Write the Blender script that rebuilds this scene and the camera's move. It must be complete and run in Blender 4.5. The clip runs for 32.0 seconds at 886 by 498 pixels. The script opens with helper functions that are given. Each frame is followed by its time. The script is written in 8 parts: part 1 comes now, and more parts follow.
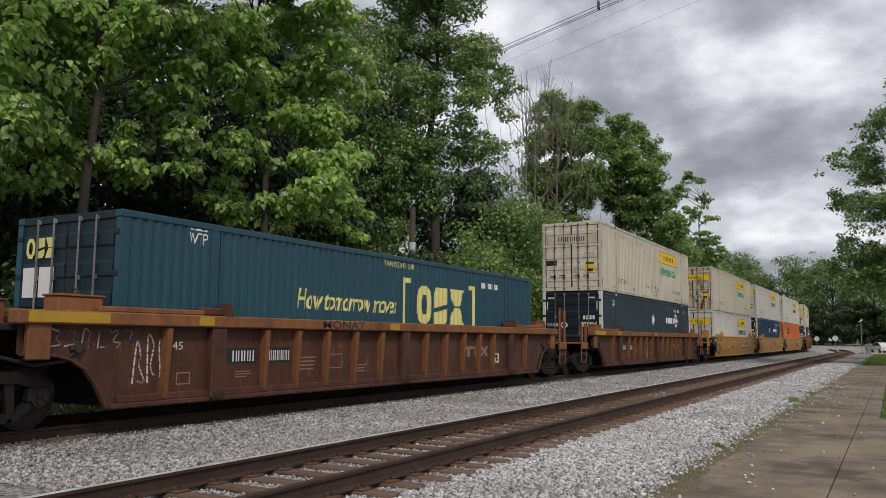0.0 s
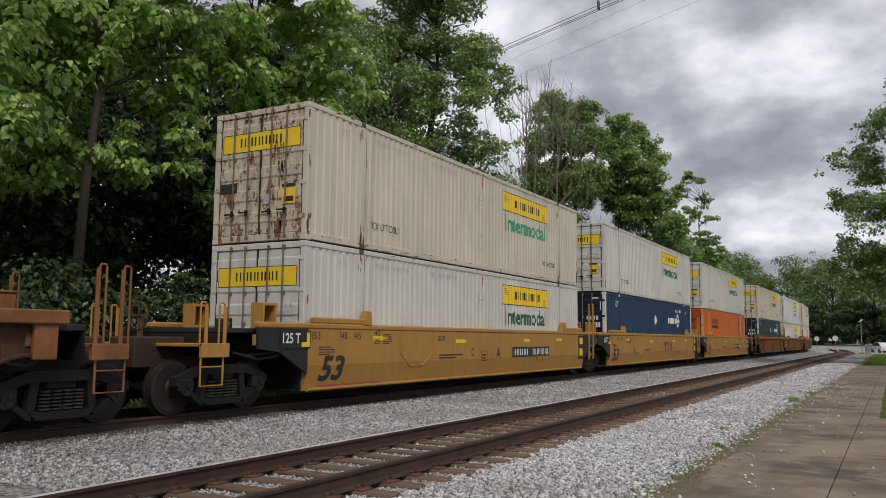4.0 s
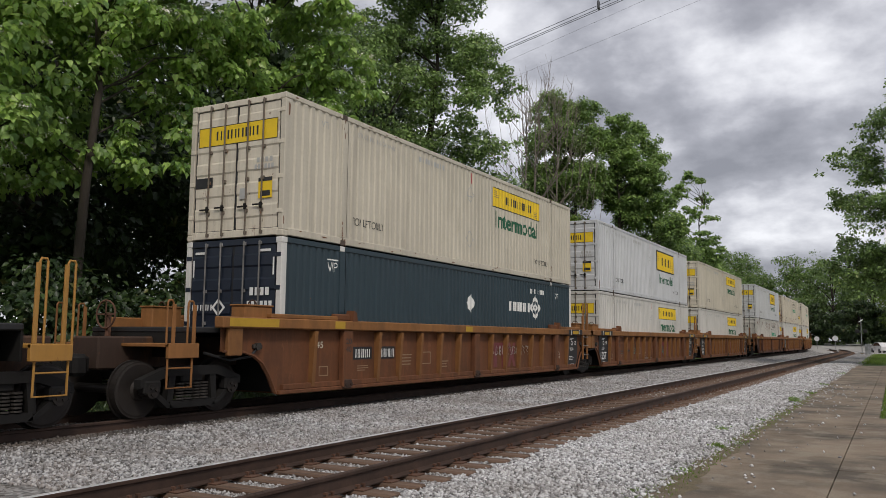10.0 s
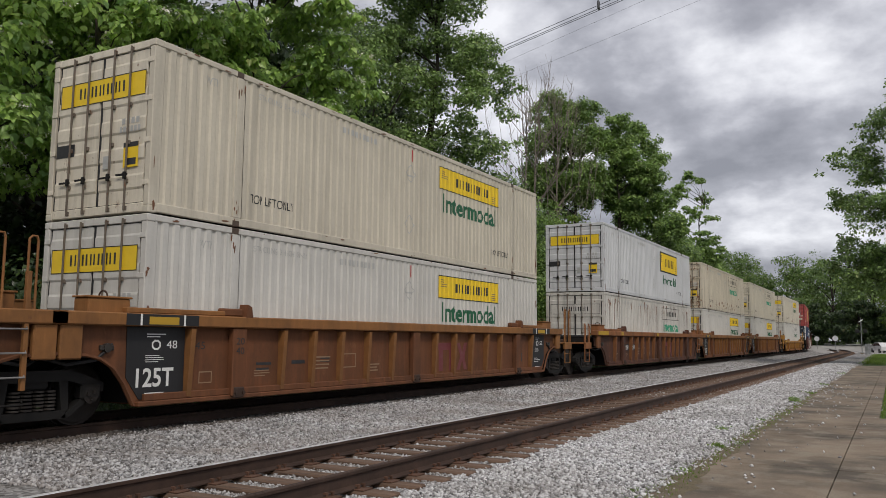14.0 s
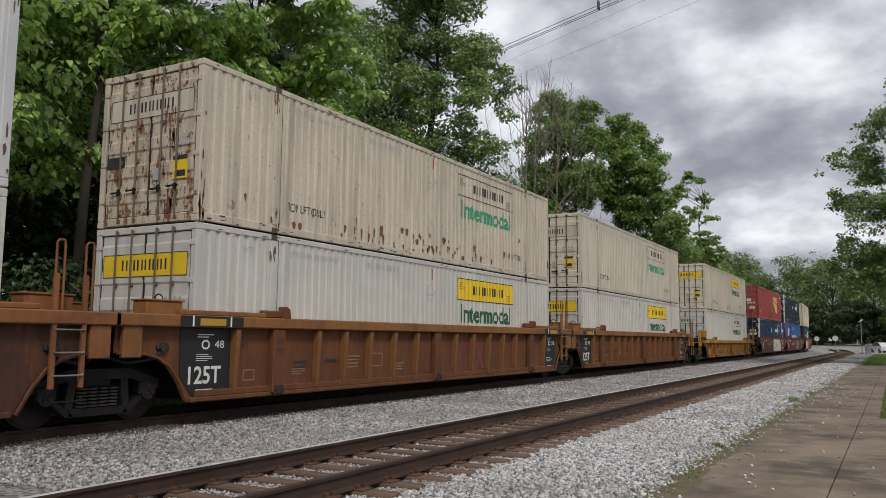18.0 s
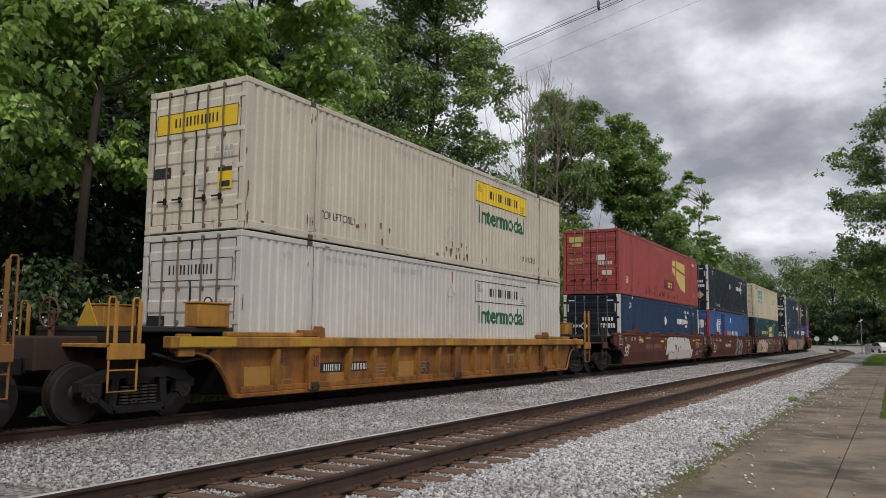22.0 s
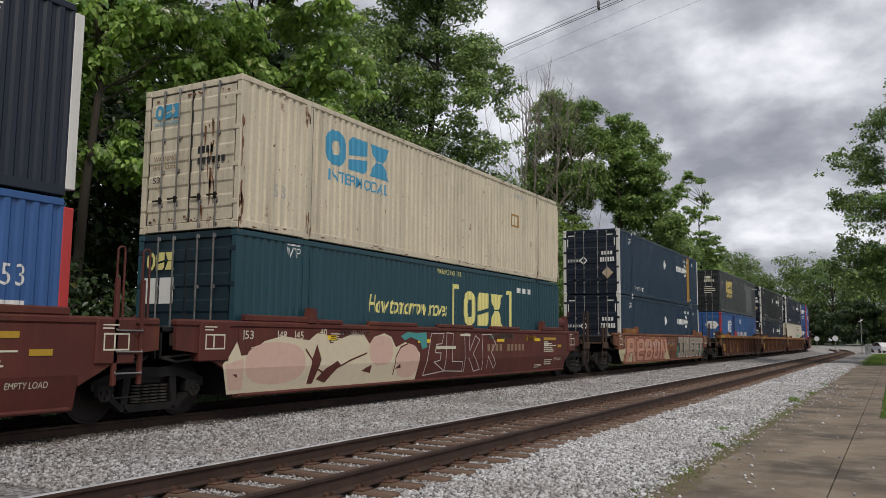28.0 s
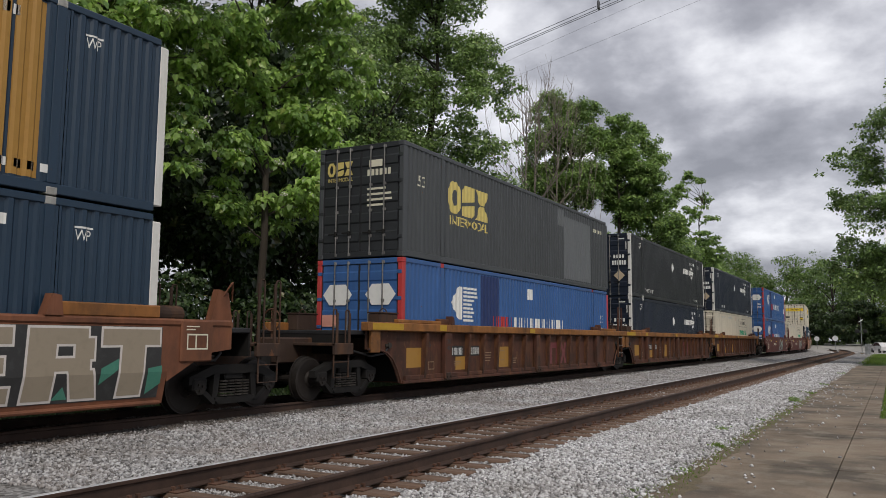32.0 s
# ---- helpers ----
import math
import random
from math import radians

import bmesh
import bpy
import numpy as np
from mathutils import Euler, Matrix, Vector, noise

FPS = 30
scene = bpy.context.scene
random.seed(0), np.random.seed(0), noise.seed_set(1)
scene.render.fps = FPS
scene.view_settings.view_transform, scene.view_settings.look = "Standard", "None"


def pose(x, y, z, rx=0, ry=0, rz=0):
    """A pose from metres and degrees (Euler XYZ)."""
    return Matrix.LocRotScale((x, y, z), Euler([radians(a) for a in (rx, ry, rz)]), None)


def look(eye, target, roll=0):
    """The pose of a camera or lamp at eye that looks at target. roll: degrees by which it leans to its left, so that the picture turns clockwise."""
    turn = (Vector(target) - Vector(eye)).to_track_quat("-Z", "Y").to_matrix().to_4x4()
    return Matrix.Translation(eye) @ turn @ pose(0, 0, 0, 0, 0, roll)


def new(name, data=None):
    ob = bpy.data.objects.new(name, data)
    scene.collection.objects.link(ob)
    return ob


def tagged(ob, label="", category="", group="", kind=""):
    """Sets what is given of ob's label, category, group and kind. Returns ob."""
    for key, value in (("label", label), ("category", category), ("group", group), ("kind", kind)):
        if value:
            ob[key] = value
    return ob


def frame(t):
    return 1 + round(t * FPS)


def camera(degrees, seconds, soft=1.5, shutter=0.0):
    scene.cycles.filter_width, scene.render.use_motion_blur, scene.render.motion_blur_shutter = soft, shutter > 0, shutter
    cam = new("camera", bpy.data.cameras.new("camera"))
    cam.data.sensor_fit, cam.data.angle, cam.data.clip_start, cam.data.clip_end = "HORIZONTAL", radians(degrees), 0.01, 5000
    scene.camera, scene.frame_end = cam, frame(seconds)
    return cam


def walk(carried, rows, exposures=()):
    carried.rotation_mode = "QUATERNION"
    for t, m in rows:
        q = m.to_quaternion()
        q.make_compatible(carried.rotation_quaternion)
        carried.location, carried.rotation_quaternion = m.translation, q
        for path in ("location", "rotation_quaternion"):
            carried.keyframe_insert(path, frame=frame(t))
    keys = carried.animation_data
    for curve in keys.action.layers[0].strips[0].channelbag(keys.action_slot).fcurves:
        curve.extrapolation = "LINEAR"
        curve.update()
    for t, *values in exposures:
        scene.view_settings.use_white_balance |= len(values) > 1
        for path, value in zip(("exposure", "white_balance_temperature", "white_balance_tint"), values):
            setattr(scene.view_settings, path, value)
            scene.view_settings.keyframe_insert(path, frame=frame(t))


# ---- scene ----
import itertools

# ---- camera: stands still on a path beside the line ----
EYE = (0.0, 0.0, 1.62)
YAW, PITCH, ROLL = 29.206, 6.301, 0.487
aim = (EYE[0] - math.sin(radians(YAW)) * math.cos(radians(PITCH)),
       EYE[1] + math.cos(radians(YAW)) * math.cos(radians(PITCH)),
       EYE[2] + math.sin(radians(PITCH)))
cam = camera(57.715, 32.0, soft=0.45, shutter=0.0)
walk(cam, [(0.0, look(EYE, aim, ROLL)), (32.0, look(EYE, aim, ROLL))])

# ---- sky, sun, exposure ----
SUN_EL, SUN_AZ = 47.0, 136.0          # degrees; azimuth clockwise from +Y
world = bpy.data.worlds.new("overcast_sky")
scene.world = world
world.use_nodes = True
wt = world.node_tree
for n in list(wt.nodes):
    wt.nodes.remove(n)


def wnode(kind, **kw):
    n = wt.nodes.new(kind)
    for k, v in kw.items():
        if k == "op":
            n.operation = v
        else:
            n.inputs[k].default_value = v
    return n


w_out = wt.nodes.new("ShaderNodeOutputWorld")
w_bg = wnode("ShaderNodeBackground", Strength=1.0)
w_sky = wt.nodes.new("ShaderNodeTexSky")
w_sky.sky_type = "NISHITA"
w_sky.sun_disc = False
w_sky.sun_elevation, w_sky.sun_rotation = radians(SUN_EL), radians(SUN_AZ)
w_co = wt.nodes.new("ShaderNodeTexCoord")
w_sep = wt.nodes.new("ShaderNodeSeparateXYZ")
wt.links.new(w_co.outputs["Generated"], w_sep.inputs[0])
w_zmax = wt.nodes.new("ShaderNodeMath")
w_zmax.operation = "MAXIMUM"
w_zmax.inputs[1].default_value = 0.0
wt.links.new(w_sep.outputs["Z"], w_zmax.inputs[0])
w_zadd = wt.nodes.new("ShaderNodeMath")
w_zadd.operation = "ADD"
w_zadd.inputs[1].default_value = 0.42
wt.links.new(w_zmax.outputs[0], w_zadd.inputs[0])
w_div = []
for ax in ("X", "Y"):
    d = wt.nodes.new("ShaderNodeMath")
    d.operation = "DIVIDE"
    wt.links.new(w_sep.outputs[ax], d.inputs[0])
    wt.links.new(w_zadd.outputs[0], d.inputs[1])
    w_div.append(d)
w_cmb = wt.nodes.new("ShaderNodeCombineXYZ")
wt.links.new(w_div[0].outputs[0], w_cmb.inputs[0])
wt.links.new(w_div[1].outputs[0], w_cmb.inputs[1])
w_map = wt.nodes.new("ShaderNodeMapping")
w_map.inputs["Location"].default_value = (5.45, 0.6, 0.0)
w_map.inputs["Scale"].default_value = (1.0, 1.0, 1.0)
wt.links.new(w_cmb.outputs[0], w_map.inputs["Vector"])
w_noise = wt.nodes.new("ShaderNodeTexNoise")
for k, v in (("Scale", 4.0), ("Detail", 9.0), ("Roughness", 0.52), ("Distortion", 0.0)):
    w_noise.inputs[k].default_value = v
wt.links.new(w_map.outputs[0], w_noise.inputs["Vector"])
w_ramp = wt.nodes.new("ShaderNodeValToRGB")
els = w_ramp.color_ramp.elements
els[0].position, els[0].color = 0.35, (0.30, 0.305, 0.345, 1)
els[1].position, els[1].color = 0.66, (0.98, 0.985, 1.03, 1)
e = els.new(0.46)
e.color = (0.43, 0.435, 0.485, 1)
e = els.new(0.55)
e.color = (0.66, 0.665, 0.72, 1)
wt.links.new(w_noise.outputs["Fac"], w_ramp.inputs["Fac"])
w_scl = wt.nodes.new("ShaderNodeMix")
w_scl.data_type = "RGBA"
w_scl.blend_type = "MULTIPLY"
w_scl.inputs[0].default_value = 1.0
w_scl.inputs[7].default_value = (0.10, 0.10, 0.10, 1)
wt.links.new(w_sky.outputs[0], w_scl.inputs[6])
w_mix = wt.nodes.new("ShaderNodeMix")
w_mix.data_type = "RGBA"
w_mix.inputs[0].default_value = 0.93
wt.links.new(w_scl.outputs[2], w_mix.inputs[6])
wt.links.new(w_ramp.outputs[0], w_mix.inputs[7])
wt.links.new(w_mix.outputs[2], w_bg.inputs["Color"])
wt.links.new(w_bg.outputs[0], w_out.inputs[0])

sun = new("sun", bpy.data.lights.new("sun", "SUN"))
sun.data.energy, sun.data.angle, sun.data.color = 1.7, radians(10), (1.0, 0.925, 0.815)
sun_from = Vector((math.sin(radians(SUN_AZ)) * math.cos(radians(SUN_EL)),
                   math.cos(radians(SUN_AZ)) * math.cos(radians(SUN_EL)), math.sin(radians(SUN_EL))))
sun.matrix_world = look(sun_from * 60, (0, 0, 0))
scene.view_settings.exposure = 0.0

# ---- materials ----
MATS = {}


class Nodes:
    """Short hand for building one node material."""

    def __init__(self, name):
        self.m = bpy.data.materials.new(name)
        self.m.use_nodes = True
        self.t = self.m.node_tree
        self.b = self.t.nodes["Principled BSDF"]
        self.co = self.t.nodes.new("ShaderNodeTexCoord")

    def link(self, a, b):
        self.t.links.new(a, b)

    def noise(self, scale, detail=4.0, rough=0.6, stretch=(1, 1, 1), coord="Object", shift=None):
        mp = self.t.nodes.new("ShaderNodeMapping")
        mp.inputs["Scale"].default_value = stretch
        self.link(self.co.outputs[coord], mp.inputs["Vector"])
        if shift is not None:
            self.link(shift, mp.inputs["Location"])
        n = self.t.nodes.new("ShaderNodeTexNoise")
        n.inputs["Scale"].default_value = scale
        n.inputs["Detail"].default_value = detail
        n.inputs["Roughness"].default_value = rough
        self.link(mp.outputs[0], n.inputs["Vector"])
        return n.outputs["Fac"]

    def ramp(self, fac, *stops):
        r = self.t.nodes.new("ShaderNodeValToRGB")
        el = r.color_ramp.elements
        while len(el) < len(stops):
            el.new(0.5)
        for e, (p, c) in zip(el, stops):
            e.position = p
            e.color = (*c, 1) if isinstance(c, tuple) else (c, c, c, 1)
        self.link(fac, r.inputs["Fac"])
        return r.outputs["Color"]

    def mix(self, fac, a, b, blend="MIX"):
        n = self.t.nodes.new("ShaderNodeMix")
        n.data_type = "RGBA"
        n.blend_type = blend
        for sock, v in ((n.inputs[0], fac), (n.inputs[6], a), (n.inputs[7], b)):
            if isinstance(v, (int, float)):
                sock.default_value = v
            elif isinstance(v, tuple):
                sock.default_value = (*v, 1)
            else:
                self.link(v, sock)
        return n.outputs[2]

    def math(self, op, a, b=0.0):
        n = self.t.nodes.new("ShaderNodeMath")
        n.operation = op
        for sock, v in zip(n.inputs, (a, b)):
            if isinstance(v, (int, float)):
                sock.default_value = v
            else:
                self.link(v, sock)
        return n.outputs[0]

    def bump(self, height, strength=0.3, dist=0.02):
        n = self.t.nodes.new("ShaderNodeBump")
        n.inputs["Strength"].default_value = strength
        n.inputs["Distance"].default_value = dist
        self.link(height, n.inputs["Height"])
        self.link(n.outputs[0], self.b.inputs["Normal"])

    def random(self):
        return self.t.nodes.new("ShaderNodeObjectInfo").outputs["Random"]

    def island(self):
        return self.t.nodes.new("ShaderNodeNewGeometry").outputs["Random Per Island"]

    def done(self, color, rough=0.6, metal=0.0):
        for key, v in (("Base Color", color), ("Roughness", rough), ("Metallic", metal)):
            if isinstance(v, tuple):
                self.b.inputs[key].default_value = (*v, 1)
            elif isinstance(v, (int, float)):
                self.b.inputs[key].default_value = v
            else:
                self.link(v, self.b.inputs[key])
        return self.m


def dim(c, f):
    return tuple(min(1.0, v * f) for v in c)


RUST = (0.13, 0.05, 0.022)


def paint(name, col, dirt=0.35, rust=0.0, rough=0.5, metal=0.0, soot=(0.09, 0.075, 0.06), gloss=0.32, grime=0.0):
    """Weathered paint: blotches, rain streaks, specks of rust."""
    if name in MATS:
        return MATS[name]
    n = Nodes(name)
    blotch = n.noise(0.55, 5, 0.6)
    streak = n.noise(1.6, 5, 0.65, (3.2, 3.2, 0.22))
    fine = n.noise(14, 3, 0.6)
    base = n.mix(n.ramp(blotch, (0.3, 0.0), (0.75, 1.0)), dim(col, 0.86), dim(col, 1.08))
    base = n.mix(n.math("MULTIPLY", n.ramp(streak, (0.48, 0.0), (0.78, 1.0)), dirt), base, soot if sum(col) > 0.5 else dim(col, 1.9))
    base = n.mix(n.math("MULTIPLY", n.ramp(fine, (0.45, 0.0), (0.8, 1.0)), dirt * 0.35), base, soot if sum(col) > 0.5 else dim(col, 0.5))
    if rust > 0:
        lo = 0.70 - 0.16 * rust
        spot = n.noise(3.1, 6, 0.7, (1, 1, 0.45))
        base = n.mix(n.ramp(spot, (lo, 0.0), (lo + 0.06, 1.0)), base, n.mix(fine, RUST, (0.25, 0.11, 0.05)))
        speck = n.noise(11, 5, 0.7, (1, 1, 0.6))
        base = n.mix(n.ramp(speck, (lo + 0.02, 0.0), (lo + 0.07, 1.0)), base, RUST)
    if grime > 0:
        soil, patch = n.noise(1.15, 7, 0.68, (1, 1, 0.7)), n.noise(0.8, 5, 0.7, (1.6, 1.6, 0.5))
        base = n.mix(n.math("MULTIPLY", n.ramp(soil, (0.44, 0.0), (0.66, 1.0)), grime), base, (0.03, 0.019, 0.014))
        base = n.mix(n.math("MULTIPLY", n.ramp(patch, (0.52, 0.0), (0.68, 1.0)), grime * 0.7), base, (0.20, 0.085, 0.03))
    n.bump(n.noise(3.0, 3, 0.5), 0.12, 0.02)
    n.b.inputs["Specular IOR Level"].default_value = gloss
    MATS[name] = n.done(base, n.ramp(blotch, (0.2, rough - 0.1), (0.8, rough + 0.15)), metal)
    return MATS[name]


def ink(name, col, wear=0.25, rough=0.6):
    """Lettering and decals: paint that wears off in flecks."""
    if name in MATS:
        return MATS[name]
    n = Nodes(name)
    fac = n.noise(6, 5, 0.65)
    base = n.mix(n.math("MULTIPLY", n.ramp(fac, (0.5, 0.0), (0.8, 1.0)), wear), col, dim(col, 0.55) if sum(col) > 0.4 else tuple(v + 0.08 for v in col))
    MATS[name] = n.done(base, rough)
    return MATS[name]


def rusty_metal(name, col, rough=0.7, metal=0.3):
    n = Nodes(name)
    a, b = n.noise(2.2, 6, 0.65), n.noise(30, 3, 0.6)
    base = n.mix(n.ramp(a, (0.35, 0.0), (0.7, 1.0)), dim(col, 0.6), dim(col, 1.3))
    base = n.mix(n.math("MULTIPLY", b, 0.35), base, dim(col, 0.4))
    n.bump(b, 0.3, 0.004)
    return n.done(base, rough, metal)


def leaf_material(name, dark, light, translucency=0.35, warm=(0.16, 0.13, 0.04)):
    n = Nodes(name)
    isl = n.island()
    patch = n.noise(0.35, 3, 0.5)
    col = n.mix(n.ramp(isl, (0.1, 0.0), (0.6, 0.38), (0.95, 1.0)), dark, light)
    col = n.mix(n.math("MULTIPLY", n.ramp(patch, (0.45, 0.0), (0.7, 1.0)), 0.4), col, light)
    col = n.mix(n.math("MULTIPLY", n.math("GREATER_THAN", isl, 0.975), 0.6), col, warm)
    n.done(col, 0.40)
    n.b.inputs["Specular IOR Level"].default_value = 0.5
    tr = n.t.nodes.new("ShaderNodeBsdfTranslucent")
    n.link(n.mix(0.5, col, dim(light, 1.6)), tr.inputs["Color"])
    mx = n.t.nodes.new("ShaderNodeMixShader")
    mx.inputs[0].default_value = translucency
    n.link(n.b.outputs[0], mx.inputs[1])
    n.link(tr.outputs[0], mx.inputs[2])
    n.link(mx.outputs[0], n.t.nodes["Material Output"].inputs["Surface"])
    return n.m


def bark_material(name, col):
    n = Nodes(name)
    a = n.noise(5, 6, 0.7, (1, 1, 0.2))
    n.bump(a, 0.8, 0.03)
    return n.done(n.mix(a, dim(col, 0.45), dim(col, 1.4)), 0.9)


def stone_material(name, tone, stain):
    n = Nodes(name)
    isl = n.island()
    col = n.ramp(isl, (0.0, dim((0.09, 0.088, 0.088), tone)), (0.2, dim((0.30, 0.295, 0.30), tone)), (0.65, dim((0.55, 0.55, 0.56), tone)), (1.0, dim((0.80, 0.80, 0.815), tone)))
    fine = n.noise(60, 3, 0.6)
    rustz = n.noise(0.8, 4, 0.6)
    col = n.mix(n.math("MULTIPLY", fine, 0.25), col, (0.14, 0.13, 0.13))
    col = n.mix(n.math("MULTIPLY", n.ramp(rustz, (0.4, 0.0), (0.7, 1.0)), stain), col, (0.22, 0.165, 0.125))
    worn_zone = n.noise(0.45, 5, 0.65)
    col = n.mix(n.math("MULTIPLY", n.ramp(worn_zone, (0.42, 0.0), (0.66, 1.0)), 0.45), col, dim((0.20, 0.185, 0.17), tone))
    return n.done(col, 0.85)


def ballast_material():
    n = Nodes("ballast_bed")
    vo = n.t.nodes.new("ShaderNodeTexVoronoi")
    vo.inputs["Scale"].default_value = 17
    n.link(n.co.outputs["Object"], vo.inputs["Vector"])
    sep = n.t.nodes.new("ShaderNodeSeparateColor")
    n.link(vo.outputs["Color"], sep.inputs[0])
    col = n.ramp(sep.outputs[0], (0.0, (0.06, 0.058, 0.055)), (0.4, (0.17, 0.165, 0.16)), (1.0, (0.42, 0.415, 0.41)))
    stain = n.noise(0.5, 5, 0.6)
    col = n.mix(n.math("MULTIPLY", n.ramp(stain, (0.45, 0.0), (0.75, 1.0)), 0.35), col, (0.19, 0.15, 0.12))
    n.bump(n.math("SUBTRACT", 1.0, vo.outputs["Distance"]), 1.0, 0.03)
    return n.done(col, 0.9)


def concrete_material():
    n = Nodes("path_concrete")
    big, fine = n.noise(0.5, 6, 0.65), n.noise(55, 4, 0.7)
    streak, mid = n.noise(0.6, 5, 0.58), n.noise(1.9, 6, 0.62)
    col = n.ramp(big, (0.3, (0.155, 0.112, 0.078)), (0.52, (0.235, 0.18, 0.128)), (0.75, (0.33, 0.262, 0.192)))
    col = n.mix(n.math("MULTIPLY", n.ramp(streak, (0.44, 0.0), (0.60, 1.0)), 0.72), col, (0.062, 0.053, 0.042))
    col = n.mix(n.math("MULTIPLY", n.ramp(mid, (0.50, 0.0), (0.64, 1.0)), 0.6), col, (0.30, 0.26, 0.20))
    col = n.mix(n.math("MULTIPLY", n.ramp(fine, (0.42, 0.0), (0.75, 1.0)), 0.5), col, (0.07, 0.062, 0.05))
    n.bump(fine, 0.6, 0.006)
    return n.done(col, 0.92)


def ground_material():
    n = Nodes("grass_ground")
    a, b, c = n.noise(0.08, 6, 0.6), n.noise(3.0, 6, 0.7), n.noise(40, 3, 0.7)
    col = n.mix(n.ramp(b, (0.35, 0.0), (0.7, 1.0)), (0.05, 0.085, 0.02), (0.10, 0.15, 0.035))
    col = n.mix(n.math("MULTIPLY", n.ramp(a, (0.5, 0.0), (0.7, 1.0)), 0.6), col, (0.12, 0.10, 0.06))
    col = n.mix(n.math("MULTIPLY", c, 0.4), col, (0.03, 0.05, 0.012))
    n.bump(c, 0.8, 0.05)
    return n.done(col, 0.95)


def tie_material():
    n = Nodes("tie_wood")
    g = n.noise(3, 6, 0.7, (0.35, 6, 4))
    r = n.random()
    col = n.mix(n.ramp(g, (0.3, 0.0), (0.7, 1.0)), (0.03, 0.019, 0.014), (0.22, 0.135, 0.088))
    col = n.mix(n.math("MULTIPLY", r, 0.5), col, (0.17, 0.11, 0.08))
    n.bump(g, 0.8, 0.02)
    return n.done(col, 0.95)


def asphalt_material():
    n = Nodes("road_asphalt")
    a, f = n.noise(0.4, 5, 0.6), n.noise(70, 3, 0.7)
    n.bump(f, 0.4, 0.004)
    return n.done(n.mix(n.math("MULTIPLY", f, 0.5), n.ramp(a, (0.3, (0.32, 0.31, 0.30)), (0.7, (0.44, 0.43, 0.41))), (0.25, 0.24, 0.23)), 0.9)


M_STONE, M_BED, M_CONC, M_GROUND, M_TIE, M_ROAD = (stone_material("ballast_stone_pale", 1.2, 0.16), ballast_material(), concrete_material(),
                                                  ground_material(), tie_material(), asphalt_material())
# near-black tone: the train's shade is put into these stones' colour
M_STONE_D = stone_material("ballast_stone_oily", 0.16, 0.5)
M_STONE_B, M_STONE_C = stone_material("ballast_stone_grey", 0.9, 0.42), stone_material("ballast_stone_stained", 0.9, 0.55)
M_RAIL = rusty_metal("rail_steel_rust", (0.066, 0.038, 0.027), 0.75, 0.2)
M_RAILTOP = rusty_metal("rail_head_worn", (0.78, 0.78, 0.78), 0.5, 0.55)
M_PLATE = rusty_metal("tie_plate_rust", (0.13, 0.065, 0.04), 0.85, 0.1)
M_TRUCK = paint("truck_iron", (0.012, 0.011, 0.0105), 0.15, 0.0, 0.75, 0.1, (0.04, 0.032, 0.026))
M_WHEEL = rusty_metal("wheel_steel", (0.03, 0.024, 0.021), 0.65, 0.4)
M_DARK = paint("black_panel", (0.022, 0.022, 0.024), 0.3, 0.0, 0.55)
M_BARK, M_BARK2 = bark_material("bark_grey_brown", (0.05, 0.04, 0.031)), bark_material("bark_dead_grey", (0.26, 0.22, 0.19))
M_LEAF = {
    "catalpa": leaf_material("leaf_broad_light_green", (0.105, 0.197, 0.066), (0.49, 0.69, 0.185), 0.42),
    "oak": leaf_material("leaf_dark_green", (0.034, 0.072, 0.028), (0.32, 0.46, 0.14), 0.3),
    "mid": leaf_material("leaf_mid_green", (0.05, 0.10, 0.032), (0.33, 0.48, 0.13), 0.32),
    # the wood's shade is mixed into this green, far below lit leaves
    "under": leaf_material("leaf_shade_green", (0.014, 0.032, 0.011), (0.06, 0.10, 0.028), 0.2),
    "far": leaf_material("leaf_far_green", (0.062, 0.115, 0.034), (0.21, 0.31, 0.088), 0.38),
    "fresh": leaf_material("leaf_fresh_green", (0.09, 0.16, 0.022), (0.19, 0.28, 0.045), 0.45),
}
M_FLOWER = ink("catalpa_blossom", (0.75, 0.72, 0.66), 0.1)

# ---- mesh helpers ----


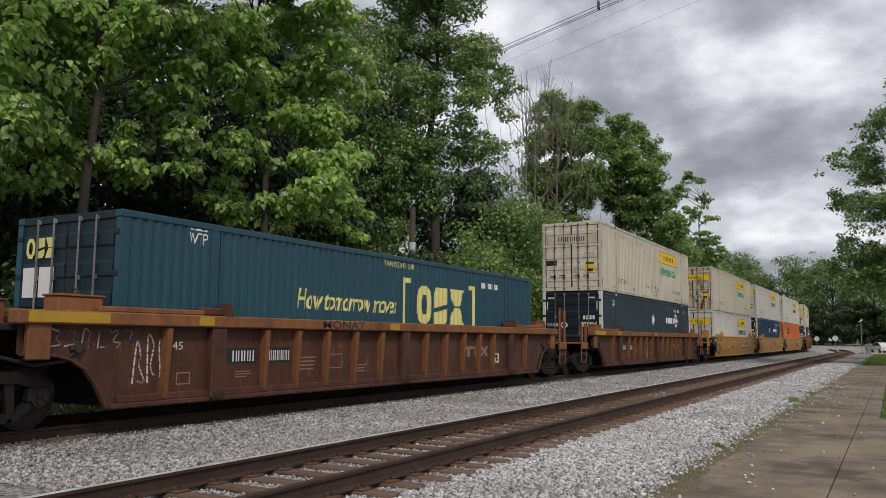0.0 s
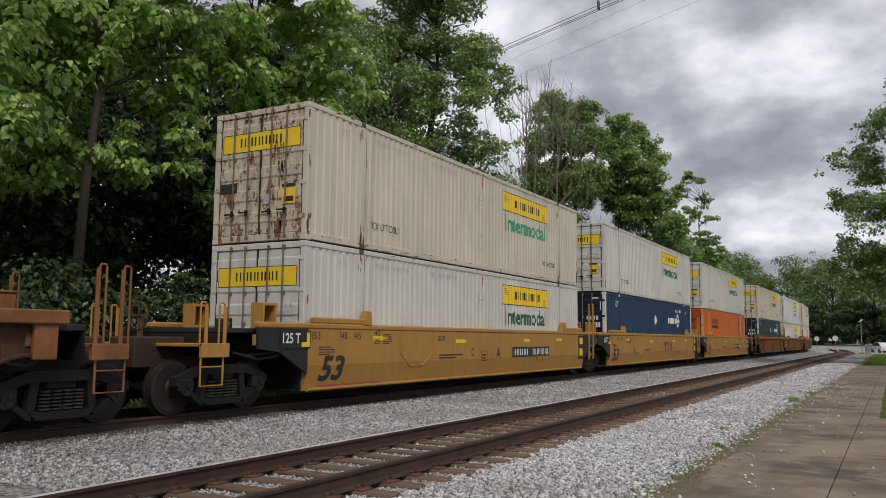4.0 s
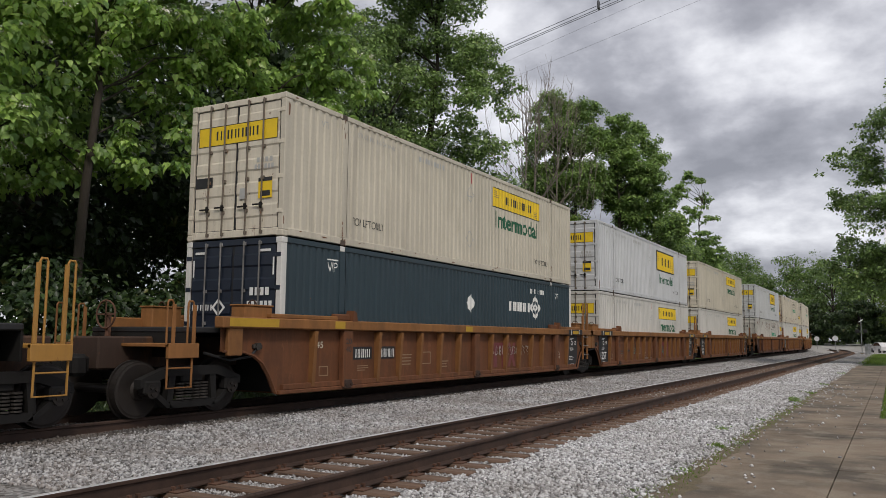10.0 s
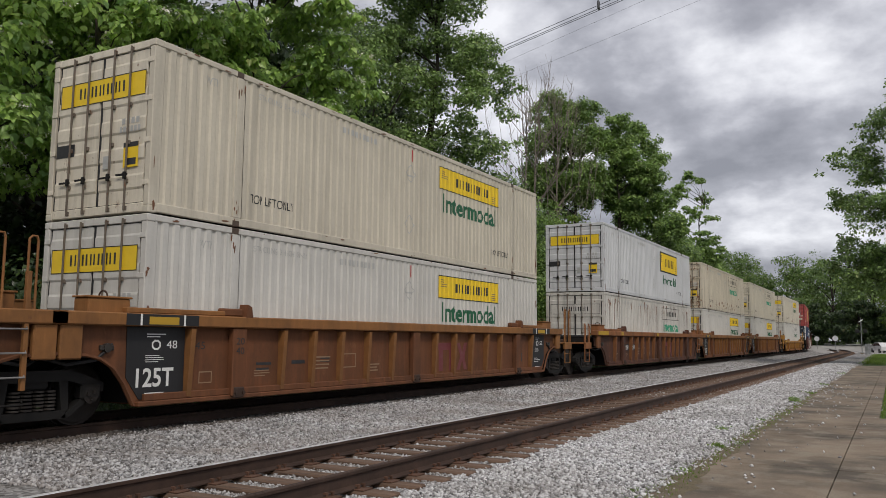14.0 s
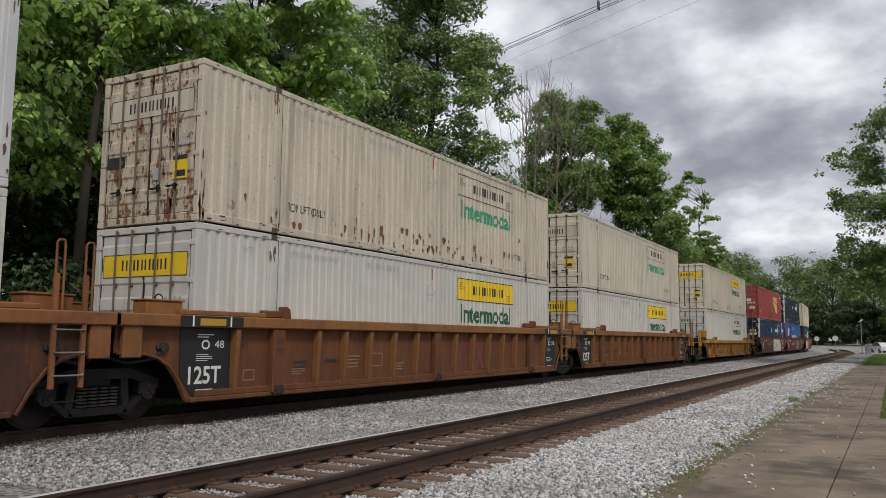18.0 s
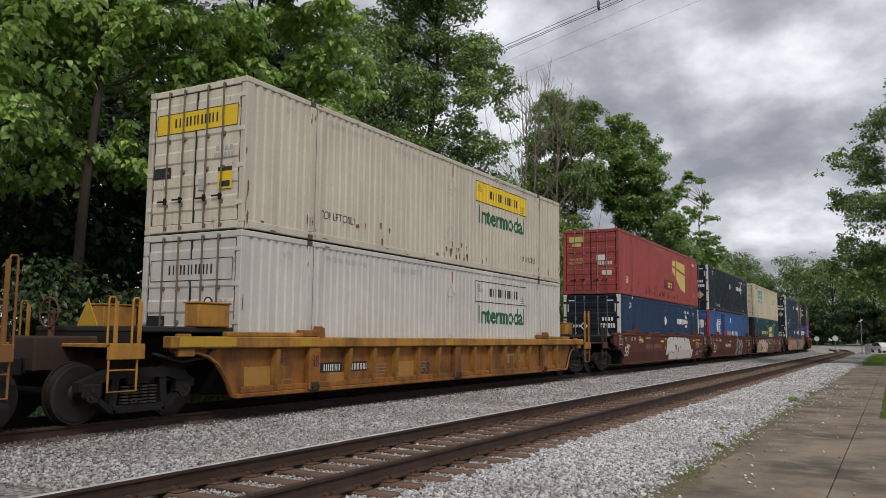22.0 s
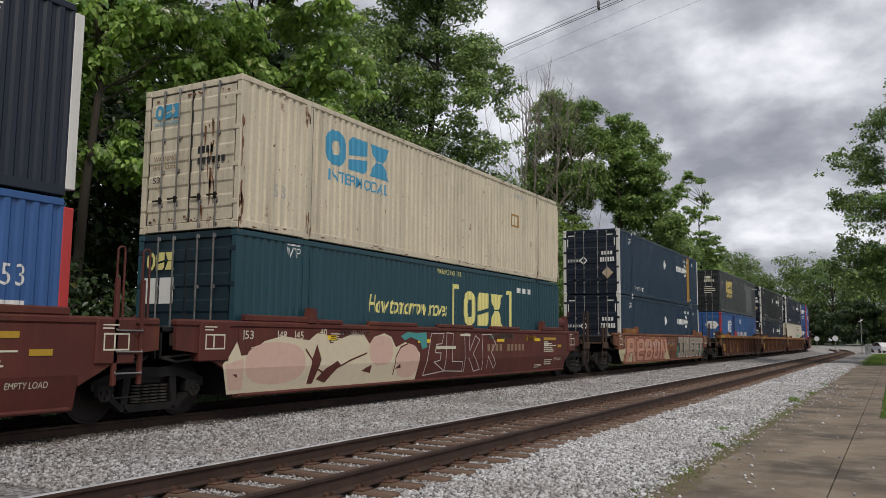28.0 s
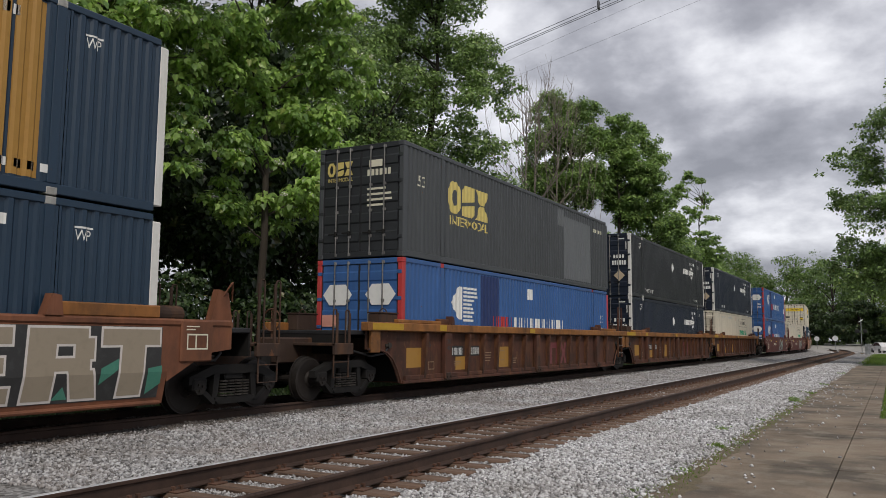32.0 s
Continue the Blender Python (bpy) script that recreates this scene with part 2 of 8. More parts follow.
class MB:
    """Collects vertices and faces for one mesh."""

    def __init__(self):
        self.v, self.f = [], []

    def add(self, vs, fs):
        o = len(self.v)
        self.v.extend(vs)
        self.f.extend([tuple(i + o for i in f) for f in fs])
        return self

    def box(self, a, b, bev=0.0):
        (x0, y0, z0), (x1, y1, z1) = a, b
        if bev <= 0:
            vs = [(x, y, z) for z in (z0, z1) for x, y in ((x0, y0), (x1, y0), (x1, y1), (x0, y1))]
            return self.add(vs, [(3, 2, 1, 0), (4, 5, 6, 7), (0, 1, 5, 4), (1, 2, 6, 5), (2, 3, 7, 6), (3, 0, 4, 7)])
        bev = min(bev, 0.45 * min(x1 - x0, y1 - y0, z1 - z0))
        vs, ix = [], {}
        for c in itertools.product((0, 1), repeat=3):
            for ax in range(3):
                p = [(x0, x1)[c[0]], (y0, y1)[c[1]], (z0, z1)[c[2]]]
                for k in range(3):
                    if k != ax:
                        p[k] += bev if c[k] == 0 else -bev
                ix[c, ax] = len(vs)
                vs.append(tuple(p))
        fs = []
        for ax in range(3):
            u, w = (ax + 1) % 3, (ax + 2) % 3
            for side in (0, 1):
                ring = []
                for cu, cw in ((0, 0), (1, 0), (1, 1), (0, 1)):
                    c = [0, 0, 0]
                    c[ax], c[u], c[w] = side, cu, cw
                    ring.append(ix[tuple(c), ax])
                fs.append(tuple(ring if side else ring[::-1]))
            for cu, cw in itertools.product((0, 1), repeat=2):
                c0, c1 = [0, 0, 0], [0, 0, 0]
                c0[u] = c1[u] = cu
                c0[w] = c1[w] = cw
                c1[ax] = 1
                q = (ix[tuple(c0), u], ix[tuple(c1), u], ix[tuple(c1), w], ix[tuple(c0), w])
                fs.append(q if (cu == cw) else q[::-1])
        for c in itertools.product((0, 1), repeat=3):
            t = (ix[c, 0], ix[c, 1], ix[c, 2])
            fs.append(t if sum(c) % 2 else t[::-1])
        return self.add(vs, fs)

    def prism(self, pts, x0, x1):
        """A polygon of (y, z) points, counter-clockwise seen from +x, between x0 and x1."""
        n = len(pts)
        vs = [(x0, y, z) for y, z in pts] + [(x1, y, z) for y, z in pts]
        fs = [tuple(range(n))[::-1], tuple(range(n, 2 * n))]
        fs += [(i, (i + 1) % n, n + (i + 1) % n, n + i) for i in range(n)]
        return self.add(vs, fs)

    def cyl(self, a, b, r0, r1=None, n=10, caps=True):
        a, b = Vector(a), Vector(b)
        r1 = r0 if r1 is None else r1
        d = (b - a).normalized()
        u = d.orthogonal().normalized()
        w = d.cross(u)
        vs = []
        for c, r in ((a, r0), (b, r1)):
            for i in range(n):
                t = 2 * math.pi * i / n
                vs.append(tuple(c + (u * math.cos(t) + w * math.sin(t)) * r))
        fs = [(i, (i + 1) % n, n + (i + 1) % n, n + i) for i in range(n)]
        if caps:
            fs += [tuple(range(n))[::-1], tuple(range(n, 2 * n))]
        return self.add(vs, fs)

    def tube(self, pts, rad, n=6):
        """A bent, tapered tube through points."""
        pts = [Vector(p) for p in pts]
        rad = rad if isinstance(rad, (list, tuple)) else [rad] * len(pts)
        vs, fs = [], []
        ref = None
        for i, p in enumerate(pts):
            d = (pts[min(i + 1, len(pts) - 1)] - pts[max(i - 1, 0)]).normalized()
            u = d.orthogonal().normalized() if ref is None else (ref - d * ref.dot(d)).normalized()
            ref = u
            w = d.cross(u)
            for k in range(n):
                t = 2 * math.pi * k / n
                vs.append(tuple(p + (u * math.cos(t) + w * math.sin(t)) * rad[i]))
        for i in range(len(pts) - 1):
            for k in range(n):
                fs.append((i * n + k, i * n + (k + 1) % n, (i + 1) * n + (k + 1) % n, (i + 1) * n + k))
        fs += [tuple(range(n))[::-1], tuple(range((len(pts) - 1) * n, len(pts) * n))]
        return self.add(vs, fs)

    def mesh(self, name):
        me = bpy.data.meshes.new(name)
        me.from_pydata(self.v, [], self.f)
        return me


def part(name, mb, material, parent=None, label="", at=None, smooth=False):
    """Links a mesh (or a collected one) as one object under a thing or part."""
    me = mb.mesh(name) if isinstance(mb, MB) else mb
    if isinstance(mb, MB):
        me.materials.append(material)
        if smooth:
            me.shade_smooth()
    ob = new(name, me)
    if parent is not None:
        ob.parent = parent
    if at is not None:
        ob.matrix_basis = at
    if label:
        tagged(ob, label)
    return ob


def shared(cache, key, make, material, smooth=False):
    """One mesh for all alike pieces of one material."""
    k = (key, material.name)
    if k not in cache:
        me = make().mesh(key[0])
        me.materials.append(material)
        if smooth:
            me.shade_smooth()
        cache[k] = me
    return cache[k]


def quads_mesh(name, verts, per, faces, material):
    """A mesh of many alike pieces from arrays: per vertices a piece, faces within a piece."""
    count = len(verts) // per
    faces = np.asarray(faces)
    k = faces.shape[1]
    idx = (faces[None, :, :] + (np.arange(count) * per)[:, None, None]).reshape(-1)
    me = bpy.data.meshes.new(name)
    me.vertices.add(len(verts))
    me.vertices.foreach_set("co", np.asarray(verts, dtype=np.float32).ravel())
    me.loops.add(len(idx))
    me.loops.foreach_set("vertex_index", idx.astype(np.int32))
    me.polygons.add(len(idx) // k)
    me.polygons.foreach_set("loop_start", (np.arange(len(idx) // k) * k).astype(np.int32))
    me.update(calc_edges=True)
    me.materials.append(material)
    return me


# ---- the line: straight, then bending away to the left ----
RAIL_Z, FAR_Z = 0.24, 0.27
NEAR_X, FAR_X = -5.76, -11.649
BEND_Y, BEND_R = 112.0, 250.0


def on_line(s, x):
    """Place and heading (radians) s metres along, on the parallel at x."""
    if s <= BEND_Y:
        return x, s, 0.0
    th = (s - BEND_Y) / BEND_R
    r = BEND_R + (x - FAR_X)
    return FAR_X - BEND_R + r * math.cos(th), BEND_Y + r * math.sin(th), th


STATIONS = [-420.0, -60.0, -20.0, 0.0, 20.0, 40.0, 60.0, 80.0, 100.0] + [112.0 + 5 * i for i in range(50)]


def sweep(section, stations, closed=True):
    """Sweeps a section of (x, z) points along the line."""
    mb = MB()
    n = len(section)
    for s in stations:
        for x, z in section:
            px, py, _ = on_line(s, x)
            mb.v.append((px, py, z))
    for i in range(len(stations) - 1):
        for k in range(n if closed else n - 1):
            a, b = i * n + k, i * n + (k + 1) % n
            mb.f.append((a, b, b + n, a + n))
    if closed:
        mb.f += [tuple(range(n)), tuple(range((len(stations) - 1) * n, len(stations) * n))[::-1]]
    return mb


BED = [(-15.2, -0.05), (-14.0, 0.03), (-13.2, 0.10), (-10.05, 0.10), (-9.4, 0.03), (-8.6, 0.0), (-7.5, 0.02), (-7.08, 0.0),
       (-4.40, 0.0), (-4.0, 0.03), (-3.4, 0.035), (-2.6, 0.02), (-2.05, -0.03)]


def bed_height(x):
    return np.interp(x, [p[0] for p in BED], [p[1] for p in BED])


def build_ground():
    g = MB()
    xs = [-1500, -300, -120, -60, -30, -15.3, -2.0, 10, 40, 120, 400, 1500]
    ys = [-800, -120, -20, 0, 25, 60, 100, 140, 200, 300, 600, 2500]
    for y in ys:
        for x in xs:
            g.v.append((x, y, -0.06 if x > -16 else -0.12))
    for j in range(len(ys) - 1):
        for i in range(len(xs) - 1):
            a = j * len(xs) + i
            g.f.append((a, a + 1, a + 1 + len(xs), a + len(xs)))
    tagged(part("ground", g, M_GROUND), "grassy earth ground reaching away to the horizon", "ground", kind="structure")
    bed = part("ballast_bed", sweep(BED[::-1], STATIONS, False), M_BED)
    tagged(bed, "grey crushed stone ballast bed under both tracks", "ballast", kind="structure")
    return bed


def build_stones(bed):
    """Loose ballast stones over the bed where it lies near the path."""
    rng = np.random.default_rng(5)
    zones = {
        "pale": [(-4.55, -2.15, 5.5, 16, 1200, 0.026), (-4.55, -2.15, 16, 34, 520, 0.033), (-4.5, -2.15, 34, 64, 160, 0.046)],
        "grey": [(-10.45, -7.05, 5.5, 18, 780, 0.030), (-10.45, -7.05, 18, 34, 420, 0.034), (-10.45, -7.05, 34, 60, 140, 0.042)],
        # strip below the cars, stones coloured dark for the train's shade
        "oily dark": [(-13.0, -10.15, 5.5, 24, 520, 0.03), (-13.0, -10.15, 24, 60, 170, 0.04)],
        "stained": [(-7.05, -4.45, 5.5, 22, 950, 0.023), (-7.05, -4.45, 22, 60, 480, 0.031)],
    }
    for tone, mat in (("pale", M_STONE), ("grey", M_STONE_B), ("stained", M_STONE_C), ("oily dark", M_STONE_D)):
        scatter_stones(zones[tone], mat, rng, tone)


def scatter_stones(zones, mat, rng, tone):
    octa = np.array([(1, 0, 0), (-1, 0, 0), (0, 1, 0), (0, -1, 0), (0, 0, 1), (0, 0, -1)], float)
    allv = []
    for x0, x1, y0, y1, dens, size in zones:
        n = int((x1 - x0) * (y1 - y0) * dens)
        x, y = rng.uniform(x0, x1, n), rng.uniform(y0, y1, n)
        keep = (np.abs(np.abs(x - NEAR_X) - 0.755) > 0.10)
        edge = rng.uniform(0, 1, n) > np.clip((x + 2.75) / 0.6, 0, 0.97)
        keep &= edge
        if tone == "grey":
            keep &= rng.uniform(0, 1, n) < np.clip((x + 10.5) / 0.5, 0.05, 1)
        # the painted shade strip thins out raggedly towards the path
        if tone == "oily dark":
            keep &= (np.abs(np.abs(x - FAR_X) - 0.755) > 0.10) & (rng.uniform(0, 1, n) < np.clip((-9.75 - x) / 0.5, 0.1, 1))
        frac = ((y / 0.535) % 1.0)
        over_tie = (frac < 0.44) & (np.abs(x - NEAR_X) < 1.3)
        keep &= ~(over_tie & (rng.uniform(0, 1, n) > 0.16))
        x, y = x[keep], y[keep]
        n = len(x)
        sz = size * rng.uniform(0.55, 1.35, (n, 1, 1)) * rng.uniform(0.65, 1.25, (n, 1, 3)) * np.array([1.0, 1.0, 0.72])
        v = octa[None] * sz + rng.normal(0, 0.22, (n, 6, 3)) * size
        ang = rng.uniform(0, 2 * np.pi, n)
        tilt = rng.uniform(-0.6, 0.6, n)
        c, s_ = np.cos(tilt)[:, None], np.sin(tilt)[:, None]
        vy, vz = v[:, :, 1] * c - v[:, :, 2] * s_, v[:, :, 1] * s_ + v[:, :, 2] * c
        c, s_ = np.cos(ang)[:, None], np.sin(ang)[:, None]
        vx, vy = v[:, :, 0] * c - vy * s_, v[:, :, 0] * s_ + vy * c
        z = bed_height(x) + rng.uniform(-0.2, 0.7, n) * size
        allv.append(np.stack([vx + x[:, None], vy + y[:, None], vz + z[:, None]], -1).reshape(-1, 3))
    # stray stones on the path
    n = 260 if tone == "pale" else 1
    x, y = -2.15 + rng.exponential(0.45, n), rng.uniform(6.5, 34, n)
    x = np.where(x > 1.5, -2.0, x)
    sz = 0.017 * rng.uniform(0.5, 1.7, (n, 1, 1)) * rng.uniform(0.6, 1.3, (n, 1, 3))
    v = octa[None] * sz + rng.normal(0, 0.2, (n, 6, 3)) * 0.02
    allv.append((v + np.stack([x, y, np.full(n, 0.012)], -1)[:, None]).reshape(-1, 3))
    faces = [(0, 2, 4), (2, 1, 4), (1, 3, 4), (3, 0, 4), (2, 0, 5), (1, 2, 5), (3, 1, 5), (0, 3, 5)]
    me = quads_mesh("loose_stones", np.concatenate(allv), 6, faces, mat)
    tagged(new("ballast_stones", me), "loose angular %s limestone ballast beside the rails" % tone, "ballast", kind="stuff")


RAIL_SECTION = [(-0.075, 0.0), (0.075, 0.0), (0.075, 0.012), (0.012, 0.035), (0.010, 0.135), (0.036, 0.148), (0.0375, 0.176),
                (0.028, 0.184), (-0.028, 0.184), (-0.0375, 0.176), (-0.036, 0.148), (-0.010, 0.135), (-0.012, 0.035), (-0.075, 0.012)]
DENSE = [-420.0, -60.0, 0.0, 50.0, 100.0] + [112.0 + 4 * i for i in range(60)]


def build_track(xc, top, label, ties_to, worn):
    track = new("railway_track")
    tagged(track, label, "railway track", kind="structure", group="railway tracks")
    cache = {}
    for sx in (-0.755, 0.755):
        z0 = top - 0.186
        bright = worn < 0.02 and sx < 0
        r = part("rail", sweep([(xc + sx + x, z0 + z) for x, z in RAIL_SECTION], DENSE), M_RAIL, track, "rusty steel rail with a worn head")
        w = 0.033 if bright else 0.012
        part("rail_head", sweep([(xc + sx - w, top - 0.004), (xc + sx + w, top - 0.004), (xc + sx + w - 0.004, top + 0.001), (xc + sx - w + 0.004, top + 0.001)], DENSE),
             M_RAILTOP if bright else M_RAIL, r, "worn running surface")
    tie = lambda: MB().box((-1.3, -0.115, -0.17), (1.3, 0.115, 0.0), 0.018)
    rng = random.Random(11)
    i0, i1 = int(3.0 / 0.535), int(ties_to / 0.535)
    rest = MB()

    def plate():
        mb = MB().box((-0.19, -0.09, 0.0), (0.19, 0.09, 0.016), 0.004)
        for dx, dy in ((-0.10, -0.05), (0.10, 0.05), (-0.10, 0.05), (0.10, -0.05)):
            mb.box((dx - 0.011, dy - 0.011, 0.0), (dx + 0.011, dy + 0.011, 0.045))
            mb.box((dx - (0.028 if dx > 0 else 0.012), dy - 0.017, 0.040), (dx + (0.012 if dx > 0 else 0.028), dy + 0.017, 0.058))
        return mb
    for i in range(-40, 420):
        s = (i + 0.22) * 0.535
        px, py, th = on_line(s, xc)
        tz = top - 0.19 + rng.uniform(-0.006, 0.004)
        turn = math.degrees(th) + rng.uniform(-0.9, 0.9)
        if i0 <= i <= i1:
            t = part("tie", shared(cache, ("tie",), tie, M_TIE), None, track, at=pose(px + rng.uniform(-0.05, 0.05), py, tz, rng.uniform(-0.6, 0.6), 0, turn))
            if s < 45 and worn < 0.02:
                for sx in (-0.755, 0.755):
                    part("tie_plate", shared(cache, ("tie_plate",), plate, M_PLATE), None, track, at=pose(px + sx, py, tz + 0.001, 0, 0, turn))
        else:
            c, q = math.cos(th), math.sin(th)
            o = len(rest.v)
            rest.box((-1.3, -0.115, -0.17), (1.3, 0.115, 0.0))
            for k in range(o, len(rest.v)):
                x, y, z = rest.v[k]
                rest.v[k] = (px + x * c - y * q, py + x * q + y * c, z + tz)
    tagged(part("tie_row", rest, M_TIE, track, "weathered timber ties"), kind="stuff")
    return track


bed = build_ground()
build_stones(bed)
build_track(NEAR_X, RAIL_Z, "empty railway track with rusty rails on weathered timber ties", 60, 0.004)
build_track(FAR_X, FAR_Z, "railway track under the container train, shaded by the cars", 30, 0.03)

# ---- path of concrete slabs beside the line, grass, road crossing ----


def build_path():
    walkway = new("pavement")
    tagged(walkway, "stained old concrete path of large slabs beside the ballast", "pavement", kind="structure")
    cache = {}
    joints_y = [-24.0, -20.0, -16.0, -12.0, -8.0, -4.0, -0.8, 4.0, 7.6, 11.5, 15.4, 19.6, 24.0, 29.0, 34.5, 40.5, 47.0, 54.0, 61.0]
    rng = random.Random(3)
    for j in range(len(joints_y) - 1):
        y0, y1 = joints_y[j], joints_y[j + 1]
        cols = [(-2.35, -0.70), (-0.688, 1.2), (1.212, 3.2)] if y1 < 20.0 else [(-2.35, -0.70), (-0.688, -0.36)]
        for x0, x1 in cols:
            mb = MB().box((x0, y0 + 0.006, -0.12), (x1, y1 - 0.006, 0.0 + rng.uniform(-0.004, 0.004)), 0.008)
            part("slab", mb, M_CONC, walkway)


def grass_blades(name, boxes, density, height, label, mat, seed):
    rng = np.random.default_rng(seed)
    out = []
    for x0, x1, y0, y1, z in boxes:
        n = int((x1 - x0) * (y1 - y0) * density)
        p = np.stack([rng.uniform(x0, x1, n), rng.uniform(y0, y1, n), np.full(n, z)], -1)
        a = rng.uniform(0, 2 * np.pi, n)
        d = np.stack([np.cos(a), np.sin(a), np.zeros(n)], -1)
        h = height * rng.uniform(0.5, 1.4, (n, 1))
        w = 0.008 + height * 0.05
        bend = np.stack([rng.normal(0, 0.35, n), rng.normal(0, 0.35, n), np.ones(n)], -1)
        out.append(np.stack([p - d * w, p + d * w, p + bend * h * 0.6 + d * w * 0.6, p + bend * h + np.stack([bend[:, 0], bend[:, 1], 0 * a], -1) * h * 0.4], 1).reshape(-1, 3))
    me = quads_mesh(name, np.concatenate(out), 4, [(0, 1, 2), (0, 2, 3)], mat)
    return tagged(new(name, me), label, "grass", kind="stuff")


def build_road():
    # level over the tracks, then climbing away from them
    road = MB().prism([(122.0, -0.3), (122.0, -0.03), (126.0, 0.03), (151.0, 0.03), (157.0, 0.75), (185.0, 1.1), (185.0, -0.3)], -60, 30)
    tagged(part("road", road, M_ROAD), "pale worn asphalt road crossing the tracks", "road", kind="structure")
    gravel = part("gravel_apron", MB().box((-4.3, 60.0, -0.2), (-2.3, 122.0, 0.01), 0.004), M_BED)
    tagged(gravel, "pale gravel apron beside the track before the crossing", "gravel", kind="structure")


M_GREY = paint("sign_back_grey", (0.62, 0.63, 0.64), 0.2, 0, 0.45)
M_POST = rusty_metal("galvanised_post", (0.36, 0.37, 0.38), 0.5, 0.6)


def round_sign(x, y, r, h):
    sign = new("road_sign")
    sign.matrix_basis = pose(x, y, 0)
    tagged(sign, "round pale road sign on a slim metal post", "road sign", "signs at the crossing")
    part("post", MB().box((-0.04, -0.03, -0.1), (0.04, 0.03, h), 0.005), M_POST, sign)
    part("plate", MB().cyl((0, -0.035, h), (0, -0.05, h), r, n=28), M_GREY, sign, "pale round sheet metal plate")


def crossing_signal(x, y):
    sig = new("crossing_signal")
    sig.matrix_basis = pose(x, y, 0)
    tagged(sig, "grade crossing signal with a white board and paired lamps", "crossing signal")
    part("mast", MB().cyl((0, 0, -0.1), (0, 0, 4.6), 0.055, n=12), M_POST, sig)
    part("base", MB().box((-0.2, -0.2, -0.1), (0.2, 0.2, 0.15), 0.03), M_CONC, sig)
    white = ink("signal_white", (0.75, 0.75, 0.74), 0.1)
    for a in (-35,):
        b = part("crossbuck_board", MB().box((-0.30, -0.12, -0.06), (0.30, -0.10, 0.06), 0.01), white, sig, "white crossing board")
        b.matrix_basis = pose(0, -0.02 if a > 0 else 0.01, 4.2, 0, a, 0)
    for sx in (-0.45, 0.45):
        part("lamp_hood", MB().cyl((sx, -0.1, 2.9), (sx, -0.16, 2.9), 0.27, n=20).cyl((sx, -0.16, 2.9), (sx, -0.40, 2.9), 0.13, 0.15, n=16), M_DARK, sig, "black round lamp backing with hood")
    part("lamp_arm", MB().box((-0.5, -0.1, 2.86), (0.5, -0.04, 2.94), 0.01), M_POST, sig)
    part("relay_box", MB().box((0.35, -0.3, 0.0), (0.95, 0.3, 1.3), 0.03), M_POST, sig, "grey steel relay box")


def parked_car(x, y, turn, col, label):
    car = new("car")
    car.matrix_basis = pose(x, y, -0.02, 0, 0, turn)
    tagged(car, label, "car", "parked cars")
    body_m = paint("car_paint_" + label.split()[0], col, 0.1, 0, 0.3)
    glass = Nodes("car_glass_" + label.split()[0]).done((0.03, 0.035, 0.04), 0.08)
    side = [(-2.2, 0.35), (2.15, 0.35), (2.25, 0.62), (2.1, 0.86), (1.1, 0.98), (0.45, 1.45), (-1.2, 1.5), (-2.0, 1.05), (-2.25, 0.9)]
    part("body", MB().prism(side, -0.85, 0.85), body_m, car)
    part("window", MB().prism([(0.95, 1.0), (0.42, 1.4), (-1.15, 1.44), (-1.8, 1.05)], -0.86, 0.86), glass, car, "dark side windows")
    part("windscreen", MB().add([(-0.7, 1.12, 1.02), (0.7, 1.12, 1.02), (0.62, 0.5, 1.44), (-0.62, 0.5, 1.44)], [(0, 1, 2, 3)]), glass, car)
    for sx, sy in itertools.product((-0.78, 0.78), (-1.35, 1.4)):
        w = part("wheel", MB().cyl((sx - 0.1, sy, 0.33), (sx + 0.1, sy, 0.33), 0.33, n=18), M_DARK, car)
        part("rim", MB().cyl((sx - 0.11, sy, 0.33), (sx + 0.11, sy, 0.33), 0.2, n=14), M_POST, w)


# ---- trees ----


def leaf_cloud(rng, centres, radii, n, size, droop, flat=0.62, up=0.0, broad=False):
    """Folded leaves scattered through clumps: four vertices each."""
    w = radii ** 2
    k = rng.choice(len(centres), n, p=w / w.sum())
    d = rng.normal(0, 1, (n, 3))
    d[:, 2] = d[:, 2] * (1 - up * 0.5) + up
    d /= np.linalg.norm(d, axis=1, keepdims=True)
    r = rng.uniform(0, 1, (n, 1)) ** 0.5
    p = centres[k] + d * r * radii[k][:, None] * np.array([1.0, 1.0, flat])
    nrm = d * 0.9 + np.array([0.25, -0.1, 0.55]) + rng.normal(0, 0.5, (n, 3))
    nrm /= np.linalg.norm(nrm, axis=1, keepdims=True)
    ax = d * np.array([0.9, 0.9, 0.15]) + rng.normal(0, 0.45, (n, 3)) + np.array([0, 0, -droop])
    ax -= nrm * (ax * nrm).sum(1, keepdims=True) * 0.8
    ax /= np.linalg.norm(ax, axis=1, keepdims=True)
    sd = np.cross(ax, nrm)
    sd /= np.linalg.norm(sd, axis=1, keepdims=True) + 1e-9
    s = size * rng.uniform(0.6, 1.3, (n, 1))
    if broad:
        # heart-shaped: wide at the stalk, folded along the rib, tip hanging
        v = np.stack([p] + [p + ax * s * a + sd * s * b + nrm * s * c for a, b, c in
                            ((-.02, .26, .07), (.30, .43, .10), (.66, .24, .03), (1.05, 0, -.14), (.66, -.24, .03), (.30, -.43, .10), (-.02, -.26, .07))], 1)
        return v.reshape(-1, 3)
    v = np.stack([p, p + ax * s * 0.42 + sd * s * 0.36 + nrm * s * 0.13, p + ax * s - nrm * s * 0.1, p + ax * s * 0.42 - sd * s * 0.36 + nrm * s * 0.13], 1)
    return v.reshape(-1, 3)


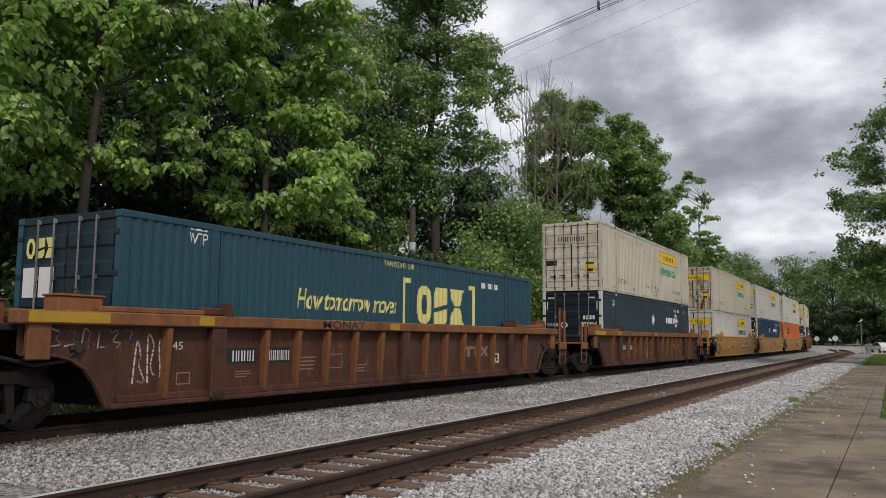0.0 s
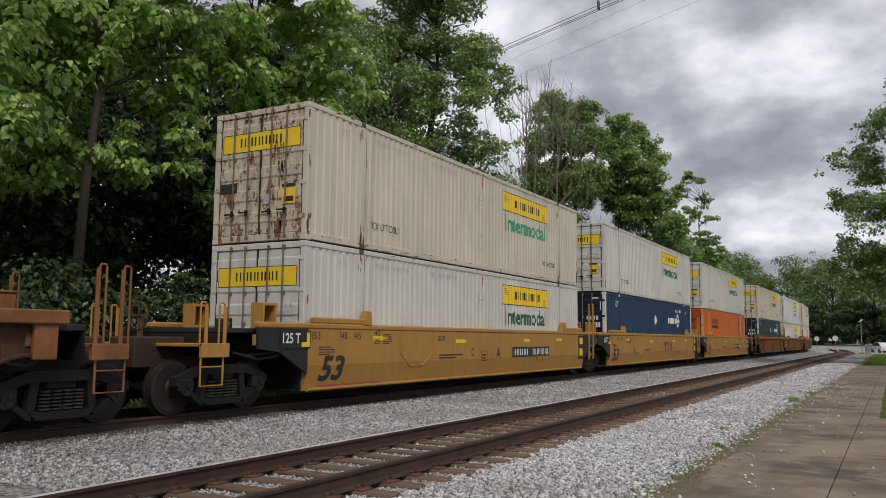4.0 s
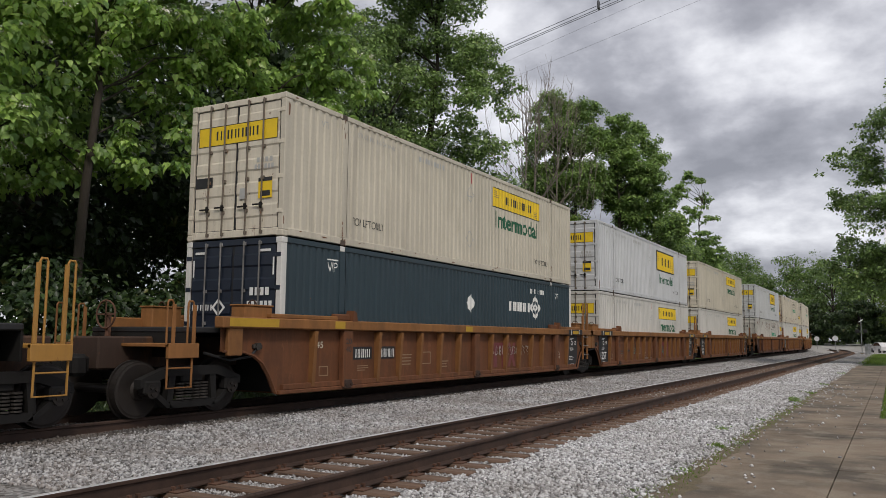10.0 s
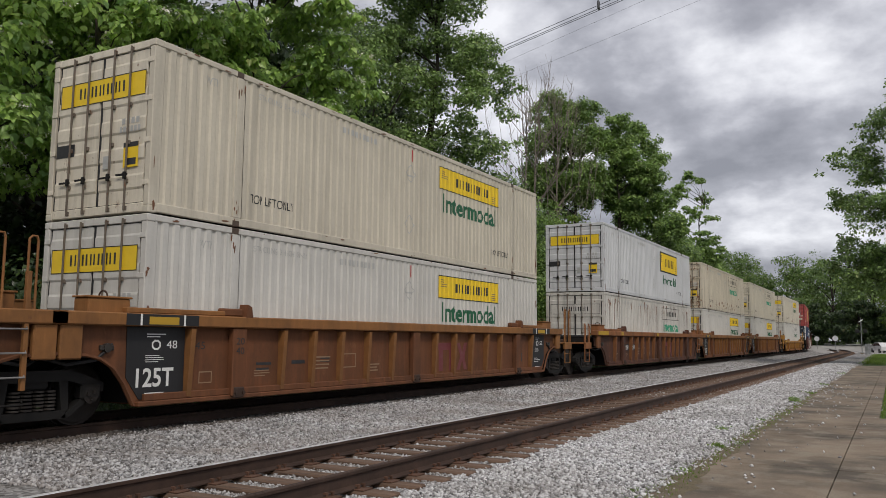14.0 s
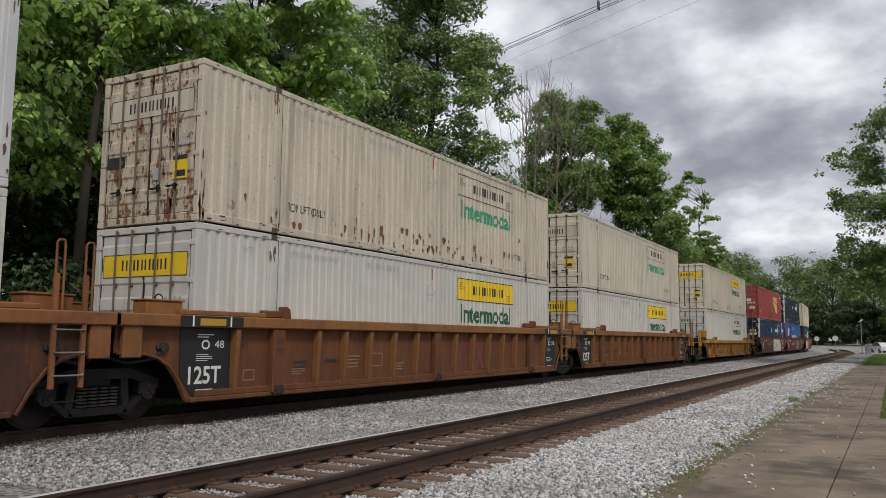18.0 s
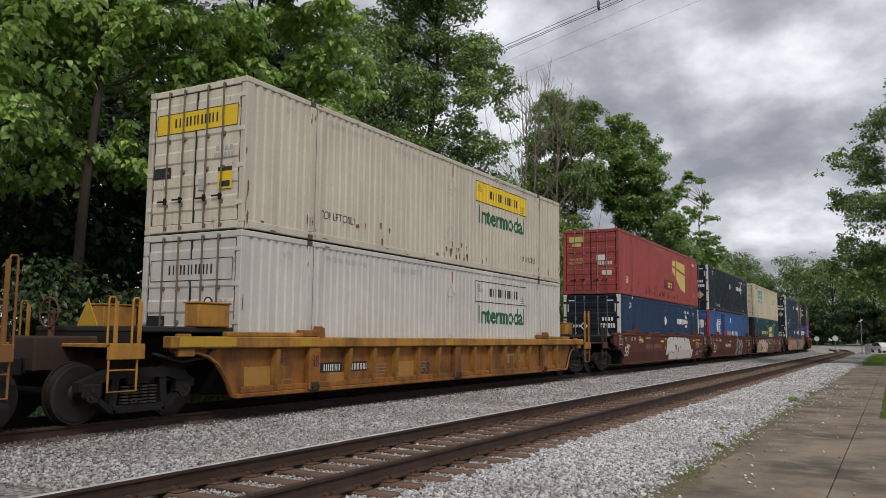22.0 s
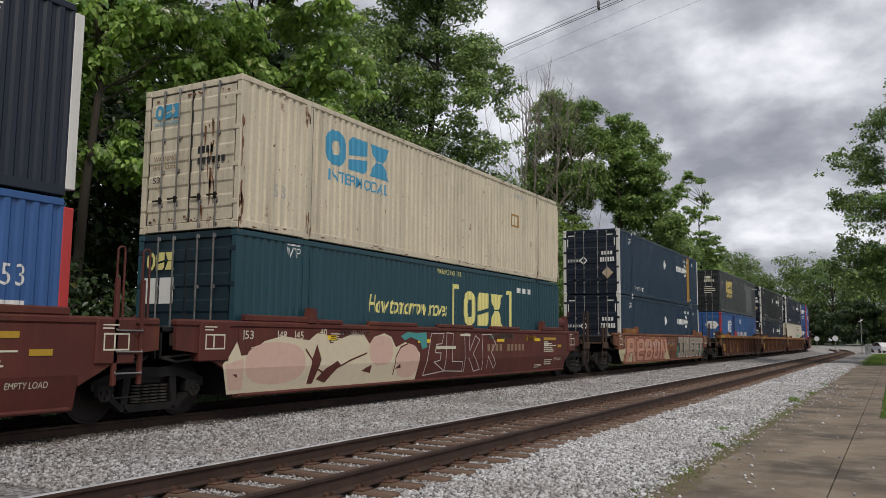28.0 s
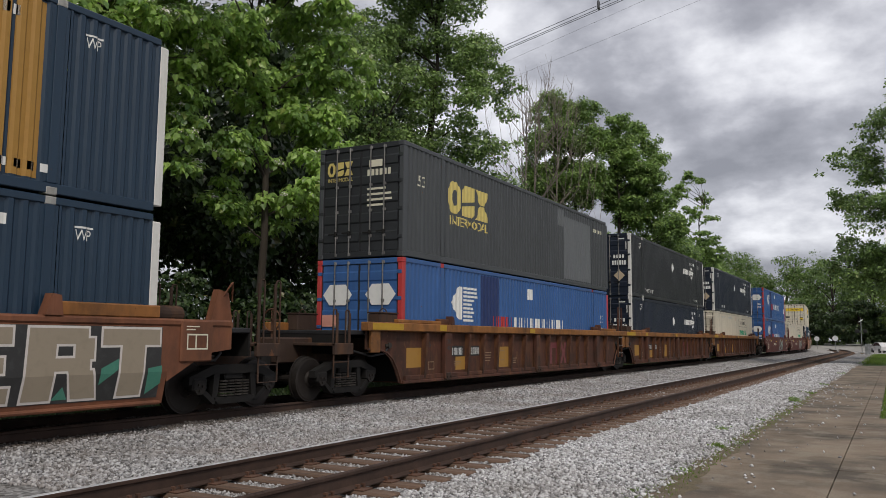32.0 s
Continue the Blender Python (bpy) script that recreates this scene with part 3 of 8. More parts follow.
LEAF_FACES = [(0, 1, 2), (0, 2, 3)]
BROAD_FACES = [(0, i, i + 1) for i in range(1, 7)]


def build_tree(name, label, x, y, h, r, base, leaves, size, mat, seed, clumps=46, droop=0.5, lean=(0, 0), spread=0.17, trunk_r=None, bark=None, flowers=0, category="tree", z=-0.1, flat=0.62, front=None, up=0.0, lobes=None, broad=False):
    rng = np.random.default_rng(seed)
    tree = new(name)
    tree.matrix_basis = pose(x, y, z)
    tagged(tree, label, category, "trees along the railway")
    bark = bark or M_BARK
    tr = trunk_r or 0.018 * h
    mid = (base + h) / 2
    # clump centres: an uneven shell with some inside
    d = rng.normal(0, 1, (clumps, 3))
    d /= np.linalg.norm(d, axis=1, keepdims=True)
    q = rng.uniform(0.35, 1.0, (clumps, 1)) ** 0.6
    cz = (h - base) / 2
    taper = 1.0 - 0.35 * np.clip(d[:, 2:3], 0, 1)
    centres = d * q * np.array([r, r, cz]) * np.concatenate([taper, taper, np.ones_like(taper)], 1)
    centres *= rng.uniform(0.82, 1.12, (clumps, 1))
    centres += np.array([lean[0], lean[1], mid])
    radii = rng.uniform(0.6, 1.5, clumps) * spread * (r + cz)
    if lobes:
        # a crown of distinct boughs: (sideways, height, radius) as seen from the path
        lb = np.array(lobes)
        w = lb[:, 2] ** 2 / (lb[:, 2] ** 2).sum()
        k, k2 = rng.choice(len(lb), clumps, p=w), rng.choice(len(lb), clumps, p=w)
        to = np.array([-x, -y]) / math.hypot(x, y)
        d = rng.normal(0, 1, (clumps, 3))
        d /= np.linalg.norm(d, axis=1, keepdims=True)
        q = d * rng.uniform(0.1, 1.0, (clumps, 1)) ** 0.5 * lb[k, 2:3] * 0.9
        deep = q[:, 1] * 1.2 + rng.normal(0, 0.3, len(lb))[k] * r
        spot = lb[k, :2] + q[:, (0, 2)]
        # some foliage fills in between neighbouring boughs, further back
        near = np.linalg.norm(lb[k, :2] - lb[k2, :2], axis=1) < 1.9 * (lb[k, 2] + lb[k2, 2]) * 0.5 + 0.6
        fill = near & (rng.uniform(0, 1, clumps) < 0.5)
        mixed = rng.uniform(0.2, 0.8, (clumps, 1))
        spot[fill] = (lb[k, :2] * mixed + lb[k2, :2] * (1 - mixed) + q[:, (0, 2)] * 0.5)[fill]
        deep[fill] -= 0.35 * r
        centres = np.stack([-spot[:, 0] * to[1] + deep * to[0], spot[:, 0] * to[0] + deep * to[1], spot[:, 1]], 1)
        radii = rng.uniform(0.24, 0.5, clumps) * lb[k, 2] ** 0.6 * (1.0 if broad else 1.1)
    if front is not None:
        # thin foliage before the trunk, as on a tree grown towards its sides
        to = np.array([-x, -y]) / math.hypot(x, y)
        ahead = d[:, :2] @ to
        side = d[:, 0] * to[1] - d[:, 1] * to[0]
        thin = (ahead > 0.1) & (np.abs(side) < 0.42) & (np.abs(d[:, 2]) < 0.75) & (rng.uniform(0, 1, clumps) < front)
        centres, radii = centres[~thin], radii[~thin]
        clumps = len(radii)
    # trunk
    top = Vector((lean[0] * 0.8, lean[1] * 0.8, base + (h - base) * 0.8))
    bend = [Vector((rng.normal(0, 0.12) * i, rng.normal(0, 0.12) * i, 0)) for i in range(6)]
    tpts = [top * (i / 5) + bend[i] * 0.5 for i in range(6)]
    tpts[0] = Vector((0, 0, -0.1))
    trunk = part("trunk", MB().tube(tpts, [tr * 1.25, tr, tr * 0.85, tr * 0.65, tr * 0.42, tr * 0.15], 9), bark, tree, smooth=True)
    # limbs out to clumps
    order = np.argsort(-radii)
    for n_, k in enumerate(rng.choice(clumps, 26, replace=False) if lobes else order[: min(22, clumps)]):
        c = Vector(centres[k])
        f = min(0.93, max(0.22, (c.z - 0.55 * math.hypot(c.x - lean[0], c.y - lean[1])) / max(top.z, 0.1) if lobes else (c.z * 0.62) / max(top.z, 0.1)))
        i = int(f * 5)
        a = tpts[i].lerp(tpts[min(i + 1, 5)], f * 5 - i)
        m = a.lerp(c, 0.5) + Vector((0, 0, 0.06 * (c - a).length)) + Vector(rng.normal(0, 0.15, 3))
        part("limb", MB().tube([a, a.lerp(m, 0.5) + Vector(rng.normal(0, 0.08, 3)), m, m.lerp(c, 0.6) + Vector(rng.normal(0, 0.1, 3)), c], [tr * q for q in ((0.24, 0.19, 0.14, 0.09, 0.03) if lobes else (0.36, 0.27, 0.2, 0.12, 0.04))], 6), bark, tree)
    if leaves:
        v = leaf_cloud(rng, centres, radii, leaves, size, droop, flat, up, broad)
        tagged(part("crown", quads_mesh("crown", v, 8 if broad else 4, BROAD_FACES if broad else LEAF_FACES, mat), mat, tree), kind="stuff")
    if flowers:
        pk = rng.choice(len(centres), flowers)
        d = rng.normal(0, 1, (flowers, 3))
        d[:, 2] = np.abs(d[:, 2])
        d /= np.linalg.norm(d, axis=1, keepdims=True)
        fc = centres[pk] + d * radii[pk][:, None] * np.array([1, 1, 0.66])
        v = leaf_cloud(rng, np.repeat(fc, 1, 0), np.full(flowers, 0.15), flowers * 18, 0.075, 0.0)
        tagged(part("blossom", quads_mesh("blossom", v, 4, LEAF_FACES, M_FLOWER), M_FLOWER, tree, "small white flower clusters"), kind="stuff")
    return tree


def bare_tree(x, y, h, seed, z=-0.1):
    rng = random.Random(seed)
    tree = new("dead_tree")
    tree.matrix_basis = pose(x, y, z)
    tagged(tree, "bare grey dead tree with fine upright twigs", "tree", "trees along the railway")
    trunk = part("trunk", MB().tube([(0, 0, 0), (0.1, 0, h * 0.3), (-0.1, 0.1, h * 0.6), (0.1, 0, h * 0.97)], [0.13, 0.1, 0.06, 0.01], 7), M_BARK2, tree)
    for i in range(26):
        f = rng.uniform(0.3, 0.9)
        a = Vector((rng.uniform(-0.1, 0.1), 0, h * f))
        t = rng.uniform(0, 2 * math.pi)
        ln = h * (1 - f) * rng.uniform(0.6, 1.0) + 1.0
        b = a + Vector((math.cos(t) * ln * 0.38, math.sin(t) * ln * 0.38, ln * 0.8))
        m = a.lerp(b, 0.5) + Vector((math.cos(t), math.sin(t), -0.4)) * 0.12 * ln
        mb = MB().tube([a, m, b], [0.036, 0.022, 0.007], 5)
        for _ in range(7):
            g = rng.uniform(0.3, 0.95)
            p = a.lerp(m, g * 2) if g < 0.5 else m.lerp(b, g * 2 - 1)
            u = rng.uniform(0, 6.28)
            e2 = p + Vector((math.cos(u) * 0.45, math.sin(u) * 0.45, rng.uniform(0.5, 1.4)))
            mb.tube([p, p.lerp(e2, 0.5) + Vector((rng.uniform(-.1, .1), rng.uniform(-.1, .1), 0)), e2], [0.013, 0.009, 0.004], 4)
        part("limb", mb, M_BARK2, tree)


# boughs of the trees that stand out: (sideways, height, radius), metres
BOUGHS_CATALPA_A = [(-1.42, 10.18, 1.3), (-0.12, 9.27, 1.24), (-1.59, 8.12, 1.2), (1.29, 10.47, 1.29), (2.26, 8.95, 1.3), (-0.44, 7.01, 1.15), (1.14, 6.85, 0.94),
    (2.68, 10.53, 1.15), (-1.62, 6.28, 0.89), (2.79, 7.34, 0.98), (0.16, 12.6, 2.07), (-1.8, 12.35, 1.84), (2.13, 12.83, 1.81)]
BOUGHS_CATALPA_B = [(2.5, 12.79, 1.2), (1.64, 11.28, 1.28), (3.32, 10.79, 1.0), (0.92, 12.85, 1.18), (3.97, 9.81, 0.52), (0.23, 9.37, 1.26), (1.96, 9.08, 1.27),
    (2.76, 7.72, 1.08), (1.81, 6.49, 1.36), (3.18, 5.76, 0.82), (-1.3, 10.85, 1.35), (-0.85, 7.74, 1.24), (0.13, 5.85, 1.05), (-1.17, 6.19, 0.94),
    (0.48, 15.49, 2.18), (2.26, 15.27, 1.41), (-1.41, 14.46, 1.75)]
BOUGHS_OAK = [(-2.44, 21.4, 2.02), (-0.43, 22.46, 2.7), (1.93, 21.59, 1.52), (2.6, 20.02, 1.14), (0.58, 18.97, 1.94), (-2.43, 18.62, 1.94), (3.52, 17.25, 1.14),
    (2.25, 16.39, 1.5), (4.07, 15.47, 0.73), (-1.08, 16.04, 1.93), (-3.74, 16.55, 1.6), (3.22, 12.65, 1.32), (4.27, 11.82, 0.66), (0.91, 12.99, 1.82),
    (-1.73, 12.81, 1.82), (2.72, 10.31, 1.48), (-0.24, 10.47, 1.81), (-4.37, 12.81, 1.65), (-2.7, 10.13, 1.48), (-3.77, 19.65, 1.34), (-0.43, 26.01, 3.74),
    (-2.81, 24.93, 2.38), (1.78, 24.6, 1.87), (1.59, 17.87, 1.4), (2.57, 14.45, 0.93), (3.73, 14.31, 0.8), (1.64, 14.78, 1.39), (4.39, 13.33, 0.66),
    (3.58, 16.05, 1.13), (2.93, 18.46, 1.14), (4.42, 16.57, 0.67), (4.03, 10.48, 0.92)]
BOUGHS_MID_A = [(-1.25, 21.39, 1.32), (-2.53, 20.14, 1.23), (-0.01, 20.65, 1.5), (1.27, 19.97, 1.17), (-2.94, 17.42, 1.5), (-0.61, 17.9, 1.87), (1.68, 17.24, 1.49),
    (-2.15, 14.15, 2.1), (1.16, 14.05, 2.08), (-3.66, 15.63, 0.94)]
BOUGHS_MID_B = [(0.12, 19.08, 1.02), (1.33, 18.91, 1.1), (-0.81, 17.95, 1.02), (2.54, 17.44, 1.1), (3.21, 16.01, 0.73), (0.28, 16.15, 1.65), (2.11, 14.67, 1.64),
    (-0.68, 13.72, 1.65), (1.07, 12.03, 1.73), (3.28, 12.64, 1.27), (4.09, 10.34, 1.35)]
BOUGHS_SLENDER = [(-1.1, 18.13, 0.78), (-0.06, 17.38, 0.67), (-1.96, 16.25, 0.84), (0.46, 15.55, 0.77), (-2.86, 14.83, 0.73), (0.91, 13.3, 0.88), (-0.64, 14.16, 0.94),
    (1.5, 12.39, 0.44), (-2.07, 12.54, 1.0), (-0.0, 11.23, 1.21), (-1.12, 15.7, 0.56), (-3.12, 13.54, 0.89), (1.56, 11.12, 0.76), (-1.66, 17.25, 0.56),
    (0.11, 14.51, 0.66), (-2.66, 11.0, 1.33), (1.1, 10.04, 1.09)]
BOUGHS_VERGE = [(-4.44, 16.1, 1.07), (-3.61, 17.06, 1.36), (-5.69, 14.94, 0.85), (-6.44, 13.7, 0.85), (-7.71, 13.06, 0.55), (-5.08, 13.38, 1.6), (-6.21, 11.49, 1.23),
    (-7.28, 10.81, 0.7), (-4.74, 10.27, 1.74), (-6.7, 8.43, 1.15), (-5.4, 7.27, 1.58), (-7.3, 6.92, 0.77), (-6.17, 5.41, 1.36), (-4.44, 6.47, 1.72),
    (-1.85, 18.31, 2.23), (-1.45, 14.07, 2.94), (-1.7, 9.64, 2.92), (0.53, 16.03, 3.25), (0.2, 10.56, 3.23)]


def plant_trees():
    CAT, OAK, MID, UND, FAR, FRE = (M_LEAF[k] for k in ("catalpa", "oak", "mid", "under", "far", "fresh"))
    broad = "tree with large light green leaves and white blossom"
    i = 100
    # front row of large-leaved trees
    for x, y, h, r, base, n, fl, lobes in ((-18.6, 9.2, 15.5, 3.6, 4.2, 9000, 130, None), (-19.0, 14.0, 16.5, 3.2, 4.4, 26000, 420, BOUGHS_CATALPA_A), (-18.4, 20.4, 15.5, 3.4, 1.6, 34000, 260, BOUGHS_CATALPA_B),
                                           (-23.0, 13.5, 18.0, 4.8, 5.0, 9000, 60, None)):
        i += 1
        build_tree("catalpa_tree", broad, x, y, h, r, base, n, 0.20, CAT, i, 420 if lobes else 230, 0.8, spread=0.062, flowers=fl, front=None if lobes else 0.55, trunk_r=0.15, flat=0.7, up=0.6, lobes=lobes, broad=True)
    # understorey; the nearer shrubs carry the wood's shade in their leaf colour
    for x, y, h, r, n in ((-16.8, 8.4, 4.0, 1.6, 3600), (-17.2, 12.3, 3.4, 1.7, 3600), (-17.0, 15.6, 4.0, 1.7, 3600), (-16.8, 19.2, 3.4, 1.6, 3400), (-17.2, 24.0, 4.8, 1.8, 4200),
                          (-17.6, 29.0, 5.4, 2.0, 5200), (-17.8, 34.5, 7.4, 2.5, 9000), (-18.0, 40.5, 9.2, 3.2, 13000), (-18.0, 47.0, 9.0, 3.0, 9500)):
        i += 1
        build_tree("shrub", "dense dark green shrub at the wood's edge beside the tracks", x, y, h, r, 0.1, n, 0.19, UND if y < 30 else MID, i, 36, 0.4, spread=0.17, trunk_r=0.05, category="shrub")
    # deeper wood, its shade put into the leaf colour
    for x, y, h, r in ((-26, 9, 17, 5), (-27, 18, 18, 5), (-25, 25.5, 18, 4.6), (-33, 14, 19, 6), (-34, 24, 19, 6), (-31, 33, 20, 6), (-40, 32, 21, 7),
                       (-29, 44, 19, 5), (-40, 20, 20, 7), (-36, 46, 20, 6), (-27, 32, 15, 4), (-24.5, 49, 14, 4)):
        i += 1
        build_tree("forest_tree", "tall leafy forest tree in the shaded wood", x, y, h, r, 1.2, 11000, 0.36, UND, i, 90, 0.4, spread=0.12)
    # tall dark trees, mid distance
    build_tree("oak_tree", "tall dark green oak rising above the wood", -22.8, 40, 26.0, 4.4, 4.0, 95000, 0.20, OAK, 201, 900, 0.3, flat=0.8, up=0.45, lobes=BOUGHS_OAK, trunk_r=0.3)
    build_tree("oak_tree", "tall dark green oak rising above the wood", -26.8, 37, 22, 4.6, 3.0, 22000, 0.22, OAK, 202, 150, 0.3, spread=0.062, flat=0.85, up=0.35)
    leafy = "leafy green deciduous tree along the railway"
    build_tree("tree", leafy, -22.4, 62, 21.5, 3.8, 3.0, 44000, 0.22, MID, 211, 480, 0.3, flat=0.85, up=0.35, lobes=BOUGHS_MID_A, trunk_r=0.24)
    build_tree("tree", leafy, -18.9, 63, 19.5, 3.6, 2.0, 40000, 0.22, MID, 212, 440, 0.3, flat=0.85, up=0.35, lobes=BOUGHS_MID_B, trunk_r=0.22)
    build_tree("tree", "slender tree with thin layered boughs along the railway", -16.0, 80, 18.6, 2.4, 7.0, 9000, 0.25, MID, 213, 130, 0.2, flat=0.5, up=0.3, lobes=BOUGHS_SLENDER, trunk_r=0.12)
    for x, y, h, r, base, n, s, m in ((-19.8, 53, 10.5, 3.0, 0.6, 12000, 0.22, FRE), (-23.0, 57, 12.0, 3.4, 1.0, 12000, 0.24, MID), (-25.2, 64, 15.0, 4.2, 3.0, 14000, 0.25, OAK), (-15.6, 69, 10.5, 2.6, 1.0, 10000, 0.24, MID), (-16.6, 66, 12.6, 3.0, 1.0, 14000, 0.24, OAK),
                                      (-16.8, 73, 11.6, 3.0, 1.0, 12000, 0.26, MID), (-16.4, 84, 11.5, 3.0, 0.6, 9000, 0.28, MID), (-18.3, 82, 11.0, 3.2, 1.5, 10000, 0.3, OAK), (-18.6, 94, 12.5, 4, 1.0, 12000, 0.32, FAR), (-24, 76, 12, 4, 2, 9000, 0.32, FAR),
                                      (-20.0, 107, 13.5, 4.2, 0.6, 12000, 0.34, FAR), (-30, 66, 14, 5, 2, 9000, 0.34, FAR), (-23, 122, 15, 5, 0.4, 12000, 0.36, FAR), (-32, 95, 16, 6, 1, 9000, 0.38, FAR)):
        i += 1
        build_tree("tree", leafy, x, y, h, r, base, n, s, m, i, 170, 0.3, spread=0.066, flat=0.8, up=0.4)
    bare_tree(-24.9, 58, 23.0, 7)
    bare_tree(-23.7, 57, 22.6, 8)
    bare_tree(-22.3, 58, 20.5, 9)
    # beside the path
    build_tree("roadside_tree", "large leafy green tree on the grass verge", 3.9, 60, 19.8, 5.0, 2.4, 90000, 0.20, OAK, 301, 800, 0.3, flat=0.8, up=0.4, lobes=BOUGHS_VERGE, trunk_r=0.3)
    build_tree("roadside_tree", "large leafy green tree on the grass verge", 7.0, 80, 17, 7.0, 1.0, 20000, 0.28, MID, 302, 110, 0.3, spread=0.09)
    build_tree("roadside_tree", "bright green small tree on the grass verge", 2.6, 84, 10.8, 3.4, 1.0, 12000, 0.22, FRE, 303, 60, 0.3, spread=0.11)
    # behind the crossing; the low ones get shade-coloured leaves, dark beneath the crowns
    for x, y, h, r in ((-45, 165, 18, 8), (-36, 172, 19, 7), (-27, 178, 19, 7), (-18.5, 176, 18.5, 6.5), (-10, 172, 18, 6.5), (-3, 165, 18, 6.5), (5, 160, 17, 7), (14, 158, 18, 7), (-14, 195, 20, 8), (-30, 200, 21, 8), (0, 190, 20, 8),
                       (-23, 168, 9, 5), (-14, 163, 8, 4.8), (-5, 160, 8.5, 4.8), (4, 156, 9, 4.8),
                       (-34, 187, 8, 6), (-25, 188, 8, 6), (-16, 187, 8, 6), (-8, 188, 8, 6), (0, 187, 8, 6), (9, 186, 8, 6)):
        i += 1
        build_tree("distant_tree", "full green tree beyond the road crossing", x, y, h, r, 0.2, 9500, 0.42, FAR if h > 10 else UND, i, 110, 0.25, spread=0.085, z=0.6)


build_path()
build_road()
grass_blades("grass_verge", [(-0.34, 6.0, 19.8, 60, -0.06)], 230, 0.06, "short bright green mown grass beside the path", M_LEAF["fresh"], 21)
# these weeds share the leaf colour that has shade in it
grass_blades("weeds", [(-16.5, -13.6, 5.5, 45, -0.05)], 60, 0.22, "patchy green weeds behind the train track", M_LEAF["under"], 22)
round_sign(-11.6, 152.5, 0.40, 2.0)
round_sign(-8.75, 152.5, 0.45, 2.1)
crossing_signal(-3.6, 115)
parked_car(-1.6, 132, 20, (0.7, 0.7, 0.7), "white compact car standing on the road by the crossing")
parked_car(2.4, 120, 75, (0.45, 0.46, 0.48), "silver car standing beside the road")
plant_trees()

# ---- the container train ----
A = 8.077                      # half the length of a 53-foot container
CW, CH = 1.295, 2.895          # half width, height
CACHE = {}
TEXTS = {}


def glyphs(text, w, h, slant=0.0, heavy=0.0):
    """Lettering as flat polygons, scaled into w by h from its lower left."""
    key = (text, slant, heavy)
    if key not in TEXTS:
        cu = bpy.data.curves.new("lettering", "FONT")
        cu.body, cu.shear, cu.offset, cu.resolution_u = text, slant, heavy, 3
        ob = new("lettering", cu)
        bpy.context.view_layer.update()
        me = bpy.data.meshes.new_from_object(ob.evaluated_get(bpy.context.evaluated_depsgraph_get()))
        v = np.array([tuple(p.co)[:2] for p in me.vertices])
        f = [tuple(p.vertices) for p in me.polygons]
        bpy.data.objects.remove(ob)
        bpy.data.curves.remove(cu)
        bpy.data.meshes.remove(me)
        v = (v - v.min(0)) / (v.max(0) - v.min(0))
        TEXTS[key] = (v, f)
    v, f = TEXTS[key]
    return [(p[0] * w, p[1] * h) for p in v], f


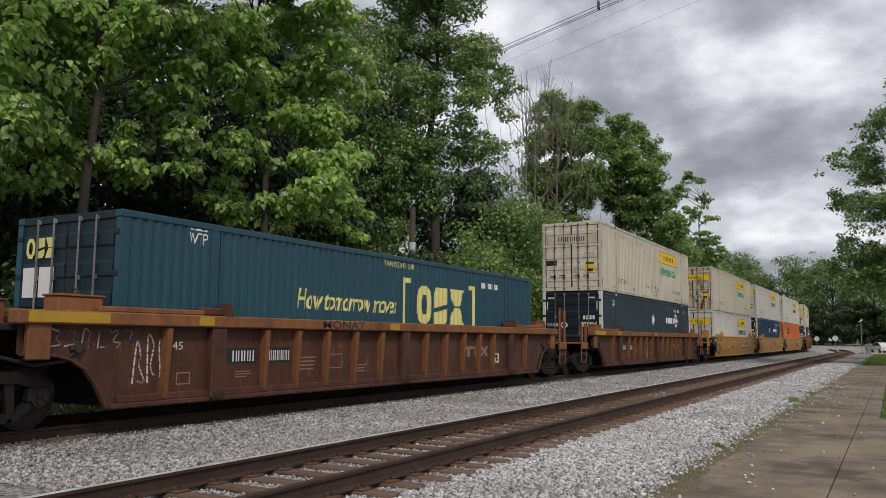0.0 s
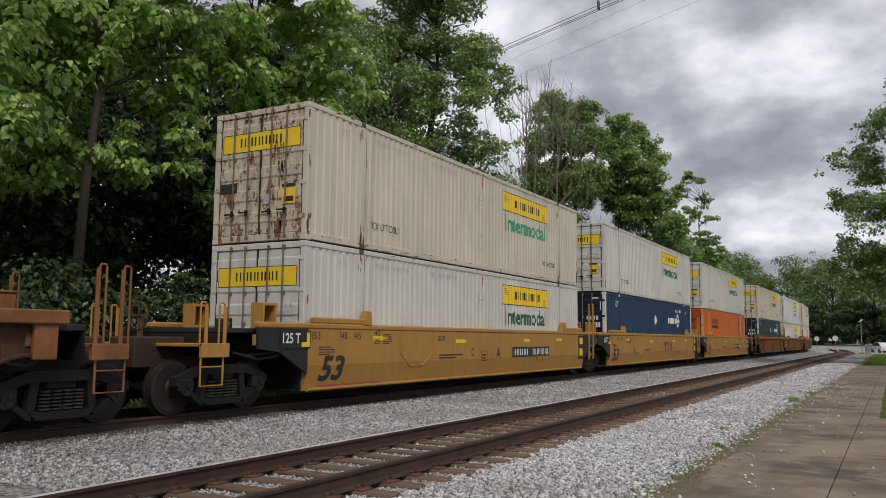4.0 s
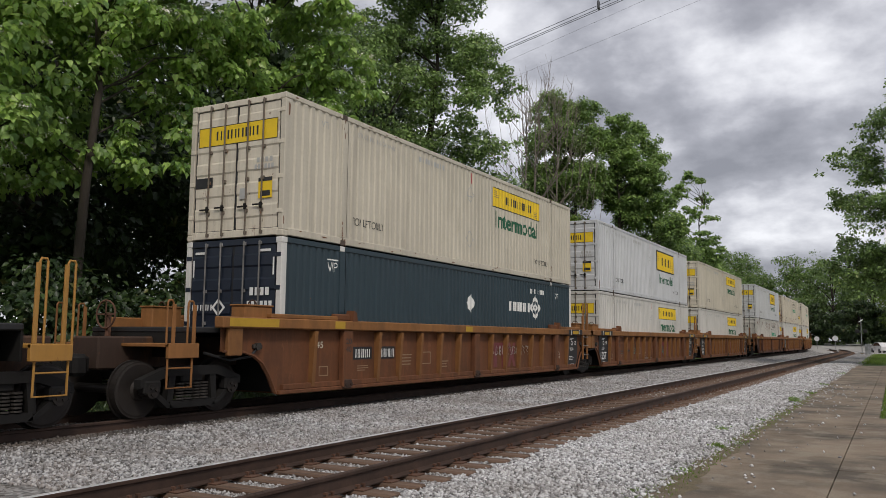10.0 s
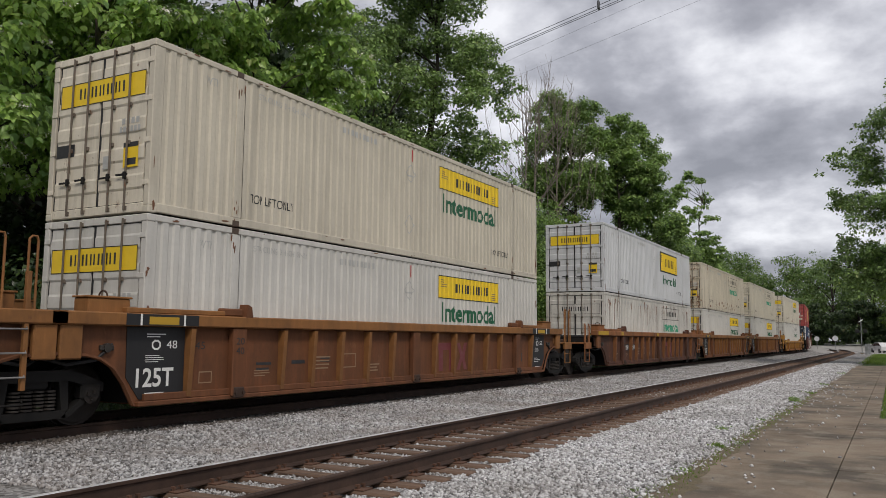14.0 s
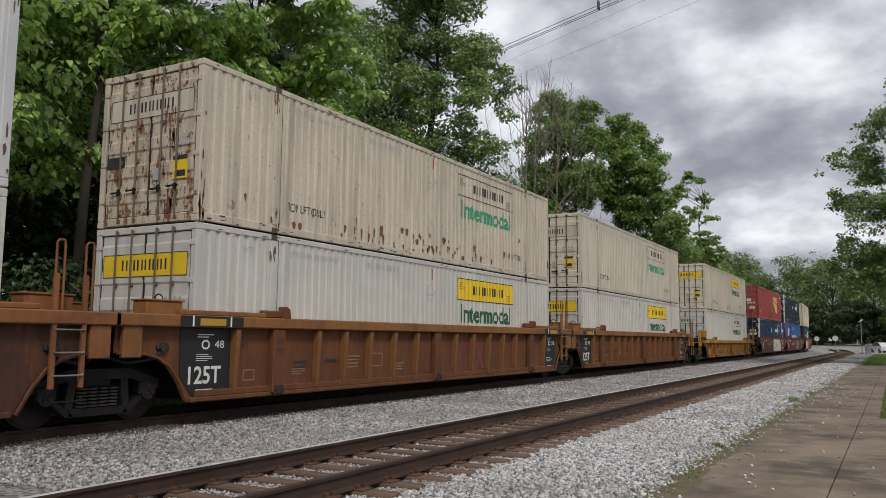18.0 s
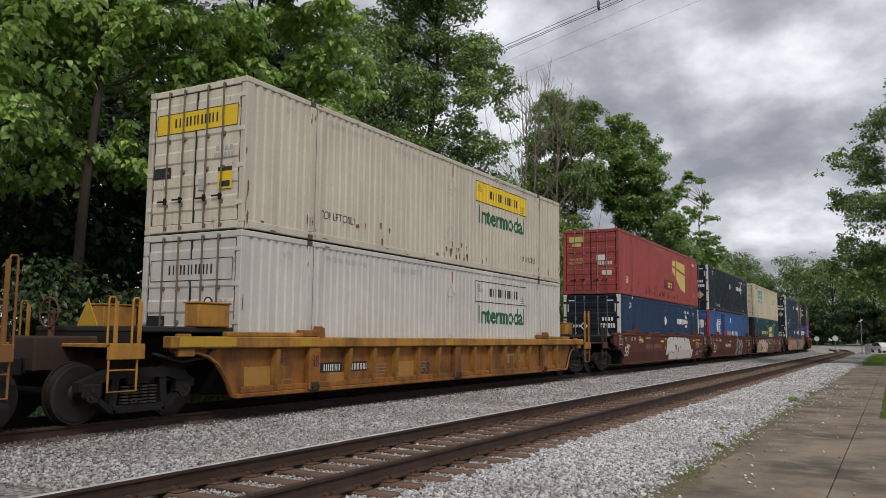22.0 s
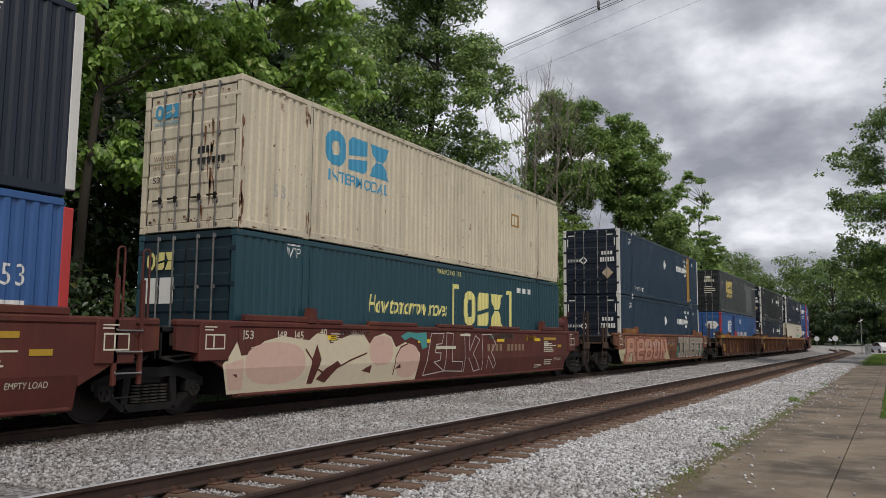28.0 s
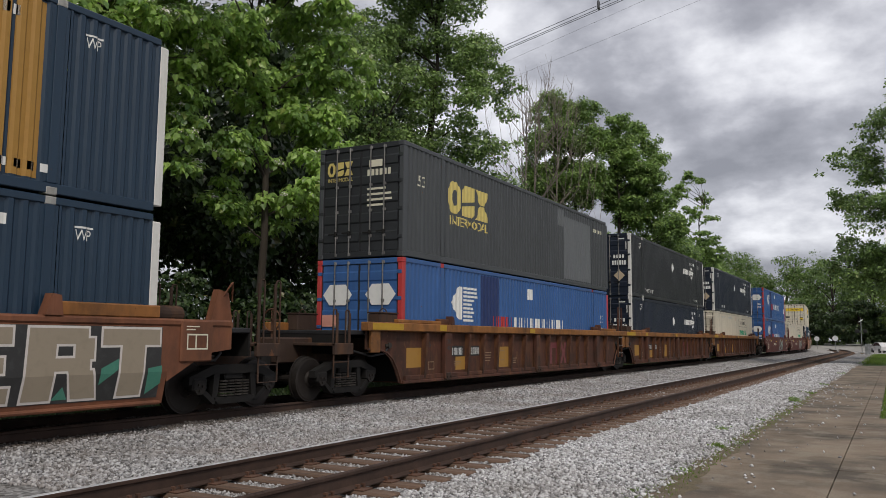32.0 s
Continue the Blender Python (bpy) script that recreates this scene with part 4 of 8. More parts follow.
class Flat:
    """Flat polygons in a plane of (u, v), to be laid on a surface."""

    def __init__(self):
        self.v, self.f = [], []

    def add(self, vs, fs, u=0.0, v=0.0):
        o = len(self.v)
        self.v += [(a + u, b + v) for a, b in vs]
        self.f += [tuple(i + o for i in f) for f in fs]
        return self

    def rect(self, u0, v0, u1, v1):
        return self.add([(u0, v0), (u1, v0), (u1, v1), (u0, v1)], [(0, 1, 2, 3)])

    def border(self, u0, v0, u1, v1, t):
        return self.rect(u0, v0, u1, v0 + t).rect(u0, v1 - t, u1, v1).rect(u0, v0 + t, u0 + t, v1 - t).rect(u1 - t, v0 + t, u1, v1 - t)

    def poly(self, pts):
        return self.add(pts, [tuple(range(len(pts)))])

    def octa(self, u, v, w, h, t):
        """An eight-sided ring."""
        k = 0.28
        o = [(u + w * k, v), (u + w * (1 - k), v), (u + w, v + h * k), (u + w, v + h * (1 - k)), (u + w * (1 - k), v + h), (u + w * k, v + h), (u, v + h * (1 - k)), (u, v + h * k)]
        c = (u + w / 2, v + h / 2)
        n = [(c[0] + (x - c[0]) * (1 - 2 * t / w), c[1] + (y - c[1]) * (1 - 2 * t / h)) for x, y in o]
        return self.add(o + n, [(i, (i + 1) % 8, 8 + (i + 1) % 8, 8 + i) for i in range(8)])

    def triple(self, u, v, w, h):
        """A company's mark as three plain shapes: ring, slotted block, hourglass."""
        p = w / 3
        self.octa(u, v, p * .92, h, p * .27)
        a, b = u + p, u + p * 1.92
        self.poly([(a, v), (b - p * .2, v), (b, v + h * .16), (b, v + h * .44), (a, v + h * .30)]).poly([(a, v + h * .42), (b, v + h * .56), (b, v + h), (a + p * .2, v + h), (a, v + h * .84)])
        a, b, m = u + p * 2, u + w, u + p * 2.5
        self.poly([(a, v), (b, v), (m + p * .2, v + h * .48), (m - p * .2, v + h * .48)]).poly([(m - p * .2, v + h * .52), (m + p * .2, v + h * .52), (b, v + h), (a, v + h)])
        return self

    def text(self, s, u, v, w, h, slant=0.0, heavy=0.0):
        return self.add(*glyphs(s, w, h, slant, heavy), u, v)

    def bars(self, u, v, w, h, n, gap=0.3, skip=()):
        """A row of plain upright bars."""
        p = w / (n - gap)
        for i in range(n):
            if i not in skip:
                self.rect(u + i * p, v, u + i * p + p * (1 - gap), v + h)
        return self

    def blocks(self, u, v, w, h, n, gap=0.22):
        """A mark as a row of plain upright bars, thick and thin by turns."""
        p = w / (n - gap)
        b = p * (1 - gap)
        for i in range(n):
            a = u + i * p
            self.rect(a, v, a + b * (.30, .24)[i % 2], v + h).rect(a + b * (.76, .70)[i % 2], v, a + b, v + h)
        return self

    def portal(self, u, v, w, h):
        """A mark as plain shapes: a cap on two posts and a pair of chevrons."""
        a, t = w * .62, h * .26
        self.rect(u, v + h - t, u + a, v + h).rect(u + a * .17, v, u + a * .37, v + h - t).rect(u + a * .68, v, u + a * .88, v + h - t)
        c, m = u + w * .66, v + h / 2
        d = u + w
        k = w * .10
        self.poly([(c, v), (c + k, v), (c + k * 1.6 + w * .06, m), (c + k * .6 + w * .06, m)]).poly([(c + k * .6 + w * .06, m), (c + k * 1.6 + w * .06, m), (c + k, v + h), (c, v + h)])
        self.poly([(d - k, v), (d, v), (d - w * .08, m), (d - k - w * .08, m)]).poly([(d - k - w * .08, m), (d - w * .08, m), (d, v + h), (d - k, v + h)])
        return self

    def lines(self, u, v, w, h, n, fill=0.5, seed=1):
        """Small print: plain lines."""
        rng = random.Random(seed)
        for i in range(n):
            y = v + h * i / n
            self.rect(u, y, u + w * rng.uniform(0.6, 1.0), y + h / n * fill)
        return self

    def diamond(self, u, v, r, t=0.0):
        if not t:
            return self.poly([(u, v - r), (u + r, v), (u, v + r), (u - r, v)])
        o = [(u, v - r), (u + r, v), (u, v + r), (u - r, v)]
        k = [(u, v - r + t), (u + r - t, v), (u, v + r - t), (u - r + t, v)]
        return self.add(o + k, [(i, (i + 1) % 4, 4 + (i + 1) % 4, 4 + i) for i in range(4)])

    def bmesh(self):
        bm = bmesh.new()
        vs = [bm.verts.new((0, a, b)) for a, b in self.v]
        for f in self.f:
            try:
                bm.faces.new([vs[i] for i in f])
            except ValueError:
                pass
        return bm


POST = ((1.83, 2.13), (2 * A - 2.13, 2 * A - 1.83))
SECTIONS = ((0.16, 1.83), (2.13, 2 * A - 2.13), (2 * A - 1.83, 2 * A - 0.16))
STYLES = {  # outer flat, slope, inner flat, depth
    "bead": (0.10, 0.032, 0.064, 0.027),
    "deep": (0.072, 0.038, 0.064, 0.033),
    "seam": (0.30, 0.006, 0.022, 0.012),
}


def profile(style):
    """Break points (y from the near end, depth of the wall) of a side."""
    out, slope, inn, depth = STYLES[style]
    pts = []
    for a, b in SECTIONS:
        n = max(1, round((b - a) / (out + inn + 2 * slope)))
        k = (b - a) / (n * (out + inn + 2 * slope))
        y = a
        pts.append((y, 0.012))
        for _ in range(n):
            for d, dy in ((0.012, out * k / 2), (0.012 + depth, slope * k), (0.012 + depth, inn * k), (0.012, slope * k), (0.012, out * k / 2)):
                if dy == out * k / 2 and d == 0.012 and pts[-1][1] == 0.012 and abs(pts[-1][0] - y) < 1e-9:
                    y += dy
                    pts.append((y, 0.012))
                    continue
                y += dy
                pts.append((y, d))
    return pts


PROFILES = {s: profile(s) for s in STYLES}


def drape(flat, style, proud=0.005):
    """Lays flat polygons onto the ribbed side: cut at every fold, then pressed in."""
    bm = flat.bmesh()
    us = [u for u, _ in flat.v]
    lo, hi = min(us), max(us)
    if style:
        for y, _ in PROFILES[style]:
            if lo < y < hi:
                bmesh.ops.bisect_plane(bm, geom=bm.verts[:] + bm.edges[:] + bm.faces[:], plane_co=(0, y, 0), plane_no=(0, 1, 0), dist=1e-5)
    ys = np.array([p[0] for p in PROFILES[style]]) if style else None
    ds = np.array([p[1] for p in PROFILES[style]]) if style else None
    mb = MB()
    bm.verts.index_update()
    for v in bm.verts:
        y = v.co.y
        d = float(np.interp(y, ys, ds)) if style else 0.0
        mb.v.append((CW - d + proud, y - A, v.co.z))
    mb.f = [tuple(v.index for v in f.verts) for f in bm.faces]
    bm.free()
    return mb


def side_wall(style, sx):
    p = PROFILES[style]
    mb = MB()
    for (a, b) in SECTIONS:
        seg = [q for q in p if a - 1e-6 <= q[0] <= b + 1e-6]
        for i in range(len(seg) - 1):
            (y0, d0), (y1, d1) = seg[i], seg[i + 1]
            if y1 - y0 < 1e-6:
                continue
            x0, x1 = sx * (CW - d0), sx * (CW - d1)
            q = [(x0, y0 - A, 0.16), (x1, y1 - A, 0.16), (x1, y1 - A, CH - 0.10), (x0, y0 - A, CH - 0.10)]
            mb.add(q, [(0, 1, 2, 3) if sx > 0 else (3, 2, 1, 0)])
    return mb


def small_print(ob):
    """Marks made of many small strokes count as one."""
    if any(k in ob.name for k in ("bars", "print", "lettering", "blocks", "text", "scroll", "lines", "reflector", "label", "sprayed", "hexagon", "mark", "placard", "stripe", "patch", "service", "bracket", "rust", "graffiti")):
        tagged(ob, kind="stuff")
    return ob


def container(spec):
    """One 53-foot container, doors at the near end; origin at the middle of its floor."""
    style, col = spec["style"], spec["mat"]
    post_m, edge_m, door_m = spec.get("post", col), spec.get("edge", col), spec.get("door", col)
    c = new("shipping_container")
    tagged(c, spec["label"], "shipping container", "containers on the train")

    def put(name, make, mat, label="", parent=None, key=None):
        return part(name, shared(CACHE, (name,) + (key or ()), make, mat), None, parent or c, label)
    for sx in (1, -1):
        put("side_wall", lambda: side_wall(style, sx), col, key=(style, sx))
        put("top_rail", lambda: MB().box((min(sx * CW, sx * (CW - .07)), -A + .16, CH - .11), (max(sx * CW, sx * (CW - .07)), A - .16, CH), .012), col, key=(sx,))
        put("bottom_rail", lambda: MB().box((min(sx * CW, sx * (CW - .09)), -A + .16, 0.02), (max(sx * CW, sx * (CW - .09)), A - .16, 0.17), .012), col, key=(sx,))
        for k, (y0, y1) in enumerate(POST):
            put("lift_post", lambda: MB().box((min(sx * (CW - .016), sx * (CW - .12)), y0 - A, 0.17), (max(sx * (CW - .016), sx * (CW - .12)), y1 - A, CH - .11), .01)
                .box((min(sx * CW, sx * (CW - .14)), (y0 + y1) / 2 - A - .075, 0.17), (max(sx * (CW + .003), sx * (CW - .14)), (y0 + y1) / 2 - A + .075, CH - .11), .008), post_m, key=(sx, k))
            for zz in (0.0, CH - 0.12):
                put("corner_casting", lambda: MB().box((min(sx * (CW + .006), sx * (CW - .17)), (y0 + y1) / 2 - A - .09, zz), (max(sx * (CW + .006), sx * (CW - .17)), (y0 + y1) / 2 - A + .09, zz + .12), .012), spec.get("lift_cast", spec.get("cast", post_m)), key=(sx, k, zz))
        for sy in (-1, 1):
            put("corner_post", lambda: MB().box((min(sx * CW, sx * (CW - .13)), min(sy * A, sy * (A - .16)), .12), (max(sx * CW, sx * (CW - .13)), max(sy * A, sy * (A - .16)), CH - .12), .012), edge_m, key=(sx, sy))
            for zz in (0.0, CH - 0.12):
                put("corner_casting", lambda: MB().box((min(sx * (CW + .004), sx * (CW - .16)), min(sy * (A + .004), sy * (A - .17)), zz), (max(sx * (CW + .004), sx * (CW - .16)), max(sy * (A + .004), sy * (A - .17)), zz + .12), .014), spec.get("cast", edge_m), key=(sx, sy, zz))
    put("roof", lambda: MB().box((-CW + .07, -A + .1, CH - .05), (CW - .07, A - .1, CH - .02)), col)
    put("floor_frame", lambda: MB().box((-CW + .1, -A + .1, .06), (CW - .1, A - .1, .16)), M_TRUCK)

    def front():
        mb = MB()
        n = 9
        for i in range(n):
            x0 = -CW + .13 + i * (2 * CW - .26) / n
            w = (2 * CW - .26) / n
            mb.box((x0, A - .06, .14), (x0 + w * .6, A - .02, CH - .1), .012)
        mb.box((-CW + .12, A - .1, .1), (CW - .12, A - .05, CH - .06))
        return mb
    put("front_wall", front, col)
    put("header", lambda: MB().box((-CW + .13, -A + .01, CH - .13), (CW - .13, -A + .16, CH), .01), door_m)
    put("sill", lambda: MB().box((-CW + .13, -A + .01, .02), (CW - .13, -A + .16, .17), .01), door_m)
    put("door_gasket", lambda: MB().box((-CW + .13, -A + .045, .17), (CW - .13, -A + .09, CH - .13)), M_DARK, "black rubber door gasket")
    for k, (x0, x1) in enumerate(((-CW + .175, -.034), (.034, CW - .175))):
        def door():
            back, face, ridge = -A + .07, -A + .036, -A + .018
            pts = [(face, .185)]
            for q in range(5):
                z = .40 + q * .48
                pts += [(face, z), (ridge, z + .04), (ridge, z + .23), (face, z + .27)]
            pts += [(face, CH - .145), (back, CH - .145), (back, .185)]
            return MB().prism(pts[::-1], x0, x1)
        d = put("door", door, door_m, key=(k,))
        for j, f in enumerate((0.36, 0.74) if k == 0 else (0.26, 0.64)):
            xr = x0 + (x1 - x0) * f

            def rod():
                mb = MB().cyl((xr, -A - .012, .06), (xr, -A - .012, CH - .05), .018, n=8)
                for z in (.10, .55, 1.2, 1.85, CH - .10):
                    mb.box((xr - .045, -A - .005, z - .035), (xr + .045, -A + .036, z + .035), .006)
                return mb
            put("lock_rod", rod, spec.get("rod", M_RODS), "galvanised door lock rod", d, (k, j))
            put("door_handle", lambda: MB().box((xr - .22, -A - .035, .62 + .02 * j), (xr + .06, -A - .015, .655 + .02 * j), .005).box((xr - .03, -A - .05, .58), (xr + .03, -A - .01, .70), .006), M_TRUCK, "dark door handle", d, (k, j))
        for z in (.45, 1.15, 1.85, 2.5):
            xe = -CW + .02 if k == 0 else CW - .16
            put("hinge", lambda: MB().box((xe, -A - .012, z), (xe + .14, -A + .012, z + .09), .008), door_m, "", d, (k, z))
    for name, flat, mat, label in spec.get("marks", ()):
        key = ("m", name, spec["kind"], mat.name)
        if key not in CACHE:
            me = drape(flat(), None if name.startswith("rail_") else style, 0.005 + 0.003 * name.count("_over")).mesh(name)
            me.materials.append(mat)
            CACHE[key] = me
        small_print(part(name.replace("_over", ""), CACHE[key], None, c, label))
    for name, flat, mat, label in spec.get("doormarks", ()):
        key = ("d", name, spec["kind"], mat.name)
        if key not in CACHE:
            fl = flat()
            mb = MB()
            yy = -A + .015 - .003 * name.count("_over")
            mb.v = [(u - CW, yy, w) for u, w in fl.v]
            mb.f = list(fl.f)
            me = mb.mesh(name)
            me.materials.append(mat)
            CACHE[key] = me
        small_print(part(name.replace("_over", ""), CACHE[key], None, c, label))
    return c


M_PALEROD = paint("worn_rod_paint", (0.15, 0.125, 0.10), 0.5, 0.7)
M_CASTR = paint("rusty_casting", (0.085, 0.06, 0.045), 0.4, 0.6)
M_RODS = rusty_metal("galvanised_rod", (0.3, 0.29, 0.28), 0.5, 0.6)
K_WHITE, K_BLACK, K_YEL = ink("decal_white", (0.74, 0.74, 0.72)), ink("decal_black", (0.02, 0.02, 0.022)), ink("decal_yellow", (0.80, 0.55, 0.02))
K_GREEN, K_TEAL, K_GREY = ink("decal_green", (0.008, 0.10, 0.045)), ink("decal_faded_green", (0.03, 0.30, 0.17), 0.4), ink("decal_grey", (0.42, 0.42, 0.41))
K_SKY, K_GOLD, K_RED = ink("decal_sky_blue", (0.05, 0.30, 0.50)), ink("decal_gold", (0.62, 0.50, 0.16), 0.4), ink("decal_red", (0.42, 0.03, 0.03))
K_CREAMY, K_BROWN = ink("decal_pale_yellow", (0.72, 0.66, 0.24)), ink("decal_brown", (0.26, 0.17, 0.10))
K_WINE = ink("decal_wine", (0.15, 0.03, 0.035), 0.5)
CREAM, WHITE = (0.60, 0.55, 0.455), (0.60, 0.585, 0.55)


def white_box(label, mat, sign="yellow", word=None, big=False, door=None, diamonds=True):
    """Pale container with a haulier's sign panel and the word below it."""
    word = word or K_GREEN
    kind = "w%s%s%d%d" % (sign, word.name, big, diamonds)
    y0, y1, z0, z1 = (9.35, 13.0, 1.53, 2.58) if big else (9.5, 13.2, 1.98, 2.59)
    panel = {"yellow": K_YEL, "black": K_YEL, "plain": None, "faint": K_PALE}[sign]
    marks = []
    if panel:
        marks.append(("sign_panel", lambda: Flat().rect(y0, z0, y1, z1), panel, "yellow haulier's sign panel"))
    t = 0.07 if sign == "black" else 0.022
    h = z1 - z0
    marks += [("sign_border_over", lambda: Flat().border(y0, z0, y1, z1, t), K_BLACK, ""),
              ("sign_mark_over", lambda: Flat().blocks(y0 + .98, z0 + h * .30, 1.95, h * .40, 6, .24), K_BLACK, "black bars of the sign"),
              ("scroll_over", lambda: Flat().lines(y0 + .12, z0 + h * .5, .34, h * .38, 4, .35, 2).lines(y1 - .5, z0 + h * .12, .36, h * .38, 4, .35, 3), K_BROWN, "")]
    if big:
        marks.append(("word_lettering", lambda: Flat().text("Intermodal", y0 + .5, .90, 2.75, .46, heavy=.02), word, "dark green word"))
    else:
        marks.append(("word_lettering", lambda: Flat().text("Intermodal", y0 + .2, 1.36, 3.3, .52, heavy=.025), word, "green word"))
    marks += [("lift_lettering", lambda: Flat().text("TOP LIFT ONLY", 2.35, .50, 1.25, .17).text("TOP LIFT ONLY", 12.7, .50, 1.2, .16), K_BLACK, "small black lettering"),
              ("stack_lettering", lambda: Flat().text("STACKING 3 HIGH ONLY", 2.5, 2.52, 1.6, .11).text("WTP", 1.15, 2.45, .3, .14).bars(5.2, 2.5, 1.3, .13, 9, .4), K_GREY, "small grey lettering")]
    if diamonds:
        marks.append(("placard_holder", lambda: Flat().diamond(8.05, 2.1, .24, .03).diamond(8.02, .82, .24, .03).rect(7.85, 2.02, 8.2, 2.06), K_GREY, "grey diamond placard holder"))
        marks.append(("red_stripe", lambda: Flat().rect(8.08, 2.42, 8.13, 2.72), K_RED, ""))
    dm = [("door_sign", lambda: Flat().rect(.22, 1.98, 2.38, 2.40), panel or mat, "haulier's sign across both doors"),
          ("door_sign_mark_over", lambda: Flat().blocks(.72, 2.1, 1.15, .19, 6, .24).border(.22, 1.98, 2.38, 2.40, .014), K_BLACK, ""),
          ("black_label_over", lambda: Flat().rect(.18, 1.1, .66, 1.32), K_BLACK, "black label"),
          ("yellow_label_over", lambda: Flat().rect(1.92, .78, 2.28, 1.2), K_YEL, "yellow turning warning label"),
          ("label_text_over_over", lambda: Flat().rect(1.92, 1.12, 2.28, 1.2).rect(1.97, .82, 2.23, .93), K_BLACK, ""),
          ("number_mark_over", lambda: Flat().bars(1.85, 1.52, .42, .1, 4, .3).bars(1.80, 1.38, .5, .1, 6, .3), K_GREY, ""),
          ("vent_over", lambda: Flat().rect(1.42, .80, 1.62, 1.02), K_GREY, "")]
    if door is not None:
        kind += "rust"
        dm.append(("door_rust_stain_over", lambda: door_rust(5), K_RUST, "brown rust runs down the door"))
    return dict(kind=kind, label=label, mat=mat, style="bead", marks=marks, doormarks=dm, edge=mat, rod=M_PALEROD, lift_cast=M_CASTR, door=door or (M_CREAMD if mat is M_CREAMA else mat))


def door_rust(seed):
    """Rust that has run down the outer door from its rod brackets."""
    rng = random.Random(seed)
    f = Flat()
    for _ in range(26):
        u, top = rng.gauss(1.86, .09), rng.choice((2.05, 1.6, 1.25, 1.0, .5)) + rng.uniform(-.1, .1)
        w, ln = rng.uniform(.006, .035), rng.uniform(.08, .5)
        f.poly([(u - w * .3, max(.2, top - ln)), (u + w * .4, max(.2, top - ln * .9)), (u + w, top), (u - w * .8, top + w)])
    for _ in range(26):
        u, z = rng.uniform(.25, 2.35), rng.choice((.22, .26, 2.66)) + rng.uniform(-.02, .04)
        w = rng.uniform(.01, .05)
        f.poly([(u - w, z - w * .5), (u + w * .9, z - w * .6), (u + w, z + w * .4), (u - w * .6, z + w * .7)])
    return f


def rust_runs(kind, seed):
    """Rust runs from the top rail, or spots and drips above the bottom rail."""
    rng = random.Random(seed)
    f = Flat()
    if kind == "runs":
        for _ in range(95):
            y, top, ln = rng.uniform(.3, 15.8), rng.uniform(2.45, 2.75), rng.uniform(.15, 1.0) ** 1.5 * 1.3
            w = rng.uniform(.008, .03)
            f.poly([(y - w * .3, top - ln), (y + w * .3, top - ln), (y + w, top), (y - w, top)])
    else:
        n = {"foot": 34, "heavy": 70}[kind]
        for _ in range(n):
            y, z = (rng.gauss(7.4, 2.4) if kind == "heavy" else rng.choice((rng.gauss(8.3, .5), rng.uniform(.4, 15.6)))), rng.choice((.22, .3, .42, .62)) + rng.uniform(-.05, .08)
            w, ln = rng.uniform(.015, .06), rng.uniform(.03, .22)
            if .2 < y < 15.9:
                f.poly([(y - w * .4, z - ln), (y + w * .5, z - ln * .9), (y + w, z), (y + w * .3, z + w), (y - w, z + w * .4)])
    return f


def rail_chips(seed, many):
    """Rust chips along the rails, round the lift castings and up the corner posts."""
    rng = random.Random(seed)
    f = Flat()
    for _ in range(many):
        zone = rng.random()
        if zone < .5:
            u, v = rng.uniform(.2, 15.9), rng.choice((rng.uniform(.03, .15), rng.uniform(.03, .15), rng.uniform(2.81, 2.88)))
            w, h = rng.uniform(.015, .10), rng.uniform(.005, .018)
        elif zone < .8:
            u, v = rng.choice((1.98, 14.17)) + rng.gauss(0, .06), rng.choice((rng.uniform(.02, .5), rng.uniform(2.4, 2.86)))
            w, h = rng.uniform(.006, .02), rng.uniform(.02, .13)
        else:
            u, v = rng.choice((rng.uniform(.015, .13), rng.uniform(16.02, 16.13))), rng.uniform(.1, 2.75) if rng.random() < .5 else rng.uniform(.08, .6)
            w, h = rng.uniform(.008, .03), rng.uniform(.03, .2)
        f.poly([(u - w * rng.uniform(.5, 1), v - h), (u + w * rng.uniform(.3, .8), v - h * rng.uniform(.5, 1)), (u + w, v + h * rng.uniform(.2, .8)), (u + w * rng.uniform(-.4, .4), v + h), (u - w, v + h * rng.uniform(.1, .7))])
    return f


def worn(spec, seed, many=60):
    spec["marks"] = list(spec["marks"]) + [("rail_rust_stain", lambda: rail_chips(seed, many), K_RUST, "rust chips along rails and posts")]
    spec["kind"] += "c%d" % seed
    return spec


def with_rust(spec, kind, seed, tone=None):
    spec["marks"] = list(spec["marks"]) + [("rust_stain", lambda: rust_runs(kind, seed), tone or K_RUST, "brown rust stains")]
    spec["kind"] += kind
    return spec


